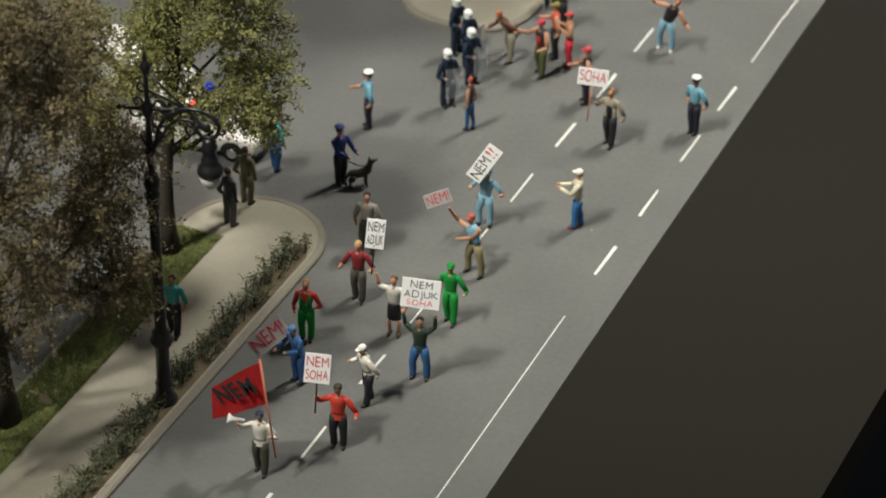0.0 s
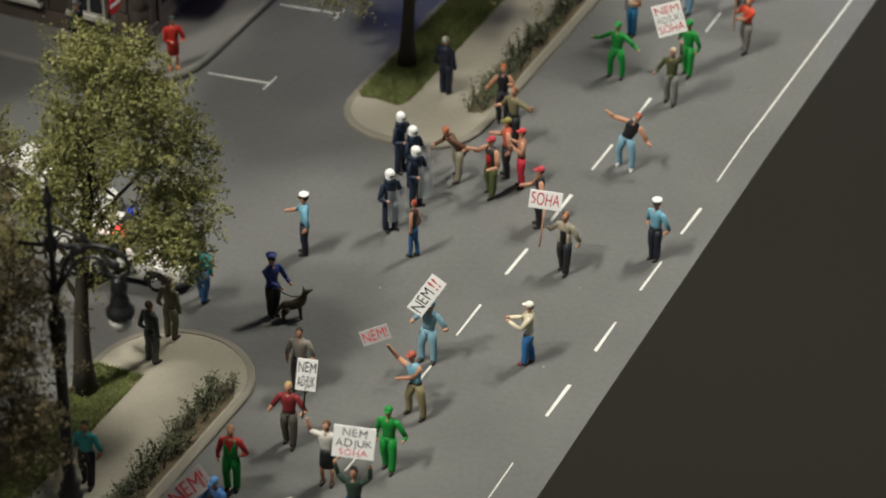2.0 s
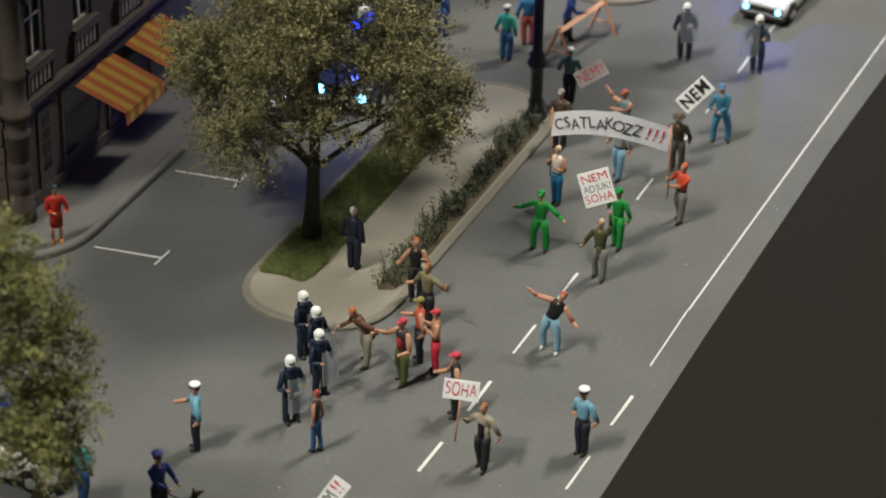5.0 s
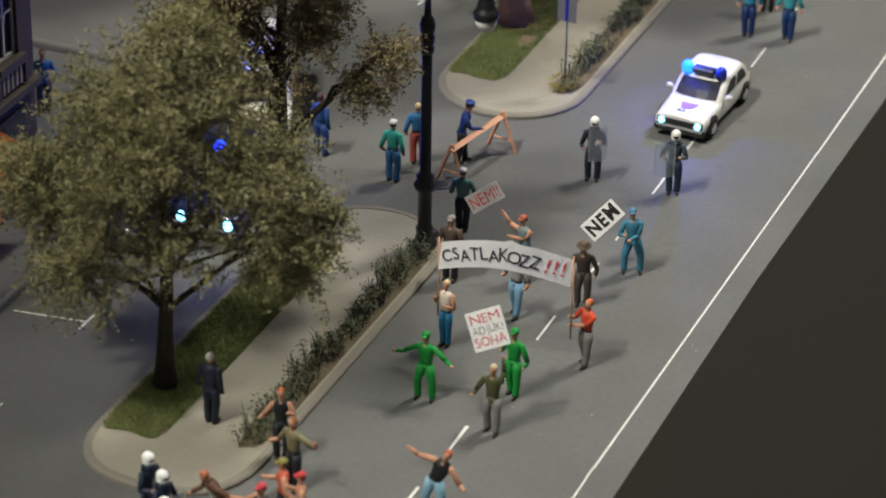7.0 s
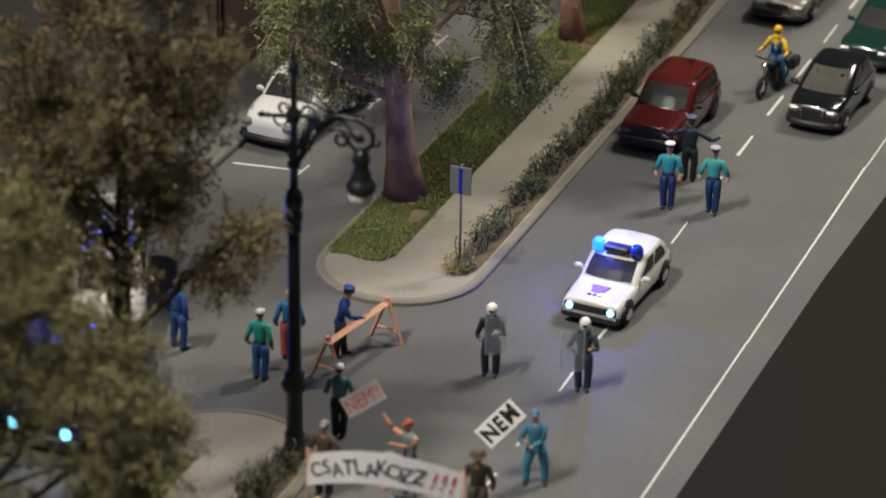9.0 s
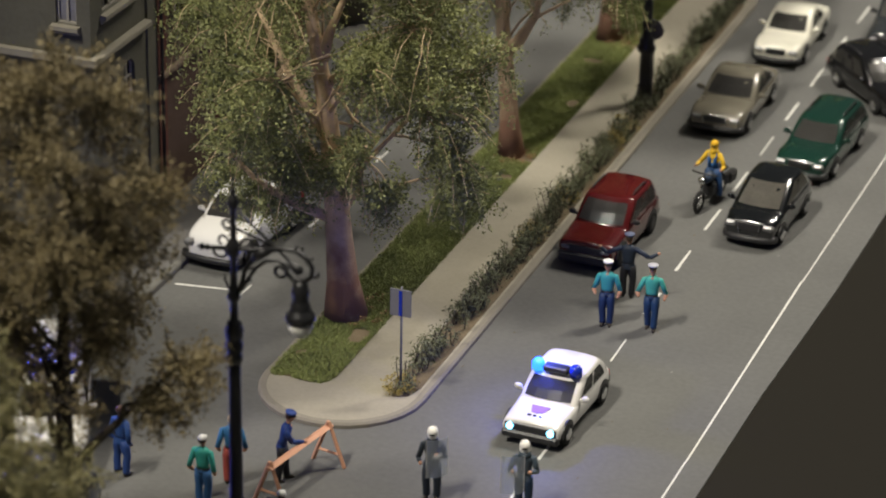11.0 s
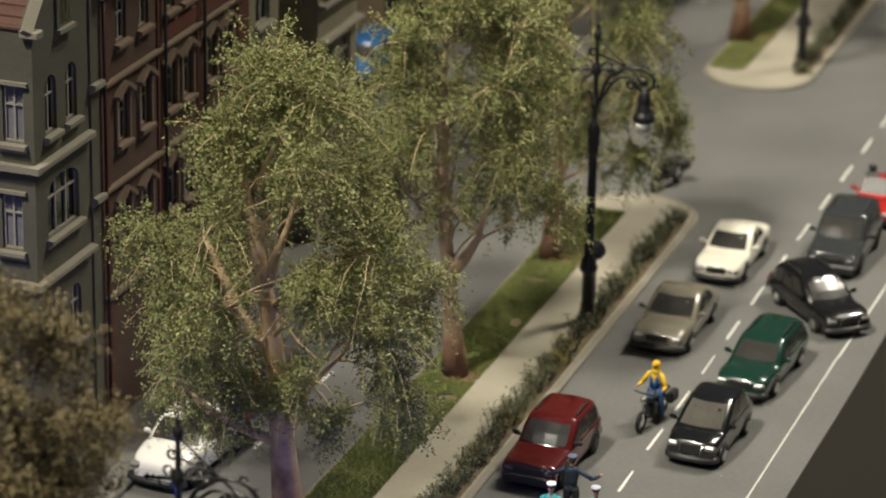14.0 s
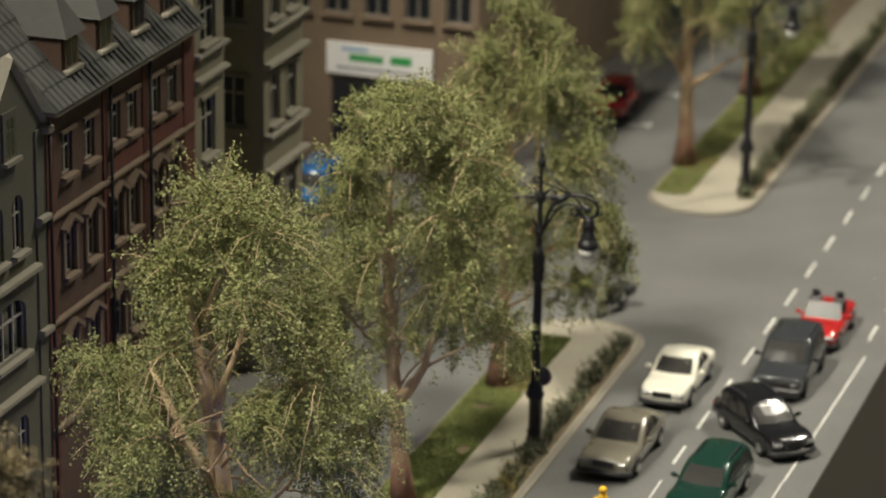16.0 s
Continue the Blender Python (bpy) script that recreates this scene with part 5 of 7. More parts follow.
F("figurine", "painted figurine in dark green jacket and jeans lifting a sign", 1.24, -14.04, 12, (0.025, 0.045, 0.03), jeans, (0.035, 0.025, 0.02), (-0.40, -0.1, 1.98), (0.40, -0.1, 1.98), spread=0.17, size=1.02)
F("figurine", "painted figurine in bright green overalls and cap", 0.94, -11.72, 5, green, green, green, None, (0.40, -0.1, 1.0), "peak", step=0.1)
F("figurine", "painted figurine with red cap, blue shirt and khaki trousers", 0.62, -9.64, -15, blue_shirt, khaki, (0.40, 0.09, 0.06), (-0.62, -0.1, 1.85), (-0.25, -0.35, 1.2), "peak", sleeves="none", shoes=(0.03, 0.02, 0.015), spread=0.22, lean=-10)
F("figurine", "painted figurine in light blue overalls and cap", -0.06, -7.59, 5, (0.21, 0.37, 0.46), (0.21, 0.37, 0.46), (0.13, 0.30, 0.42), (-0.36, -0.3, 1.25), (0.44, -0.1, 1.15), "peak", sleeves="short", spread=0.15, lean=6)
F("figurine", "painted figurine in cream shirt, blue jeans and white cap", 2.11, -6.64, -75, (0.66, 0.60, 0.44), (0.03, 0.13, 0.32), (0.78, 0.74, 0.66), (-0.15, -0.55, 1.2), (0.15, -0.5, 1.3), "peak", step=0.08, shoes=(0.2, 0.05, 0.04))
F("figurine", "police figurine in light blue shirt and white cap", 3.14, -1.27, -15, blue_shirt, (0.012, 0.014, 0.025), (0.8, 0.8, 0.77), (-0.24, -0.02, 1.02), (0.28, 0, 0.9), "cap", sleeves="short", spread=0.07, group=G2)
F("figurine", "painted figurine in grey-beige jacket carrying a sign", 1.34, -2.76, -5, (0.30, 0.265, 0.20), dark, (0.30, 0.13, 0.06), (-0.38, -0.2, 1.35), (0.36, 0, 0.9), step=0.12, front=dark)
F("figurine", "police figurine in light blue shirt pointing, with white cap", -4.77, -4.83, -60, blue_shirt, (0.012, 0.014, 0.025), (0.8, 0.8, 0.77), (-0.45, -0.45, 1.05), None, "cap", sleeves="short", spread=0.09, group=G2)
F("figurine", "police figurine in dark blue uniform holding a dog lead", -4.24, -7.53, 60, (0.02, 0.035, 0.16), dark, (0.03, 0.04, 0.16), (0.1, -0.3, 0.95), (0.35, -0.3, 1.0), "cap", spread=0.07, group=G2)
F("figurine", "painted figurine in dark coat seen from behind on the footway", -5.83, -10.59, 160, (0.025, 0.028, 0.03), (0.05, 0.05, 0.045), (0.05, 0.04, 0.03), spread=0.12, z=0.118, group="bystanders")
F("figurine", "painted figurine in khaki clothes on the footway", -5.9, -9.55, 170, (0.10, 0.09, 0.05), (0.11, 0.10, 0.06), (0.06, 0.04, 0.03), z=0.118, group="bystanders")
F("figurine", "painted figurine in teal shirt and blue trousers", -6.07, -7.7, 170, teal, jeans, (0.08, 0.05, 0.03), sleeves="short", step=0.1, group="bystanders")
F("figurine", "painted figurine in teal shirt walking on the footway", -4.8, -15.24, 10, teal, dark, (0.06, 0.04, 0.03), sleeves="short", step=0.12, z=0.118, group="bystanders")

# riot police with clear shields, facing the crowd
def shield(x, y, z, turn):
    s = thing("riot_shield", "clear curved plastic police shield held upright", "shield", spot(x, y, z, turn), "riot shields")
    bm = bmesh.new()
    n = 6
    line = [(0.25 * math.sin(a) / math.sin(0.9), -0.22 * (math.cos(a) - 0.62)) for a in (-0.9 + 1.8 * k / n for k in range(n + 1))]
    cols = [[bm.verts.new((px, py, zz)) for zz in (0.0, 0.46, 0.92)] for px, py in line]
    for a, b in zip(cols, cols[1:]):
        for k in range(2):
            bm.faces.new((a[k], b[k], b[k + 1], a[k + 1]))
    bmesh.ops.solidify(bm, geom=bm.faces[:], thickness=0.02)
    ob = part("pane", bm, M["clear"], s)
    ob.visible_shadow = False
    bm = bmesh.new()
    box(bm, -0.11, 0.11, -0.05, -0.02, 0.42, 0.52, 0.01)
    part("handle", bm, M["card_grey"], s, "pale grip pad")
    for (px, py) in (line[0], line[-1]):
        bm = bmesh.new()
        ringtube(bm, [(px, py, 0.0), (px, py, 0.92)], [0.009, 0.009], 4, smooth=False)
        part("edge", bm, M["card_grey"], s, "pale polished edge")


for x, y, turn in ((-4.29, -0.38, 75), (-3.34, -2.95, 55), (-3.23, -1.69, 70), (-3.72, -0.85, 75)):
    F("figurine", "riot police figurine in dark uniform with white helmet", x, y, turn, (0.012, 0.022, 0.045), (0.012, 0.02, 0.04), (0.8, 0.8, 0.78), (-0.25, -0.35, 1.15), (0.2, -0.35, 1.15), "helmet", spread=0.13, shoes=dark, group=G2)
    a = radians(turn)
    shield(x + 0.36 * math.sin(a), y - 0.36 * math.cos(a), 0.52, turn)
F("figurine", "slim painted figurine with red hair, black top and jeans", -2.28, -3.77, -95, (0.05, 0.03, 0.03), jeans, (0.40, 0.07, 0.04), sleeves="none", step=0.1, slim=0.70, size=0.96)
F("figurine", "painted figurine in brown jacket bending forward", -2.82, -0.03, -38, (0.10, 0.045, 0.025), (0.22, 0.20, 0.145), (0.42, 0.13, 0.06), (-0.45, -0.45, 1.2), (0.45, 0.05, 1.15), spread=0.20, step=0.12, bend=30, front=(0.6, 0.58, 0.52))
F("figurine", "painted figurine with red cap, dark waistcoat and olive trousers", -1.73, -0.39, -25, (0.03, 0.025, 0.025), (0.07, 0.085, 0.03), (0.48, 0.045, 0.065), (-0.55, -0.35, 1.35), (0.28, -0.35, 1.05), "peak", sleeves="none", front=(0.45, 0.03, 0.03), spread=0.15, step=0.1)
F("figurine", "painted figurine in orange-red top and black trousers", -1.74, 0.6, -60, (0.50, 0.09, 0.05), dark, (0.22, 0.20, 0.05), (-0.3, -0.4, 1.2), None, "peak", sleeves="none")
F("figurine", "bare-armed painted figurine in red trousers and cap", -1.19, 0.3, -60, (0.42, 0.20, 0.12), (0.45, 0.02, 0.04), (0.5, 0.05, 0.05), (-0.12, -0.3, 1.42), (0.1, -0.3, 1.35), "peak", sleeves="none", slim=0.9)
F("figurine", "painted figurine with red cap and black waistcoat", -0.04, -1.16, -60, dark, dark, (0.48, 0.045, 0.065), (-0.3, -0.45, 1.1), None, "peak", sleeves="none")
F("figurine", "painted figurine in black vest and light jeans throwing", 0.86, 2.35, 0, dark, (0.20, 0.36, 0.46), (0.4, 0.1, 0.05), (-0.80, -0.05, 1.36), (0.66, -0.15, 1.24), sleeves="none", spread=0.2, step=0.05, lean=22, shoes=(0.7, 0.7, 0.7))
F("figurine", "painted figurine in khaki shirt with outstretched arms", -2.22, 2.08, -20, (0.17, 0.15, 0.08), dark, (0.25, 0.1, 0.04), (-0.4, -0.3, 1.2), (0.65, 0.0, 1.45), sleeves="short")
F("figurine", "painted figurine with red hair and black top", -2.95, 3.0, 20, dark, dark, orange, (-0.5, -0.3, 1.2), (0.2, -0.3, 1.35), sleeves="none", slim=0.88)
F("figurine", "painted figurine in dark suit with white hair on the footway", -4.85, 3.49, 170, (0.014, 0.018, 0.035), (0.012, 0.015, 0.03), (0.6, 0.58, 0.52), spread=0.09, z=0.118, group="bystanders")
F("figurine", "painted woman figurine in red suit and dark hat", -12.03, 1.41, 35, (0.50, 0.03, 0.02), (0.45, 0.03, 0.02), (0.02, 0.04, 0.03), (-0.05, -0.25, 1.05), (0.25, -0.1, 1.0), "peak", skirt=True, shoes=(0.5, 0.2, 0.05), z=0.138, size=0.92, group="bystanders")
F("figurine", "painted figurine in dark coat and grey cap by the house", -14.76, 0.98, 90, (0.015, 0.022, 0.04), dark, (0.12, 0.12, 0.12), None, None, "peak", z=0.138, size=0.94, group="bystanders")

F("figurine", "painted figurine in bright green overalls with arms spread", -1.13, 6.46, 2, green, green, green, (-0.74, -0.1, 1.22), (0.72, -0.2, 1.16), "peak", spread=0.18)
F("figurine", "fair-haired painted figurine in olive jacket raising a sign", 0.71, 5.83, 0, (0.07, 0.075, 0.03), (0.17, 0.17, 0.16), (0.62, 0.52, 0.35), (-0.45, -0.15, 0.98), (0.24, -0.03, 2.1), spread=0.13, step=0.08)
F("figurine", "painted figurine in bright green overalls and beret", 0.57, 7.4, -10, green, green, green, (-0.42, 0.1, 1.05), None, "peak", step=0.08)
F("figurine", "painted figurine in orange-red shirt and grey trousers with banner pole", 1.54, 9.29, -25, (0.60, 0.07, 0.03), (0.15, 0.14, 0.13), orange, (-0.3, -0.3, 1.3), (-0.2, -0.35, 1.12), sleeves="short", step=0.12, lean=4)
F("figurine", "fair painted woman figurine in white top and blue jeans", -1.61, 8.72, -10, (0.66, 0.60, 0.50), (0.02, 0.14, 0.28), (0.66, 0.5, 0.3), (-0.26, -0.2, 1.35), (0.1, -0.3, 1.25), sleeves="none", spread=0.08, slim=0.86)
F("figurine", "painted figurine in dark brown coat and hat", 0.54, 11.71, 15, (0.055, 0.042, 0.03), (0.06, 0.05, 0.04), (0.12, 0.09, 0.06), None, None, "hat", bend=8)
F("figurine", "painted figurine in brown jacket and grey cap", -2.68, 11.51, 0, (0.10, 0.07, 0.05), dark, (0.3, 0.28, 0.25), (-0.2, -0.3, 1.2), None, "peak")
F("figurine", "painted figurine in pale jeans behind the banner", -0.68, 10.64, -15, (0.3, 0.3, 0.3), (0.16, 0.30, 0.42), brown, (-0.35, -0.1, 1.05), None, sleeves="short", step=0.14)
F("figurine", "painted figurine in khaki clothes raising a sign", -1.1, 12.2, -20, (0.13, 0.19, 0.20), (0.12, 0.12, 0.04), (0.35, 0.09, 0.05), (-0.6, -0.1, 1.8), (-0.25, -0.3, 1.3), "peak", sleeves="none", lean=-6)
F("figurine", "painted figurine in blue overalls and cap with a sign", 1.06, 13.63, 20, (0.05, 0.19, 0.28), (0.05, 0.19, 0.30), (0.08, 0.18, 0.3), (-0.22, -0.35, 1.25), (-0.1, -0.35, 1.1), "peak", spread=0.2, lean=-4)
F("figurine", "police figurine in grey-green shirt and white cap", -3.35, 13.8, 190, (0.08, 0.17, 0.17), dark, (0.8, 0.78, 0.74), (-0.2, -0.3, 1.15), (0.2, -0.3, 1.15), "peak", sleeves="short", spread=0.08, group=G2)
F("figurine", "riot police figurine in dark grey uniform and white helmet", -1.43, 17.57, 10, (0.025, 0.033, 0.042), (0.018, 0.025, 0.04), (0.78, 0.76, 0.7), (-0.26, -0.1, 0.95), (0.15, -0.3, 1.3), "helmet", spread=0.12, group=G2)
F("figurine", "riot police figurine with white helmet behind a shield", 0.62, 17.75, 15, (0.05, 0.07, 0.09), (0.015, 0.03, 0.06), (0.78, 0.76, 0.7), (-0.25, -0.3, 1.2), (0.15, -0.3, 1.2), "helmet", spread=0.1, group=G2)
shield(0.46, 17.45, 0.58, 25)
shield(-1.22, 17.30, 0.72, 45)
F("figurine", "police figurine in dark blue uniform and cap at the barrier", -4.75, 17.05, 110, (0.02, 0.05, 0.20), dark, (0.02, 0.05, 0.22), (0.0, -0.5, 1.15), (0.25, -0.3, 0.95), "cap", bend=14, step=0.1, group=G2)
F("figurine", "police figurine in teal shirt with white cap seen from behind", -5.88, 15.38, 175, (0.04, 0.33, 0.26), jeans, (0.75, 0.75, 0.7), None, None, "peak", sleeves="short", spread=0.1, group=G2)
F("figurine", "painted figurine in red and blue clothes", -5.7, 16.5, 200, (0.04, 0.16, 0.32), (0.30, 0.06, 0.05), (0.5, 0.38, 0.18), sleeves="short", group="bystanders")
F("figurine", "painted figurine in dark blue clothes in the side street", -8.11, 15.95, 160, (0.02, 0.06, 0.20), (0.02, 0.05, 0.18), brown, spread=0.15, group="bystanders")
F("figurine", "police figurine in teal shirt and white cap facing the queue", -0.56, 27.17, 10, (0.04, 0.30, 0.32), (0.012, 0.03, 0.09), (0.78, 0.76, 0.74), (-0.30, -0.1, 0.95), None, "cap", sleeves="short", spread=0.09, group=G2)
F("figurine", "police figurine in teal shirt and grey cap walking", 0.51, 27.37, 12, (0.06, 0.38, 0.31), (0.012, 0.04, 0.10), (0.45, 0.45, 0.5), (-0.34, -0.1, 0.98), (0.33, -0.02, 0.9), "cap", sleeves="short", spread=0.08, step=0.1, group=G2)
F("figurine", "police figurine in dark jacket stopping traffic with arms spread", -0.56, 28.87, 185, (0.02, 0.03, 0.05), dark, (0.10, 0.12, 0.2), (-0.78, -0.05, 1.34), (0.78, -0.05, 1.34), "cap", group=G2)
F("figurine", "tiny painted figurine on the far footway", -19.5, 20.2, 20, (0.02, 0.12, 0.4), (0.02, 0.1, 0.35), brown, z=0.138, group="bystanders")
F("figurine", "painted figurine in blue by the corner house", -15.6, 15.2, 30, (0.05, 0.16, 0.3), (0.05, 0.06, 0.08), brown, group="bystanders")

# dog
bm = bmesh.new()
ringtube(bm, [(0, 0.46, 0.52), (0, 0.36, 0.56), (0, 0.05, 0.55), (0, -0.22, 0.60), (0, -0.36, 0.72), (0, -0.44, 0.88), (0, -0.47, 0.96)], [0.08, 0.17, 0.17, 0.21, 0.18, 0.13, 0.10], 10)
ringtube(bm, [(0, -0.38, 0.98), (0, -0.52, 1.03), (0, -0.64, 1.06), (0, -0.78, 1.11)], [0.08, 0.12, 0.07, 0.045], 9)
for s in (-1, 1):
    ringtube(bm, [(s * 0.065, -0.45, 1.06), (s * 0.075, -0.43, 1.15), (s * 0.075, -0.42, 1.24)], [0.05, 0.04, 0.008], 5)
    ringtube(bm, [(s * 0.11, -0.24, 0.58), (s * 0.11, -0.27, 0.28), (s * 0.11, -0.28, 0.05), (s * 0.11, -0.36, 0.03)], [0.11, 0.065, 0.06, 0.04], 7)
    ringtube(bm, [(s * 0.11, 0.30, 0.55), (s * 0.12, 0.26, 0.36), (s * 0.11, 0.42, 0.22), (s * 0.11, 0.36, 0.05), (s * 0.11, 0.28, 0.03)], [0.15, 0.10, 0.06, 0.055, 0.04], 7)
ringtube(bm, [(0, 0.44, 0.55), (0, 0.58, 0.42), (0, 0.66, 0.22), (0, 0.70, 0.15)], [0.07, 0.075, 0.06, 0.02], 7)
bmesh.ops.scale(bm, vec=(0.64, 0.62, 0.72), verts=bm.verts)
tagged(part("dog_figurine", bm, paint((0.060, 0.048, 0.030)), at=spot(-3.74, -7.43, 0, 125)), "painted dark brown dog figurine on a lead", "figurine", "police figurines")
bm = bmesh.new()
ringtube(bm, [(-4.02, -7.68, 0.98), (-3.9, -7.6, 0.80), (-3.75, -7.46, 0.66), (-3.55, -7.30, 0.62)], [0.016] * 4, 5)
tagged(part("dog_lead", bm, M["plastic"]), "thin dark lead between officer and dog", "lead")

# signs and flag
sign("white card sign lettered in red held by the red-shirted figurine", 0.25, -17.35, 2.23, 0.60, 0.72, [("NEM", RED, 1), ("SOHA", RED, 1)], 20, -3, stick=(0.02, -1.1, "black"))
sign("tall white card sign lettered in black on a stick", -0.93, -12.05, 2.27, 0.46, 0.75, [("NEM", BLK, 1), ("ADJUK", BLK, 1)], 20, -4, stick=(0, -1.05, "black"))
sign("large white card sign lifted overhead in both hands", 1.34, -14.2, 2.62, 0.92, 0.72, [("NEM", GRY, 1), ("ADJUK", GRY, 1), ("SOHA", "ink_pink", 0.8)], 20, -4)
sign("white card sign lettered in black with red exclamation marks", -0.02, -7.75, 2.0, 1.02, 0.42, [("NEM", BLK, 1)], 20, 56, red_end="!!")
sign("small grey card sign lettered in red held aloft", -0.29, -9.9, 2.17, 0.68, 0.36, [("NEM!", RED, 1)], 20, 22, card="card_grey")
sign("white card sign lettered in red on a wooden stick", 0.88, -2.95, 2.09, 0.80, 0.46, [("SOHA", RED, 1)], 20, -5, stick=(0.0, -1.2))
sign("grey card sign lettered in red leaning towards the kerb", -1.94, -15.7, 1.31, 1.0, 0.55, [("NEM!", RED, 1)], 20, 42, tip=-38, card="card_grey")
sign("white card sign lettered in red and black raised on one arm", 0.60, 5.72, 2.62, 0.78, 0.86, [("NEM", RED, 1), ("ADJUK!", GRY, 0.9), ("SOHA", RED, 1)], 18, 19)
sign("white card sign boldly lettered in black", 0.34, 13.45, 1.32, 0.98, 0.50, [("NEM", BLK, 1)], 18, 46, bold=0.035)
sign("grey card sign lettered in red behind the banner", -2.1, 12.1, 2.03, 0.85, 0.44, [("NEM!!", RED, 1)], 18, 32, card="card_grey")

# banner between two poles
ban = thing("banner", "curved white cloth banner lettered in black and red between poles", "banner", spot(0, 0))
N = 16
mid = []
for k in range(N + 1):
    s = k / N
    mid.append(Vector((-1.79 + 3.03 * s, 8.72 + 0.28 * s - 0.25 * math.sin(math.pi * s), 2.29 + 0.13 * s + 0.36 * math.sin(math.pi * s))))
bm = bmesh.new()
lo = [bm.verts.new(p - Vector((0, 0.07, 0.31))) for p in mid]
hi = [bm.verts.new(p + Vector((0, 0.07, 0.31 + (0.06 if k == 9 else 0)))) for k, p in enumerate(mid)]
for k in range(N):
    bm.faces.new((lo[k], lo[k + 1], hi[k + 1], hi[k]))
bmesh.ops.solidify(bm, geom=bm.faces[:], thickness=0.015)
part("cloth", bm, M["card"], ban)
word = "CSATLAKOZZ!!!"
for k, ch in enumerate(word):
    s = 0.065 + 0.076 * k if k < 10 else 0.835 + 0.055 * (k - 10)
    i = min(int(s * N), N - 1)
    p = mid[i].lerp(mid[i + 1], s * N - i)
    d = mid[i + 1] - mid[i]
    m = Matrix.Translation(p + Vector((0, -0.03, -0.01 + 0.02 * math.sin(k * 2.3)))) @ Matrix.Rotation(math.atan2(d.y, d.x), 4, "Z") @ Matrix.Rotation(-math.atan2(d.z, d.x), 4, "Y") @ Matrix.Rotation(radians(77), 4, "X") @ Matrix.Rotation(0.05 * math.sin(k * 1.7), 4, "Z")
    letters(ch, 0.40 if k < 10 else 0.48, m, M["ink_black"] if k < 10 else M["ink_red"], ban)
for (x, y), z in (((-1.81, 8.72), 2.75), ((1.27, 9.0), 2.85)):
    bm = bmesh.new()
    ringtube(bm, [(x, y, 0.75), (x, y, z)], [0.022, 0.022], 6)
    part("pole", bm, M["wood"], ban)

# red flag
fl = thing("flag", "red cloth flag with black lettering on a pink pole", "flag", spot(0, 0))
bm = bmesh.new()
ringtube(bm, [(0.02, -19.02, 0.75), (-0.30, -19.02, 3.45)], [0.028, 0.026], 6)
part("pole", bm, paint((0.60, 0.20, 0.14)), fl)
bm = bmesh.new()
g = []
for i in range(9):
    row = []
    for j in range(6):
        s, q = i / 8, j / 5
        top = Vector((-0.29, -19.02, 3.38)).lerp(Vector((-1.55, -19.02, 2.28)), s)
        bot = Vector((-0.17, -19.02, 2.20)).lerp(Vector((-1.58, -19.02, 1.34)), s)
        row.append(bm.verts.new(top.lerp(bot, q) + Vector((0, 0.07 * math.sin(5 * s + q), 0))))
    g.append(row)
for a, b in zip(g, g[1:]):
    for k in range(5):
        bm.faces.new((a[k], a[k + 1], b[k + 1], b[k]))
bmesh.ops.solidify(bm, geom=bm.faces[:], thickness=0.015)
part("cloth", bm, M["flag"], fl)
m = Matrix.Translation((-0.90, -19.13, 2.42)) @ Matrix.Rotation(math.pi / 2, 4, "X") @ Matrix.Rotation(radians(36), 4, "Z")
letters("NEM", 0.55, m, M["ink_black"], fl, 0.03)

# megaphone
bm = bmesh.new()
ringtube(bm, [(0, 0, 0), (-0.25, -0.1, 0.02), (-0.36, -0.14, 0.04)], [0.03, 0.06, 0.13], 9)
tagged(part("megaphone", bm, M["card"], at=spot(-0.72, -19.08, 1.62)), "white cone-shaped megaphone held to the mouth", "megaphone")

# wooden barrier
bar = thing("barrier", "raw wooden trestle barrier with one plank", "barrier", spot(0, 0))
A, B = Vector((-4.55, 15.95, 0)), Vector((-4.10, 18.15, 0))
bm = bmesh.new()
ringtube(bm, [A + Vector((0, -0.1, 0.92)), B + Vector((0, 0.1, 0.92))], [0.10, 0.10], 4, smooth=False, squash=0.45)
part("plank", bm, M["wood"], bar)
side = Vector((0.98, -0.2, 0)).normalized()
for p in (A, B):
    for s in (-1, 1):
        bm = bmesh.new()
        ringtube(bm, [p + side * s * 0.42, p + Vector((0, 0, 1.05))], [0.05, 0.05], 4, smooth=False)
        part("leg", bm, M["wood"], bar)
    bm = bmesh.new()
    ringtube(bm, [p + side * -0.3 + Vector((0, 0, 0.3)), p + side * 0.3 + Vector((0, 0, 0.3))], [0.035, 0.035], 4, smooth=False)
    part("rung", bm, M["wood"], bar)

# traffic signs
ts = thing("traffic_sign", "grey square sign plate on a thin pole, a blue reflection painted on", "traffic sign", spot(-3.80, 21.75, 0.11))
bm = bmesh.new()
ringtube(bm, [(0, 0, 0), (0, 0, 2.7)], [0.03, 0.03], 8)
part("pole", bm, paint((0.12, 0.12, 0.14)), ts)
bm = bmesh.new()
box(bm, -0.26, 0.26, -0.06, -0.035, 1.98, 2.66, 0.01)
part("plate", bm, paint((0.16, 0.16, 0.18)), ts)
# Blue light reflected by the plate's grey back, added as a thin coloured bar.
bm = bmesh.new()
box(bm, -0.04, 0.04, -0.075, -0.062, 2.0, 2.62)
part("strip", bm, M["blue_dark"], ts, "painted blue reflection")
ts = thing("traffic_sign", "round red no-entry sign with white bar on a grey pole", "traffic sign", spot(-13.46, 0.78, 0.138, 88))
bm = bmesh.new()
ringtube(bm, [(0, 0, 0), (0, 0, 2.3)], [0.03, 0.03], 8)
part("pole", bm, paint((0.12, 0.12, 0.12)), ts)
bm = bmesh.new()
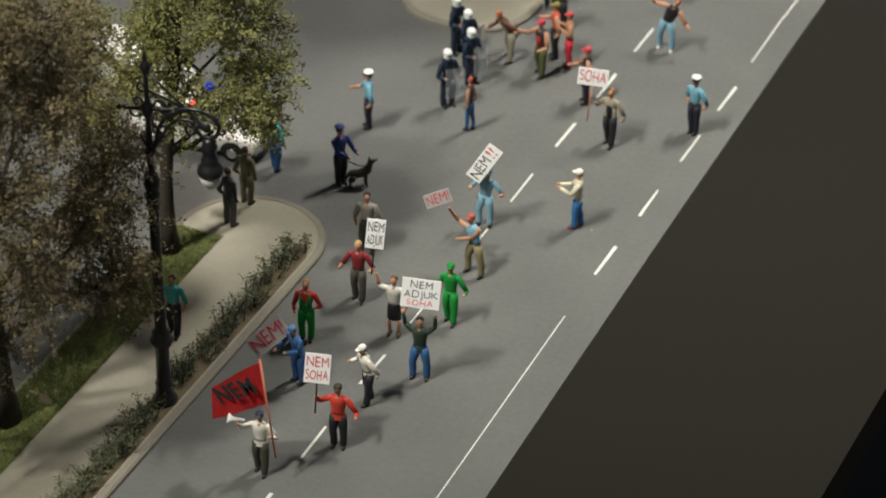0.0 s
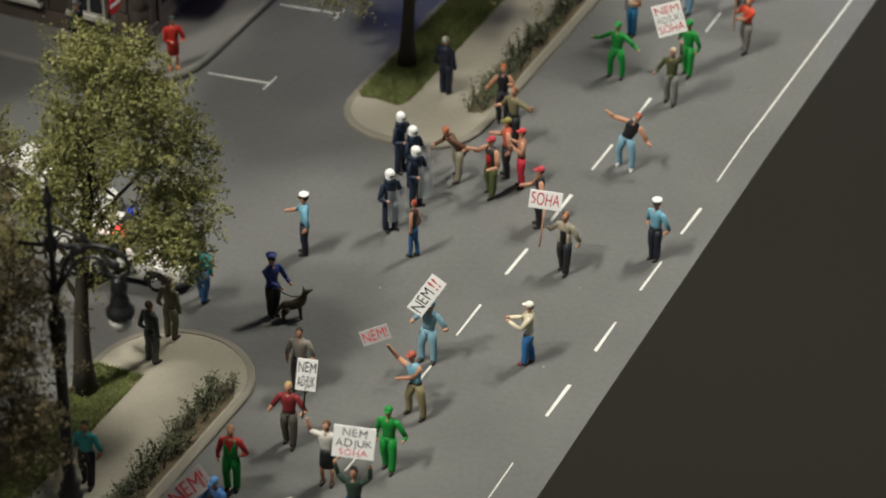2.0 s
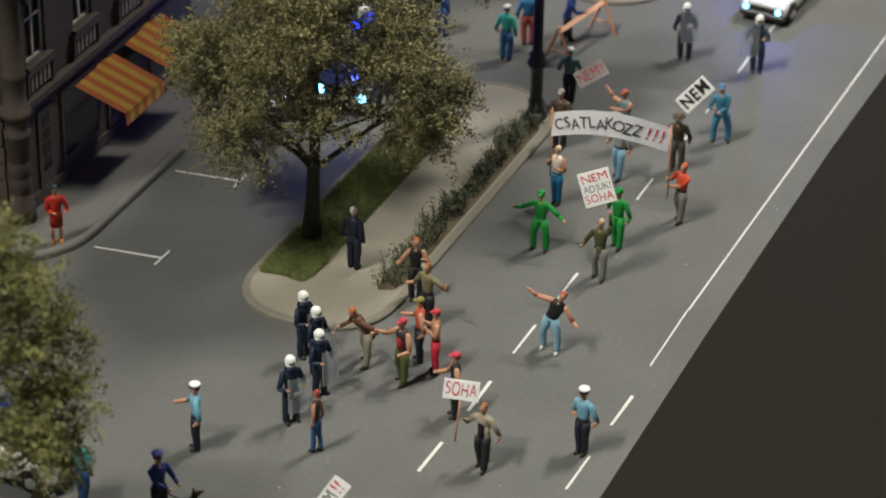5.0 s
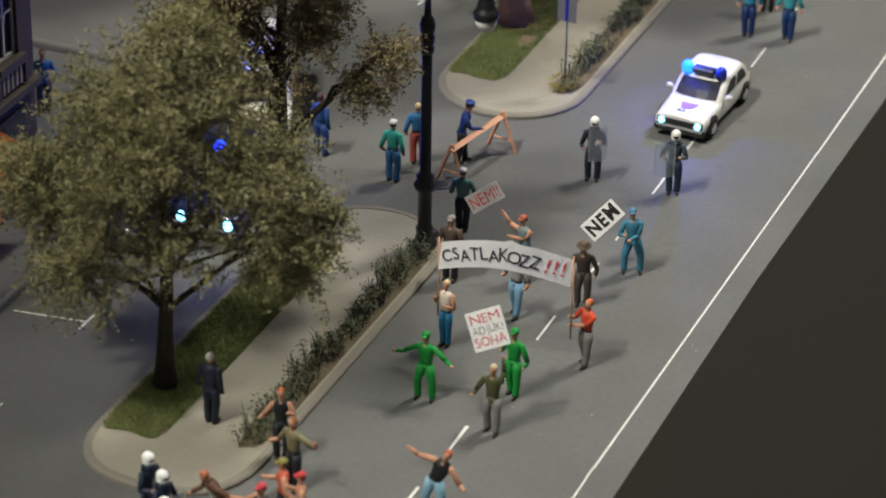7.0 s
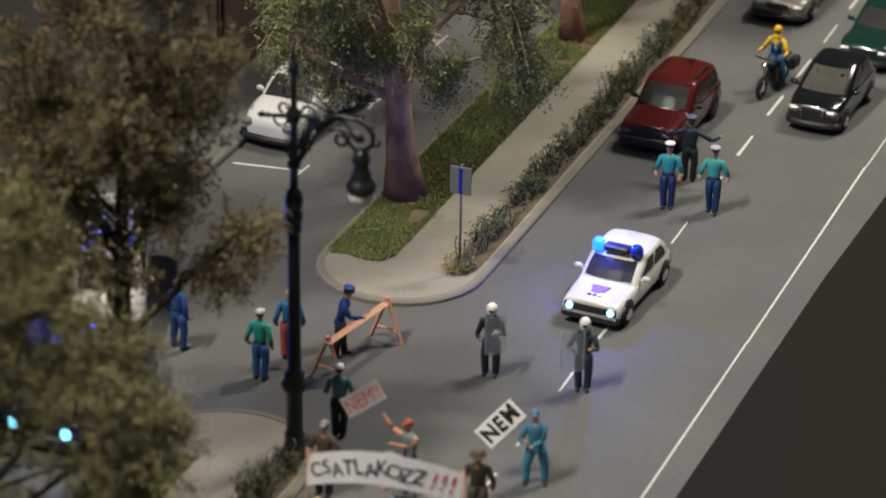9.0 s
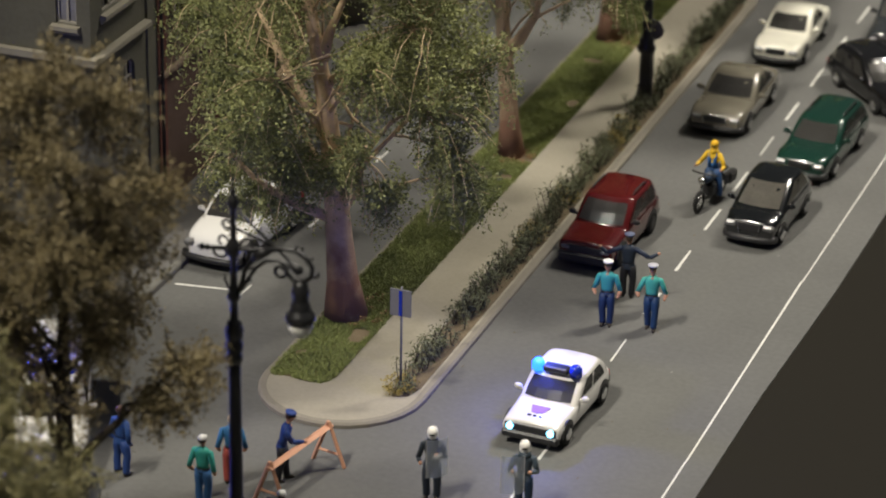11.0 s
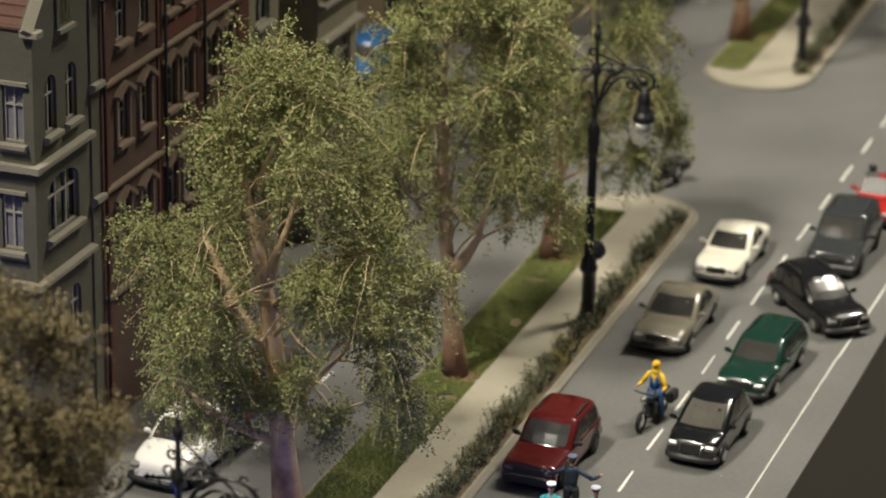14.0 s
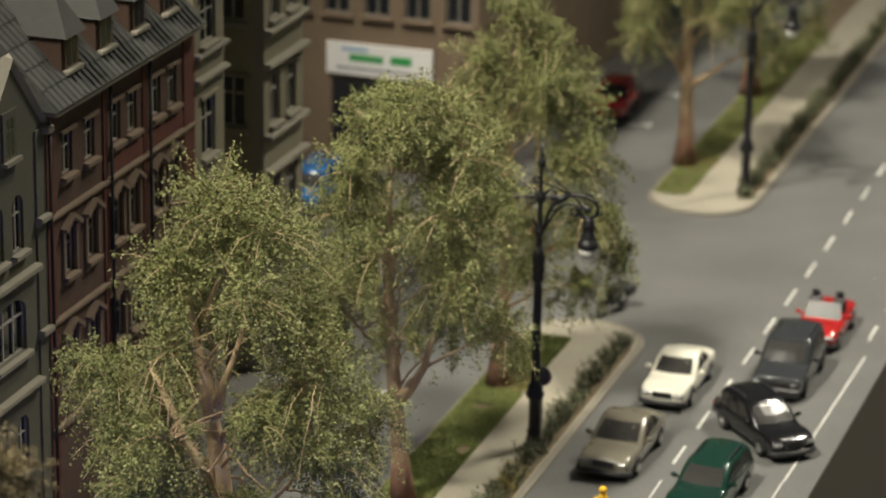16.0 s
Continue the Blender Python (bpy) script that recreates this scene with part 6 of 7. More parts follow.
ringtube(bm, [(0, -0.06, 2.0), (0, -0.035, 2.0)], [0.30, 0.30], 18, smooth=False)
part("disc", bm, paint((0.5, 0.015, 0.02)), ts)
bm = bmesh.new()
box(bm, -0.24, 0.24, -0.075, -0.058, 1.95, 2.05)
part("bar", bm, M["card"], ts)
ts = thing("traffic_sign", "round sign seen from behind on the lamp's post", "traffic sign", spot(-3.85, 41.45, 0.11))
bm = bmesh.new()
ringtube(bm, [(0, 0, 0), (0, 0, 2.4)], [0.03, 0.03], 8)
part("pole", bm, paint((0.12, 0.12, 0.12)), ts)
bm = bmesh.new()
ringtube(bm, [(0, -0.06, 2.1), (0, -0.035, 2.1)], [0.3, 0.3], 18, smooth=False)
part("disc", bm, paint((0.14, 0.13, 0.13)), ts)


# motorcycle with its rider figure
def motorcycle(x, y, turn, frame_colour, label, rider=True):
    mc = thing("motorcycle", label, "motorcycle", spot(x, y, 0, turn))
    for yy in (-0.72, 0.68):
        bm = bmesh.new()
        b2 = bmesh.new()
        n, k = 18, 6
        rings = [[b2.verts.new(((0.06 * math.cos(t)), yy + (0.25 + 0.06 * math.sin(t)) * math.cos(a), 0.31 + (0.25 + 0.06 * math.sin(t)) * math.sin(a))) for t in (2 * math.pi * j / k for j in range(k))] for a in (2 * math.pi * i / n for i in range(n))]
        for i in range(n):
            for j in range(k):
                b2.faces.new((rings[i][j], rings[(i + 1) % n][j], rings[(i + 1) % n][(j + 1) % k], rings[i][(j + 1) % k])).smooth = True
        join(bm, b2)
        wh = part("wheel", bm, M["tyre"], mc)
        bm = bmesh.new()
        ringtube(bm, [(-0.05, yy, 0.31), (0.05, yy, 0.31)], [0.12, 0.12], 10)
        part("hub", bm, M["chrome"], wh)
    bm = bmesh.new()
    ringtube(bm, [(0, -0.72, 0.31), (0, -0.55, 0.7), (0, -0.48, 0.98)], [0.05, 0.05, 0.05], 7)
    part("fork", bm, M["chrome"], mc)
    bm = bmesh.new()
    ringtube(bm, [(-0.38, -0.36, 1.0), (-0.15, -0.48, 1.03), (0.15, -0.48, 1.03), (0.38, -0.36, 1.0)], [0.025] * 4, 6)
    part("handlebar", bm, M["plastic"], mc)
    bm = bmesh.new()
    ball(bm, (0, -0.15, 0.82), 0.2, 0, 0.75, 1.4, 0.8)
    part("tank", bm, frame_colour, mc)
    bm = bmesh.new()
    box(bm, -0.17, 0.17, -0.25, 0.3, 0.28, 0.66, 0.06)
    part("engine", bm, M["plastic"], mc)
    bm = bmesh.new()
    box(bm, -0.16, 0.16, 0.1, 0.85, 0.72, 0.84, 0.05)
    part("seat", bm, M["plastic"], mc)
    for s in (-1, 1):
        bm = bmesh.new()
        box(bm, s * 0.28 - 0.11, s * 0.28 + 0.11, 0.42, 0.88, 0.45, 0.78, 0.05)
        part("pannier", bm, M["plastic"], mc)
    bm = bmesh.new()
    ball(bm, (0, -0.62, 0.88), 0.1, 0, 1, 0.8, 1)
    part("headlight", bm, M["chrome"], mc)
    if rider:
        F("figurine", "painted rider figurine with yellow helmet and sleeves", x + 0.0, y + 0.18, turn, (0.72, 0.46, 0.03), (0.02, 0.06, 0.16), (0.72, 0.42, 0.02), (-0.42, -0.38, 1.08), (0.42, -0.38, 1.08), "helmet", size=0.92, z=0.14, spread=0.26, group="bystanders", vest=(0.02, 0.10, 0.28))


motorcycle(-0.28, 35.2, -8, paint((0.03, 0.05, 0.09)), "dark blue touring motorcycle ridden between the cars")
motorcycle(-5.0, 53.2, -14, paint((0.02, 0.02, 0.02)), "black old motorcycle at the crossing's edge", rider=False)

# crumbs and flakes on the roadway
rng = random.Random(77)
quads = []
for _ in range(90):
    px, py = rng.uniform(-9, 3.6), rng.uniform(-22, 60)
    s, a = rng.uniform(0.012, 0.04), rng.uniform(0, 6.28)
    u, w = Vector((math.cos(a), math.sin(a), 0)) * s, Vector((-math.sin(a), math.cos(a), 0)) * s * rng.uniform(0.4, 1)
    p = Vector((px, py, 0.012))
    quads.append([p - u, p + w, p + u + Vector((0, 0, 0.01)), p - w])
tagged(quads_mesh("crumbs", quads, M["soil"]), "tiny dark crumbs lying on the roadway", "debris", kind="stuff")
quads = []
for _ in range(40):
    px, py = rng.uniform(-3, 3.8), rng.uniform(-22, 60)
    s = rng.uniform(0.01, 0.022)
    p = Vector((px, py, 0.012))
    quads.append([p + Vector((-s, 0, 0)), p + Vector((0, -s, 0)), p + Vector((s, 0, 0.008)), p + Vector((0, s, 0))])
tagged(quads_mesh("flakes", quads, M["paint"]), "tiny white paint flakes on the roadway", "debris", kind="stuff")

# ---- houses ----
def wall_with_openings(bm, u0, u1, z0, z1, holes, depth, face):
    """A wall plate in the plane u, z, with holes (u0, u1, z0, z1) right through; face maps (u, z, d) to a place, d inwards."""
    us = sorted({u0, u1, *[h[0] for h in holes], *[h[1] for h in holes]})
    zs = sorted({z0, z1, *[h[2] for h in holes], *[h[3] for h in holes]})
    for a, b in zip(us, us[1:]):
        for c, d in zip(zs, zs[1:]):
            um, zm = (a + b) / 2, (c + d) / 2
            if any(h[0] < um < h[1] and h[2] < zm < h[3] for h in holes):
                continue
            bm.faces.new([bm.verts.new(face(*q)) for q in ((a, c, 0), (b, c, 0), (b, d, 0), (a, d, 0))])
    for a, b, c, d in holes:
        q = [(a, c), (b, c), (b, d), (a, d)]
        for k in range(4):
            p, r = q[k], q[(k + 1) % 4]
            bm.faces.new([bm.verts.new(face(*v)) for v in ((p[0], p[1], 0), (r[0], r[1], 0), (r[0], r[1], depth), (p[0], p[1], depth))])


def lattice(bm, face, u0, u1, z0, z1, holes, d0, d1):
    """One plate with holes, d0 to d1 deep, all its faces joined."""
    us = sorted({u0, u1, *[h[0] for h in holes], *[h[1] for h in holes]})
    zs = sorted({z0, z1, *[h[2] for h in holes], *[h[3] for h in holes]})
    made = {}

    def at(u, z, d):
        if (u, z, d) not in made:
            made[u, z, d] = bm.verts.new(face(u, z, d))
        return made[u, z, d]
    solid = lambda i, j: 0 <= i < len(us) - 1 and 0 <= j < len(zs) - 1 and not any(h[0] < (us[i] + us[i + 1]) / 2 < h[1] and h[2] < (zs[j] + zs[j + 1]) / 2 < h[3] for h in holes)
    for i in range(len(us) - 1):
        for j in range(len(zs) - 1):
            if not solid(i, j):
                continue
            a, b, c, d = us[i], us[i + 1], zs[j], zs[j + 1]
            for dd in (d0, d1):
                bm.faces.new([at(*q, dd) for q in ((a, c), (b, c), (b, d), (a, d))])
            for open_, p, q in ((not solid(i, j - 1), (a, c), (b, c)), (not solid(i + 1, j), (b, c), (b, d)), (not solid(i, j + 1), (b, d), (a, d)), (not solid(i - 1, j), (a, d), (a, c))):
                if open_:
                    bm.faces.new((at(*p, d0), at(*q, d0), at(*q, d1), at(*p, d1)))
    bmesh.ops.recalc_face_normals(bm, faces=bm.faces[:])


def moulding(bm, face, a, b, profile):
    """A profile of (out, z) drawn along u from a to b."""
    ends = [[bm.verts.new(face(u, z, -out)) for out, z in profile] for u in (a, b)]
    bm.faces.new(ends[0])
    bm.faces.new(ends[1][::-1])
    for k in range(len(profile)):
        j = (k + 1) % len(profile)
        bm.faces.new((ends[0][k], ends[0][j], ends[1][j], ends[1][k]))
    bmesh.ops.recalc_face_normals(bm, faces=bm.faces[:])


def bar(bm, face, a, b, c, d, out, back=0.02):
    """A raised bar over u a..b, z c..d, standing out of the wall."""
    vs = [bm.verts.new(face(u, z, dd)) for dd in (back, -out) for u, z in ((a, c), (b, c), (b, d), (a, d))]
    for q in ((4, 5, 6, 7), (0, 1, 5, 4), (1, 2, 6, 5), (2, 3, 7, 6), (3, 0, 4, 7), (3, 2, 1, 0)):
        bm.faces.new([vs[k] for k in q])




def house(label, y0, y1, wall_m, trim_m, frame_m, floors, top, x=-13.4, depth=9.0, cols=3, win=(0.95, 1.9), ledges=True, sides=("east", "south"), hood="", plinth=0.6, roof=None, gable=False, sill_m=None, south_cols=2):
    """floors: sill heights. The street front looks to +x."""
    h = thing("house", label, "house", spot(0, 0), "houses along the street")
    faces = {"east": (lambda u, z, d: (x - d, u, z), y0, y1), "south": (lambda u, z, d: (u, y0 + d, z), x - depth, x), "north": (lambda u, z, d: (u, y1 - d, z), x - depth, x)}
    for side, (face, a, b) in faces.items():
        n = (cols if side == "east" else south_cols) if not (side == "east" and isinstance(cols, list)) else 0
        holes = []
        if side in sides:
            mids = cols if side == "east" and isinstance(cols, list) else [a + (b - a) / n * (k + 0.5) for k in range(n)]
            for z in floors:
                for c in mids:
                    holes.append((c - win[0] / 2, c + win[0] / 2, z, z + win[1]))
        bm = bmesh.new()
        wall_with_openings(bm, a, b, 0.0, top, holes, 0.22, face)
        bmesh.ops.recalc_face_normals(bm, faces=bm.faces[:])
        part("wall", bm, wall_m, h)
        if side not in sides:
            continue
        for a_, b_, c, d in holes:
            bm = bmesh.new()
            w_, m_ = 0.075, (a_ + b_) / 2
            zt = c + (d - c) * 0.66
            lattice(bm, face, a_, b_, c, d, [(a_ + w_, m_ - 0.035, c + w_, zt), (m_ + 0.035, b_ - w_, c + w_, zt), (a_ + w_, m_ - 0.035, zt + 0.06, d - w_), (m_ + 0.035, b_ - w_, zt + 0.06, d - w_)], 0.09, 0.14)
            wn = part("window", bm, frame_m, h)
            bm = bmesh.new()
            bm.faces.new([bm.verts.new(face(u, z, 0.16)) for u, z in ((a_, c), (b_, c), (b_, d), (a_, d))])
            part("pane", bm, M["glass"], wn)
            bm = bmesh.new()
            bar(bm, face, a_ - 0.12, b_ + 0.12, c - 0.12, c, 0.16)
            bmesh.ops.recalc_face_normals(bm, faces=bm.faces[:])
            part("sill", bm, sill_m or trim_m, wn)
            if hood:
                bm = bmesh.new()
                if hood == "gable":
                    m_ = (a_ + b_) / 2
                    for s in (-1, 1):
                        vs = [bm.verts.new(face(u, z, dd)) for dd in (0.01, -0.18) for u, z in ((m_ + s * 0.62, d + 0.05), (m_, d + 0.42), (m_, d + 0.56), (m_ + s * 0.66, d + 0.16))]
                        for q in ((4, 5, 6, 7), (0, 1, 5, 4), (1, 2, 6, 5), (2, 3, 7, 6), (3, 0, 4, 7)):
                            bm.faces.new([vs[k] for k in q])
                else:
                    bar(bm, face, a_ - 0.15, b_ + 0.15, d + 0.1, d + 0.24, 0.2)
                bmesh.ops.recalc_face_normals(bm, faces=bm.faces[:])
                part("hood", bm, trim_m, wn)
        if ledges:
            for z in floors[1:]:
                bm = bmesh.new()
                bar(bm, face, a - (0.0 if side == "east" else 0), b + 0.12 * (side != "east"), z - 0.95, z - 0.75, 0.22)
                bmesh.ops.recalc_face_normals(bm, faces=bm.faces[:])
                part("ledge", bm, trim_m, h)
        bm = bmesh.new()
        bar(bm, face, a, b, top - 0.3, top, 0.3)
        bmesh.ops.recalc_face_normals(bm, faces=bm.faces[:])
        part("cornice", bm, trim_m, h)
    if roof:
        bm = bmesh.new()
        rise = 4.2
        v = [bm.verts.new(p) for p in ((x + 0.4, y0, top), (x + 0.4, y1, top), (x - 3.8, y1, top + rise), (x - 3.8, y0, top + rise), (x - depth, y1, top), (x - depth, y0, top))]
        for q in ((0, 1, 2, 3), (3, 2, 4, 5), (0, 3, 5), (1, 4, 2)):
            bm.faces.new([v[k] for k in q])
        part("roof", bm, roof, h)
    else:
        bm = bmesh.new()
        slab(bm, [(x - depth, y0), (x, y0), (x, y1), (x - depth, y1)], top - 0.25, top - 0.01)
        part("roof", bm, trim_m, h)
    return h


stone = mat("brown_stucco", (0.075, 0.058, 0.048), 0.85, var=0.25, scale=0.9, fine=8, bump=0.3)
olive = mat("olive_stucco", (0.116, 0.112, 0.088), 0.85, var=0.25, scale=0.8, fine=8, bump=0.3)
brick = mat("red_brick", (0.118, 0.044, 0.033), 0.85, var=0.35, scale=1.1, fine=9, bump=0.5)
panel = mat("brown_brick", (0.112, 0.055, 0.040), 0.85, var=0.40, scale=0.8, fine=9, bump=0.5, tint=(0.094, 0.062, 0.047))
dormer_brown = mat("brown_boarding", (0.070, 0.040, 0.028), 0.8, var=0.3, scale=2, fine=12, bump=0.3)
tile_red = mat("brown_roof_tiles", (0.125, 0.062, 0.045), 0.8, var=0.3, scale=2, fine=9, bump=0.4, random=0.6)
pale = mat("cream_stucco", (0.235, 0.212, 0.150), 0.85, var=0.22, scale=0.9, fine=8, bump=0.3)
tan = mat("tan_stone", (0.21, 0.155, 0.105), 0.85, var=0.2, scale=1, fine=8, bump=0.3)
trim = mat("pale_trim", (0.27, 0.25, 0.20), 0.8, var=0.15, scale=1.5, bump=0.2)
trim_dark = mat("dark_trim", (0.085, 0.070, 0.058), 0.8, var=0.2, scale=1.5, bump=0.2)
trim_tan = mat("tan_trim", (0.19, 0.14, 0.10), 0.8, var=0.2, scale=1.5, bump=0.2)
frame_w = mat("window_paint", (0.50, 0.48, 0.44), 0.6, var=0.06, bump=0)
frame_d = mat("grey_window_paint", (0.22, 0.20, 0.17), 0.6, var=0.1, bump=0)
slate = mat("slate", (0.066, 0.067, 0.062), 0.75, var=0.18, scale=3, fine=8, bump=0.3, random=0.5)

corner = house("brown stuccoed corner house with balustrades and shop awnings", 2.0, 11.1, stone, trim_dark, frame_w, [4.15, 7.4], 10.9, cols=4, win=(0.95, 1.7), hood="flat", south_cols=4)


def window_in(h, face, u0, u1, z0, z1, kind, wall_m, frame_m, sill_m, trim_m, pane_m=None):
    """A window set back in its opening; kind: plain, arch, gable or three (lights)."""
    m_, w_ = (u0 + u1) / 2, 0.055
    bm = bmesh.new()
    lights = 3 if kind == "three" else 2
    zt = z0 + (z1 - z0) * 0.64
    holes = []
    for k in range(lights):
        a, b = u0 + (u1 - u0) * k / lights + (w_ if k == 0 else 0.03), u0 + (u1 - u0) * (k + 1) / lights - (w_ if k == lights - 1 else 0.03)
        holes += [(a, b, z0 + w_, zt), (a, b, zt + 0.055, z1 - w_)]
    lattice(bm, face, u0, u1, z0, z1, holes, 0.085, 0.13)
    wn = part("window", bm, frame_m, h)
    for k in range(lights):
        a, b = u0 + (u1 - u0) * k / lights + 0.03, u0 + (u1 - u0) * (k + 1) / lights - 0.03
        for c, d in ((z0 + w_, zt), (zt + 0.055, z1 - w_)):
            bm = bmesh.new()
            bar(bm, lambda u, z, dd: face(u, z, dd + 0.15), a, b, c, d, 0.004, 0.01)
            bmesh.ops.recalc_face_normals(bm, faces=bm.faces[:])
            part("pane", bm, pane_m or M["glass"], wn)
    bm = bmesh.new()
    moulding(bm, face, u0 - 0.10, u1 + 0.10, [(-0.02, z0 - 0.005), (0.17, z0 - 0.03), (0.17, z0 - 0.13), (0.09, z0 - 0.16), (0.06, z0 - 0.24), (-0.02, z0 - 0.24)])
    part("sill", bm, sill_m, wn)
    if kind in ("arch", "three"):
        rise = (u1 - u0) * (0.5 if kind == "arch" else 0.22)
        for s in (-1, 1):
            bm = bmesh.new()
            pts = [(m_ + s * (u1 - u0) / 2, z1 - rise)] + [(m_ + s * (u1 - u0) / 2 * math.cos(a), z1 - rise + rise * math.sin(a)) for a in (math.pi / 2 * k / 6 for k in range(1, 7))] + [(m_ + s * (u1 - u0) / 2, z1)]
            lo, hi = [bm.verts.new(face(u, z, 0.12)) for u, z in pts], [bm.verts.new(face(u, z, 0.0)) for u, z in pts]
            bm.faces.new(hi)
            bm.faces.new(lo[::-1])
            for k in range(len(pts)):
                j = (k + 1) % len(pts)
                bm.faces.new((lo[k], lo[j], hi[j], hi[k]))
            bmesh.ops.recalc_face_normals(bm, faces=bm.faces[:])
            part("spandrel", bm, wall_m, wn)
    elif kind == "gable":
        for s in (-1, 1):
            bm = bmesh.new()
            e = (u1 - u0) / 2
            vs = [bm.verts.new(face(u, z, dd)) for dd in (0.01, -0.20) for u, z in ((m_ + s * (e + 0.16), z1 + 0.02), (m_, z1 + 0.34), (m_, z1 + 0.46), (m_ + s * (e + 0.20), z1 + 0.14))]
            for q in ((4, 5, 6, 7), (0, 1, 5, 4), (1, 2, 6, 5), (2, 3, 7, 6), (3, 0, 4, 7)):
                bm.faces.new([vs[k] for k in q])
            bmesh.ops.recalc_face_normals(bm, faces=bm.faces[:])
            part("hood", bm, trim_m, wn)
        for s in (-1, 1):
            bm = bmesh.new()
            u = m_ + s * ((u1 - u0) / 2 + 0.07)
            bar(bm, face, u - 0.05, u + 0.05, z0, z1 + 0.04, 0.07)
            bmesh.ops.recalc_face_normals(bm, faces=bm.faces[:])
            part("jamb", bm, trim_m, wn)
    else:
        bm = bmesh.new()
        bar(bm, face, u0 - 0.14, u1 + 0.14, z1 + 0.03, z1 + 0.12, 0.10)
        bmesh.ops.recalc_face_normals(bm, faces=bm.faces[:])
        part("lintel", bm, trim_m, wn)
    return wn


def row_house(label, y0, y1, top, wall_m, frame_m, sill_m, trim_m, east, south=(), x=-13.4, depth=9.0, ledges=(), south_pane=None, ledge_m=None, ledge_out=0.2):
    """A house of the row. east, south: windows as middle, width, sill, head, kind; ledges: from, to, lowest and highest place, along the street front."""
    h = thing("house", label, "house", spot(0, 0), "houses along the street")
    sides = {"east": (lambda u, z, d: (x - d, u, z), y0, y1, east), "south": (lambda u, z, d: (u, y0 + d, z), x - depth, x, south), "north": (lambda u, z, d: (u, y1 - d, z), x - depth, x, ())}
    for side, (face, a, b, wins) in sides.items():
        bm = bmesh.new()
        wall_with_openings(bm, a, b, 0.0, top, [(c - w / 2, c + w / 2, z0, z1) for c, w, z0, z1, _ in wins], 0.18, face)
        bmesh.ops.recalc_face_normals(bm, faces=bm.faces[:])
        part("wall", bm, wall_m, h)
        for c, w, z0, z1, kind in wins:
            window_in(h, face, c - w / 2, c + w / 2, z0, z1, kind, wall_m, frame_m, sill_m, trim_m, south_pane if side == "south" else None)
    for a, b, z0, z1 in ledges:
        bm = bmesh.new()
        moulding(bm, sides["east"][0], a, b, [(-0.02, z1), (ledge_out * 0.9, z1 - 0.02), (ledge_out, z1 - 0.05), (ledge_out, z0 + 0.02), (ledge_out * 0.6, z0 - 0.02), (ledge_out * 0.35, z0 - 0.08), (-0.02, z0 - 0.08)])
        part("ledge", bm, ledge_m or trim_m, h)
    bm = bmesh.new()
    slab(bm, [(x - depth + 0.05, y0 + 0.05), (x - 0.06, y0 + 0.05), (x - 0.06, y1 - 0.05), (x - depth + 0.05, y1 - 0.05)], top - 0.25, top - 0.01)
    part("roof_deck", bm, trim_dark, h)
    return h


frame_p = mat("pale_window_paint", (0.36, 0.34, 0.30), 0.6, var=0.1, bump=0)
NET = mat("net_curtain", (0.20, 0.20, 0.23), 0.7, var=0.35, scale=5, fine=16, bump=0.1)
oh = row_house("olive-grey rendered house with pale ledges and coped gable", 25.4, 29.0, 12.2, olive, frame_p, trim, trim,
               [(26.33, 0.62, 9.25, 10.72, "arch"), (27.45, 0.62, 9.25, 10.72, "arch"), (26.9, 1.72, 6.55, 8.05, "three"), (26.33, 0.62, 3.4, 4.85, "arch"), (27.45, 0.62, 3.4, 4.85, "arch")],
               [(-13.95, 0.56, 9.2, 10.65, "plain"), (-14.05, 0.56, 6.4, 7.85, "plain"), (-16.4, 0.7, 9.2, 10.65, "plain"), (-16.4, 0.7, 6.4, 7.85, "plain"), (-18.8, 0.7, 9.2, 10.65, "plain"), (-18.8, 0.7, 6.4, 7.85, "plain")],
               ledges=[(25.4, 28.4, 8.5, 8.68), (25.4, 28.4, 5.45, 5.62), (28.42, 29.0, 9.66, 9.84), (28.42, 29.0, 6.64, 6.82)], south_pane=NET)
MIDS = (30.33, 31.68, 33.31, 34.37, 35.94, 37.04)
bh = row_house("brown brick house with gabled window hoods and slate roof", 29.02, 38.5, 12.45, panel, frame_p, trim_tan, trim_tan,
               [(u, 0.62, 10.45, 11.55, "plain") for u in MIDS] + [(u, 0.62, 7.75, 8.95, "gable") for u in MIDS] + [(u, 0.62, 4.9, 6.1, "gable") for u in MIDS],
               ledges=[(29.02, 38.5, 9.5, 9.62), (29.02, 38.5, 6.66, 6.78), (29.02, 38.5, 3.7, 3.85)], ledge_out=0.13)
# Unseen upper wall added, up to 19.4, to shade the gap to the north.
row_house("pale olive stone house with cream window sills", 38.55, 40.75, 19.4, pale, frame_p, trim, pale,
          [(39.6, 1.1, 11.62, 13.0, "plain"), (39.6, 1.0, 8.3, 10.0, "plain"), (39.6, 1.0, 5.0, 6.6, "plain")], ledges=[(38.55, 40.75, 13.9, 14.1), (38.55, 40.75, 11.32, 11.46), (38.55, 40.75, 10.6, 10.74), (38.55, 40.75, 7.4, 7.55)], ledge_m=trim)
# The recess here is dark from shade; the wall colour carries that shade.
row_house("narrow house set back in the row, the gap's shade in its dark walls", 40.8, 43.75, 17.0, trim_dark, frame_d, trim_dark, trim_dark, [(42.2, 0.9, 7.5, 9.4, "plain"), (42.2, 0.9, 4.2, 6.1, "plain")], x=-16.2, depth=6, ledges=[(40.8, 43.75, 11.0, 11.2)])
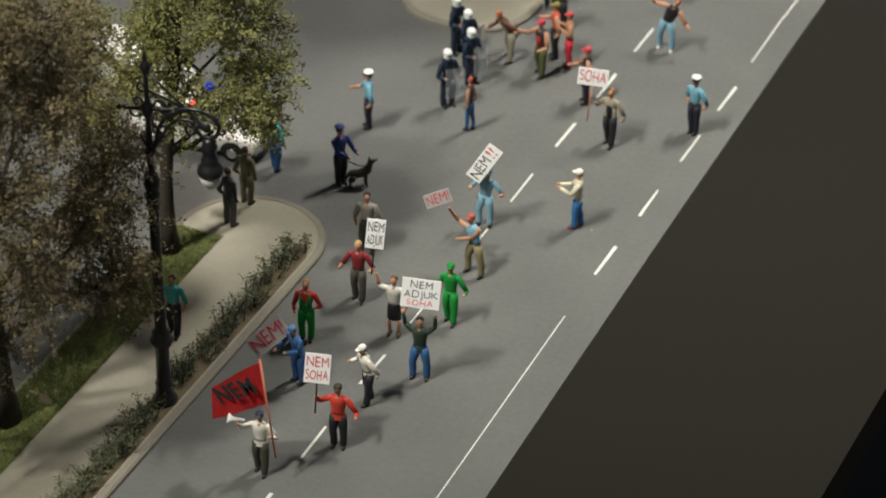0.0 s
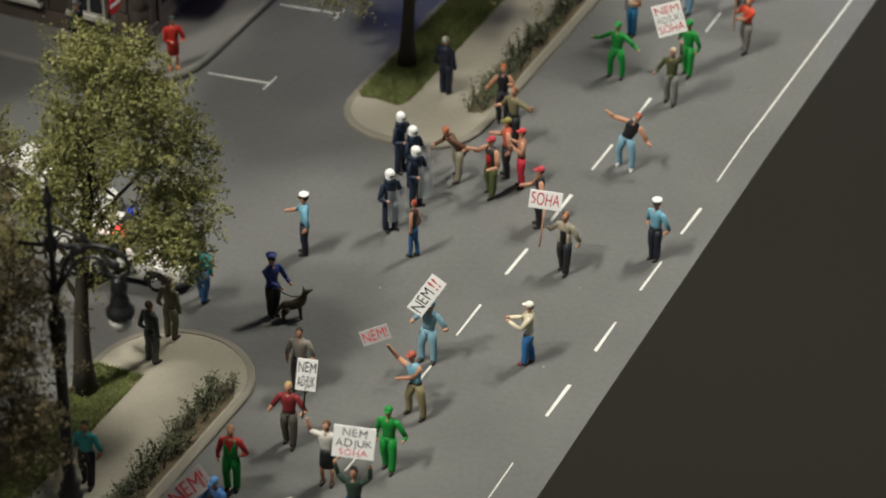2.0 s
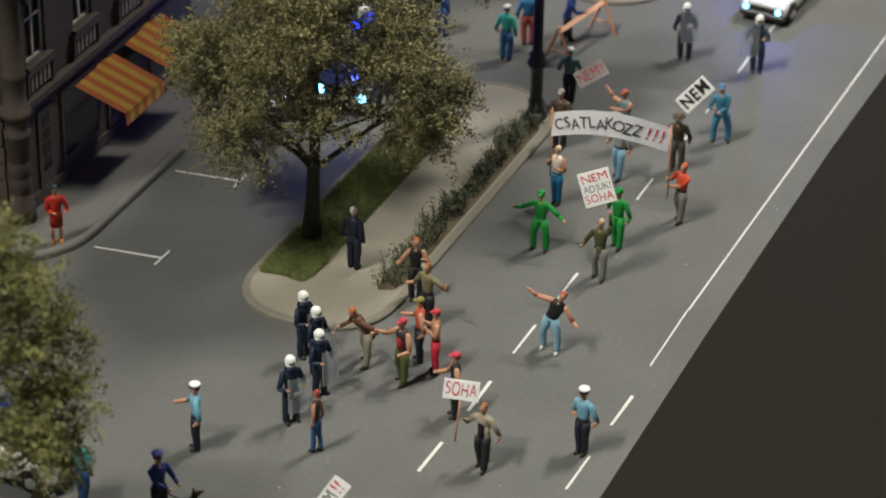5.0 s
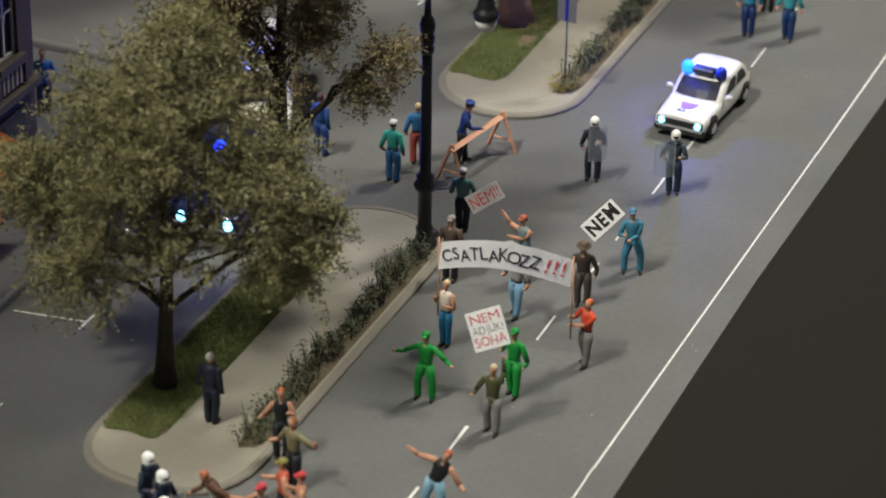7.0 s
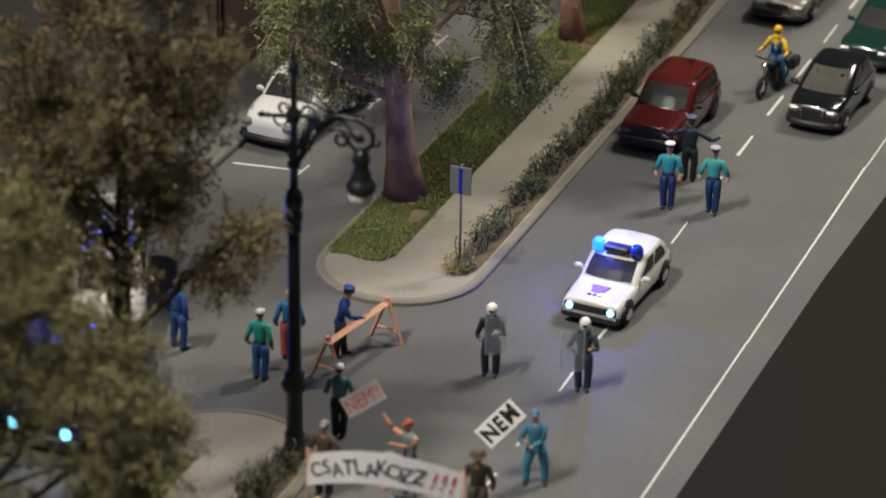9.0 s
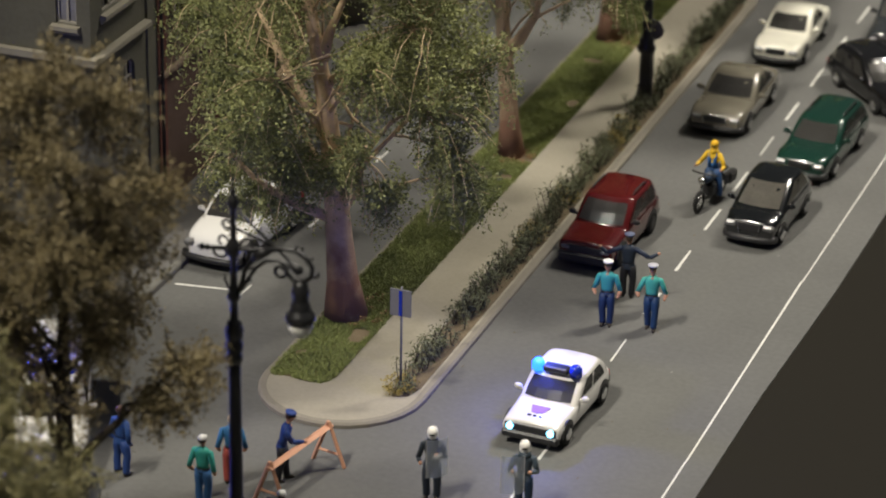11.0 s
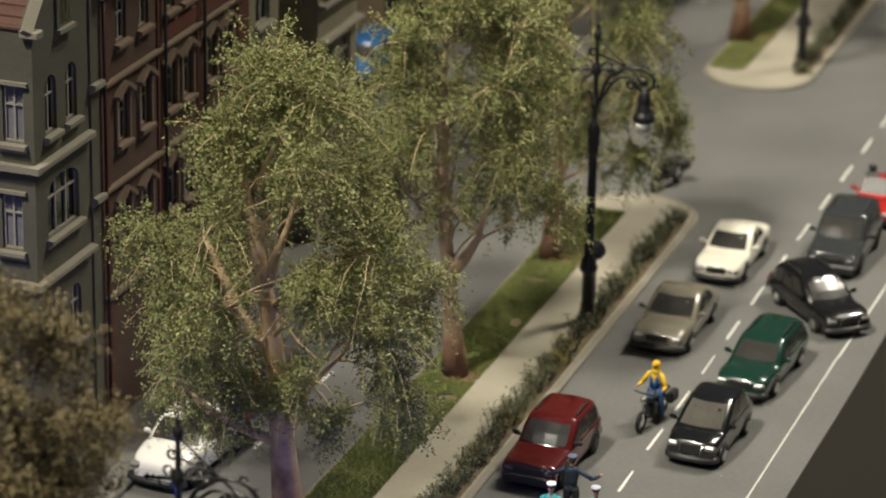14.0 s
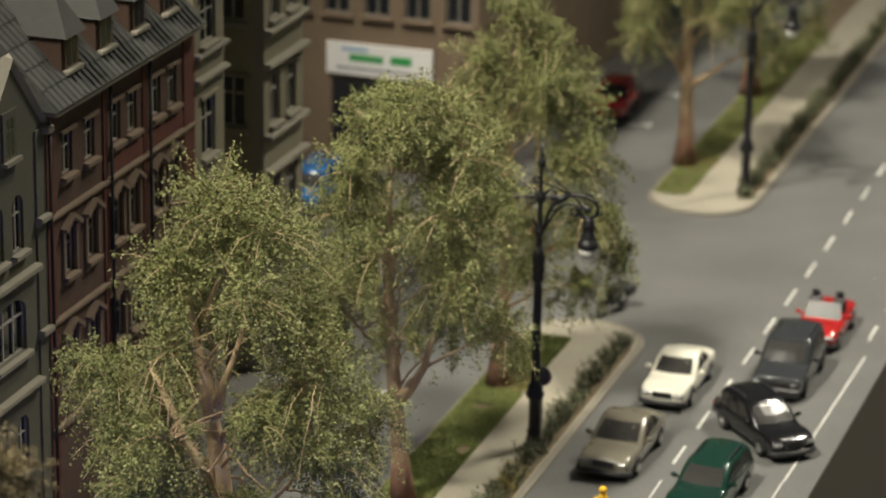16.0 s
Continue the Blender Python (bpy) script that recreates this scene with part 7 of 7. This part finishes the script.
row_house("cream stone house with deep pale ledges", 43.8, 47.0, 19.0, pale, frame_p, trim, pale,
          [(u, 0.8, z0, z1, "plain") for z0, z1 in ((11.1, 13.0), (7.85, 9.4), (4.6, 6.2)) for u in (44.7, 46.05)],
          [(-14.4, 0.8, 11.1, 13.0, "plain"), (-14.4, 0.8, 7.85, 9.4, "plain")], ledges=[(43.8, 47.05, 13.7, 13.9), (43.8, 47.05, 10.74, 10.9), (43.8, 47.05, 9.7, 9.86), (43.8, 47.05, 7.5, 7.66), (43.8, 47.05, 6.4, 6.56)], ledge_m=trim, ledge_out=0.26)
far = house("tan stone house with a shop sign at the far crossing", 64.5, 90, tan, tan, frame_d, [5.9, 9.2], 13, x=-13.4, depth=14, cols=8, win=(1.0, 2.2), south_cols=9)


def raised(h, name, material, side, y0, q, out, back=0.02, label=""):
    """A raised plate on a house front: side east at x, or south at y0."""
    face = (lambda u, z, d: (-13.4 - d, u, z)) if side == "east" else (lambda u, z, d: (u, y0 + d, z))
    bm = bmesh.new()
    bar(bm, face, *q, out, back)
    bmesh.ops.recalc_face_normals(bm, faces=bm.faces[:])
    return part(name, bm, material, h, label)


def window_unit(h, side, y0, u0, u1, z0, z1, frame, lights=2, out=0.10):
    """A window that stands on the wall's face in a surround, for fronts without an opening cut there."""
    w = raised(h, "window", frame, side, y0, (u0 - 0.05, u1 + 0.05, z0 - 0.05, z1 + 0.05), 0.05)
    n = lights
    for k in range(n):
        a, b = u0 + (u1 - u0) * k / n + 0.035, u0 + (u1 - u0) * (k + 1) / n - 0.035
        for c, d in ((z0 + 0.04, z0 + (z1 - z0) * 0.64), (z0 + (z1 - z0) * 0.69, z1 - 0.04)):
            raised(w, "pane", M["glass"], side, y0, (a, b, c, d), 0.055, -0.045)
    for q in ((u0 - 0.16, u0 - 0.05, z0 - 0.05, z1 + 0.16), (u1 + 0.05, u1 + 0.16, z0 - 0.05, z1 + 0.16), (u0 - 0.05, u1 + 0.05, z1 + 0.05, z1 + 0.16)):
        raised(w, "surround", trim_dark if frame is frame_w else olive, side, y0, q, out)
    raised(w, "sill", trim if frame is not frame_w else frame_w, side, y0, (u0 - 0.2, u1 + 0.2, z0 - 0.16, z0 - 0.05), 0.17)
    return w


stone_block = mat("brown_stone_block", (0.082, 0.062, 0.050), 0.85, var=0.28, scale=1.2, fine=9, bump=0.4, random=0.7)
# corner house: rusticated ground floor, windows, shopfront, awnings, balustrades, corner column
for k in range(6):
    z = 0.14 + k * 0.5
    u = -22.3 + 0.35 * (k % 2)
    while u < -13.8:
        raised(corner, "stone_block", stone_block, "south", 2.0, (u, min(u + 0.92, -13.75), z + 0.025, z + 0.475), 0.05 + 0.012 * ((k * 7 + int(u * 3)) % 3))
        u += 0.95
for u in (-15.43, -17.6, -19.8):
    window_unit(corner, "south", 1.945, u, u + 0.96, 0.9, 2.62, frame_w)
for side, a, b in (("south", -22.3, -13.4), ("east", 2.0, 11.1)):
    raised(corner, "ledge", trim_dark, side, 2.0, (a, b, 3.12, 3.30), 0.22)
    raised(corner, "ledge", trim_dark, side, 2.0, (a, b, 6.45, 6.62), 0.22)
    raised(corner, "plinth", trim_dark, side, 2.0, (a, b, 0.135, 0.5), 0.07)
for side, mids in (("south", [-21.19, -18.96, -16.74, -14.51]), ("east", [3.14, 5.41, 7.69, 9.96])):
    for u in mids:
        b = raised(corner, "balustrade", trim_dark, side, 2.0, (u - 0.66, u + 0.66, 3.92, 4.02), 0.16)
        raised(b, "balustrade_frame", trim_dark, side, 2.0, (u - 0.66, u - 0.56, 3.36, 3.92), 0.13)
        raised(b, "balustrade_frame", trim_dark, side, 2.0, (u + 0.56, u + 0.66, 3.36, 3.92), 0.13)
        for k in range(5):
            raised(b, "baluster", trim, side, 2.0, (u - 0.45 + 0.2 * k, u - 0.35 + 0.2 * k, 3.42, 3.92), 0.10)
bm = bmesh.new()
lathe(bm, [(0.36, 0.1), (0.36, 0.55), (0.31, 0.60), (0.29, 0.95), (0.28, 0.97), (0.29, 0.99), (0.29, 1.4), (0.28, 1.42), (0.29, 1.44), (0.29, 1.85), (0.28, 1.87), (0.29, 1.89), (0.29, 2.5), (0.34, 2.58), (0.34, 2.68), (0.29, 2.74), (0.29, 3.05), (0.39, 3.14), (0.39, 3.3), (0.29, 3.36), (0.28, 4.2), (0.32, 4.26), (0.28, 4.32), (0.28, 6.4), (0.37, 6.58), (0.27, 6.7), (0.26, 10.7)], 14, at=(-13.36, 1.98, 0))
part("corner_column", bm, stone, corner, smooth=False)
d = raised(corner, "door", trim_dark, "east", 2.0, (2.95, 3.65, 0.14, 2.7), 0.05)
for k in range(4):
    raised(d, "pane", M["glass"], "east", 2.0, (3.12, 3.48, 0.95 + 0.42 * k, 1.28 + 0.42 * k), 0.06, -0.04)
for a, b in ((4.1, 5.9), (6.4, 8.2), (8.7, 10.6)):
    s = raised(corner, "shop_window", trim_dark, "east", 2.0, (a, b, 0.55, 2.75), 0.06)
    raised(s, "pane", M["glass"], "east", 2.0, (a + 0.12, b - 0.12, 0.85, 2.6), 0.07, -0.05)
stripe_a, stripe_b = mat("yellow_cloth", (0.62, 0.40, 0.07), 0.8, var=0.1, scale=2, bump=0.1), mat("orange_cloth", (0.55, 0.17, 0.045), 0.8, var=0.1, scale=2, bump=0.1)
for a, b in ((4.75, 6.75), (7.3, 9.3)):
    aw = thing("awning", "yellow and orange striped shop awning with scalloped valance", "awning", spot(0, 0), "shop awnings")
    n = 9
    for k in range(n):
        u0, u1 = a + (b - a) * k / n, a + (b - a) * (k + 1) / n
        bm = bmesh.new()
        v = [bm.verts.new(p) for p in ((-13.38, u0, 2.62), (-13.38, u1, 2.62), (-12.02, u1 + 0.25, 1.98), (-12.02, u0 + 0.25, 1.98), (-12.0, u0 + 0.25, 1.66), (-12.0, (u0 + u1) / 2 + 0.25, 1.60), (-12.0, u1 + 0.25, 1.66))]
        bm.faces.new((v[0], v[3], v[2], v[1]))
        bm.faces.new((v[3], v[4], v[5], v[6], v[2]))
        bmesh.ops.solidify(bm, geom=bm.faces[:], thickness=0.02)
        part("stripe", bm, stripe_a if k % 2 else stripe_b, aw)

# olive house: ledges round the corner, a pilaster, a coped gable and its tiled roof
for z in (5.45, 8.5):
    raised(oh, "ledge", trim, "south", 25.4, (-22.4, -13.2, z, z + 0.17), 0.2)
raised(oh, "pilaster", olive, "east", 25.4, (28.44, 28.98, 0.14, 12.1), 0.05)
pk = [(25.4, 12.2), (29.0, 12.2), (27.2, 14.15)]
bm = bmesh.new()
fr = [bm.verts.new((-13.4, y, z)) for y, z in pk]
bk = [bm.verts.new((-13.7, y, z)) for y, z in pk]
bm.faces.new(fr)
bm.faces.new(bk[::-1])
for k in range(3):
    bm.faces.new((fr[k], bk[k], bk[(k + 1) % 3], fr[(k + 1) % 3]))
bmesh.ops.recalc_face_normals(bm, faces=bm.faces[:])
part("gable", bm, olive, oh)
w = window_unit(oh, "east", 25.4, 26.83, 27.3, 11.82, 12.85, olive, 2, 0.06)
for s, y0_ in ((-1, 25.22), (1, 29.15)):
    bm = bmesh.new()
    ringtube(bm, [(-13.45, y0_, 12.08), (-13.45, 27.2, 14.28)], [0.17, 0.17], 4, smooth=False)
    part("coping", bm, trim, oh)
    bm = bmesh.new()
    box(bm, -13.65, -13.15, min(y0_, y0_ - s * 0.35), max(y0_, y0_ - s * 0.35), 11.92, 12.12, 0.03)
    part("kneeler", bm, trim, oh)
    # tiles in courses up each slope
    slope = math.hypot(1.85, 2.05)
    for k in range(9):
        f0, f1 = k / 9, (k + 1) / 9 + 0.02
        y_a, y_b = 27.2 + s * 1.85 * (1 - f0), 27.2 + s * 1.85 * (1 - min(f1, 1))
        z_a, z_b = 12.08 + 2.05 * f0, 12.08 + 2.05 * min(f1, 1)
        bm = bmesh.new()
        v = [bm.verts.new(p) for p in ((-13.68, y_a, z_a + 0.06), (-22.4, y_a, z_a + 0.06), (-22.4, y_b, z_b), (-13.68, y_b, z_b), (-13.68, y_a, z_a), (-22.4, y_a, z_a))]
        bm.faces.new((v[0], v[1], v[2], v[3]))
        bm.faces.new((v[0], v[4], v[5], v[1]))
        bm.faces.new((v[0], v[3], v[4]))
        bmesh.ops.recalc_face_normals(bm, faces=bm.faces[:])
        part("tile_course", bm, tile_red, oh)

# brick house: red brick piers, drainpipes, gutter, slate roof with ribs and dormers
for a, b in ((29.02, 29.5), (32.45, 32.68), (35.0, 35.2), (37.75, 38.5)):
    raised(bh, "pier", brick, "east", 28.9, (a, b, 0.14, 12.2), 0.05)
for u in (32.75, 35.28, 29.06):
    bm = bmesh.new()
    ringtube(bm, [(-13.26, u, 0.3), (-13.26, u, 12.2)], [0.05, 0.05], 6)
    part("drainpipe", bm, M["plastic"], bh)
raised(bh, "brick_band", brick, "east", 28.9, (33.0, 38.4, 9.66, 10.1), 0.03)
raised(bh, "gutter", trim, "east", 28.9, (28.98, 38.55, 12.34, 12.50), 0.40)
X0, X1, Z0, Z1 = -12.98, -17.4, 12.47, 16.9
bm = bmesh.new()
v = [bm.verts.new(p) for p in ((X0, 28.9, Z0), (X0, 38.5, Z0), (X1, 38.5, Z1), (X1, 28.9, Z1), (-22.2, 38.5, Z0), (-22.2, 28.9, Z0))]
for q in ((0, 1, 2, 3), (3, 2, 4, 5), (0, 3, 5), (1, 4, 2)):
    bm.faces.new([v[k] for k in q])
roof = part("roof", bm, slate, bh)
w = 0.285
L_ = math.hypot(X1 - X0, Z1 - Z0)
ux, uz = (X1 - X0) / L_, (Z1 - Z0) / L_
nx, nz = uz, -ux
course = 0.66
bm = bmesh.new()
at_ = lambda f, y, up: (X0 + ux * f + nx * up, y, Z0 + uz * f + nz * up)
# one slate: its near edge stands up, its tail laps over the course below
v = [bm.verts.new(p) for p in (at_(0, 0, 0.105), at_(0, w, 0.045), at_(course * 1.04, w, 0.02), at_(course * 1.04, 0, 0.08), at_(0, 0, 0), at_(0, w, 0), at_(course * 1.04, 0, 0))]
for q in ((0, 1, 2, 3), (0, 4, 5, 1), (3, 6, 4, 0)):
    bm.faces.new([v[k] for k in q])
first = part("slate", bm, slate, roof)
first.location = (0, 28.95 * U, 0)
for c in range(9):
    for k in range(33):
        if c or k:
            o = new("slate", first.data)
            o.parent, o.location = roof, (ux * course * c * U, (28.95 + k * w) * U, uz * course * c * U)
for y in (30.87, 32.95, 35.05, 37.05):
    dm = part("dormer", box(bmesh.new(), -15.4, -13.52, y - 0.52, y + 0.52, 12.9, 14.12), dormer_brown, bh)
    bm = bmesh.new()
    # a steep hipped cap that overhangs the front
    base = [bm.verts.new(p) for p in ((-13.32, y - 0.60, 14.0), (-13.32, y + 0.60, 14.0), (-15.6, y + 0.60, 14.0), (-15.6, y - 0.60, 14.0))]
    ridge = [bm.verts.new(p) for p in ((-13.95, y, 15.25), (-16.2, y, 15.25))]
    for q in ((base[0], base[1], ridge[0]), (base[1], base[2], ridge[1], ridge[0]), (base[3], base[0], ridge[0], ridge[1]), (base[2], base[3], ridge[1]), (base[3], base[2], base[1], base[0])):
        bm.faces.new(q)
    bmesh.ops.recalc_face_normals(bm, faces=bm.faces[:])
    part("dormer_roof", bm, slate, dm)
    part("frame", box(bmesh.new(), -13.53, -13.46, y - 0.36, y + 0.36, 13.15, 13.98), trim_tan, dm)
    for s in (-1, 1):
        part("pane", box(bmesh.new(), -13.48, -13.445, y + s * 0.17 - 0.13, y + s * 0.17 + 0.13, 13.22, 13.92), M["glass"], dm)
    part("sill", box(bmesh.new(), -13.55, -13.32, y - 0.46, y + 0.46, 13.02, 13.14, 0.02), trim, dm)

# far house: shop front with its sign
face = 64.5
sg = raised(far, "shop_sign", M["card"], "south", face, (-19.2, -15.1, 3.66, 4.84), 0.12, label="white shop sign with green landscape")
raised(sg, "green_shape", paint((0.05, 0.36, 0.10)), "south", face, (-18.3, -17.0, 4.20, 4.44), 0.135, -0.11)
raised(sg, "green_shape", paint((0.05, 0.36, 0.10)), "south", face, (-16.7, -15.9, 4.20, 4.5), 0.135, -0.11)
raised(sg, "lettering_bar", paint((0.30, 0.31, 0.32)), "south", face, (-18.8, -15.6, 3.86, 3.95), 0.135, -0.11)
raised(sg, "lettering_bar", paint((0.25, 0.42, 0.60)), "south", face, (-18.6, -17.6, 4.56, 4.68), 0.135, -0.11)
ws = raised(far, "shop_window", M["plastic"], "south", face, (-19.0, -15.2, 0.5, 3.5), 0.05)
for k in range(4):
    raised(ws, "pane", M["glass"], "south", face, (-18.9 + 0.93 * k, -18.1 + 0.93 * k, 0.8, 2.2), 0.06, -0.04)
    raised(ws, "pane", M["glass"], "south", face, (-18.9 + 0.93 * k, -18.1 + 0.93 * k, 2.45, 3.3), 0.06, -0.04)
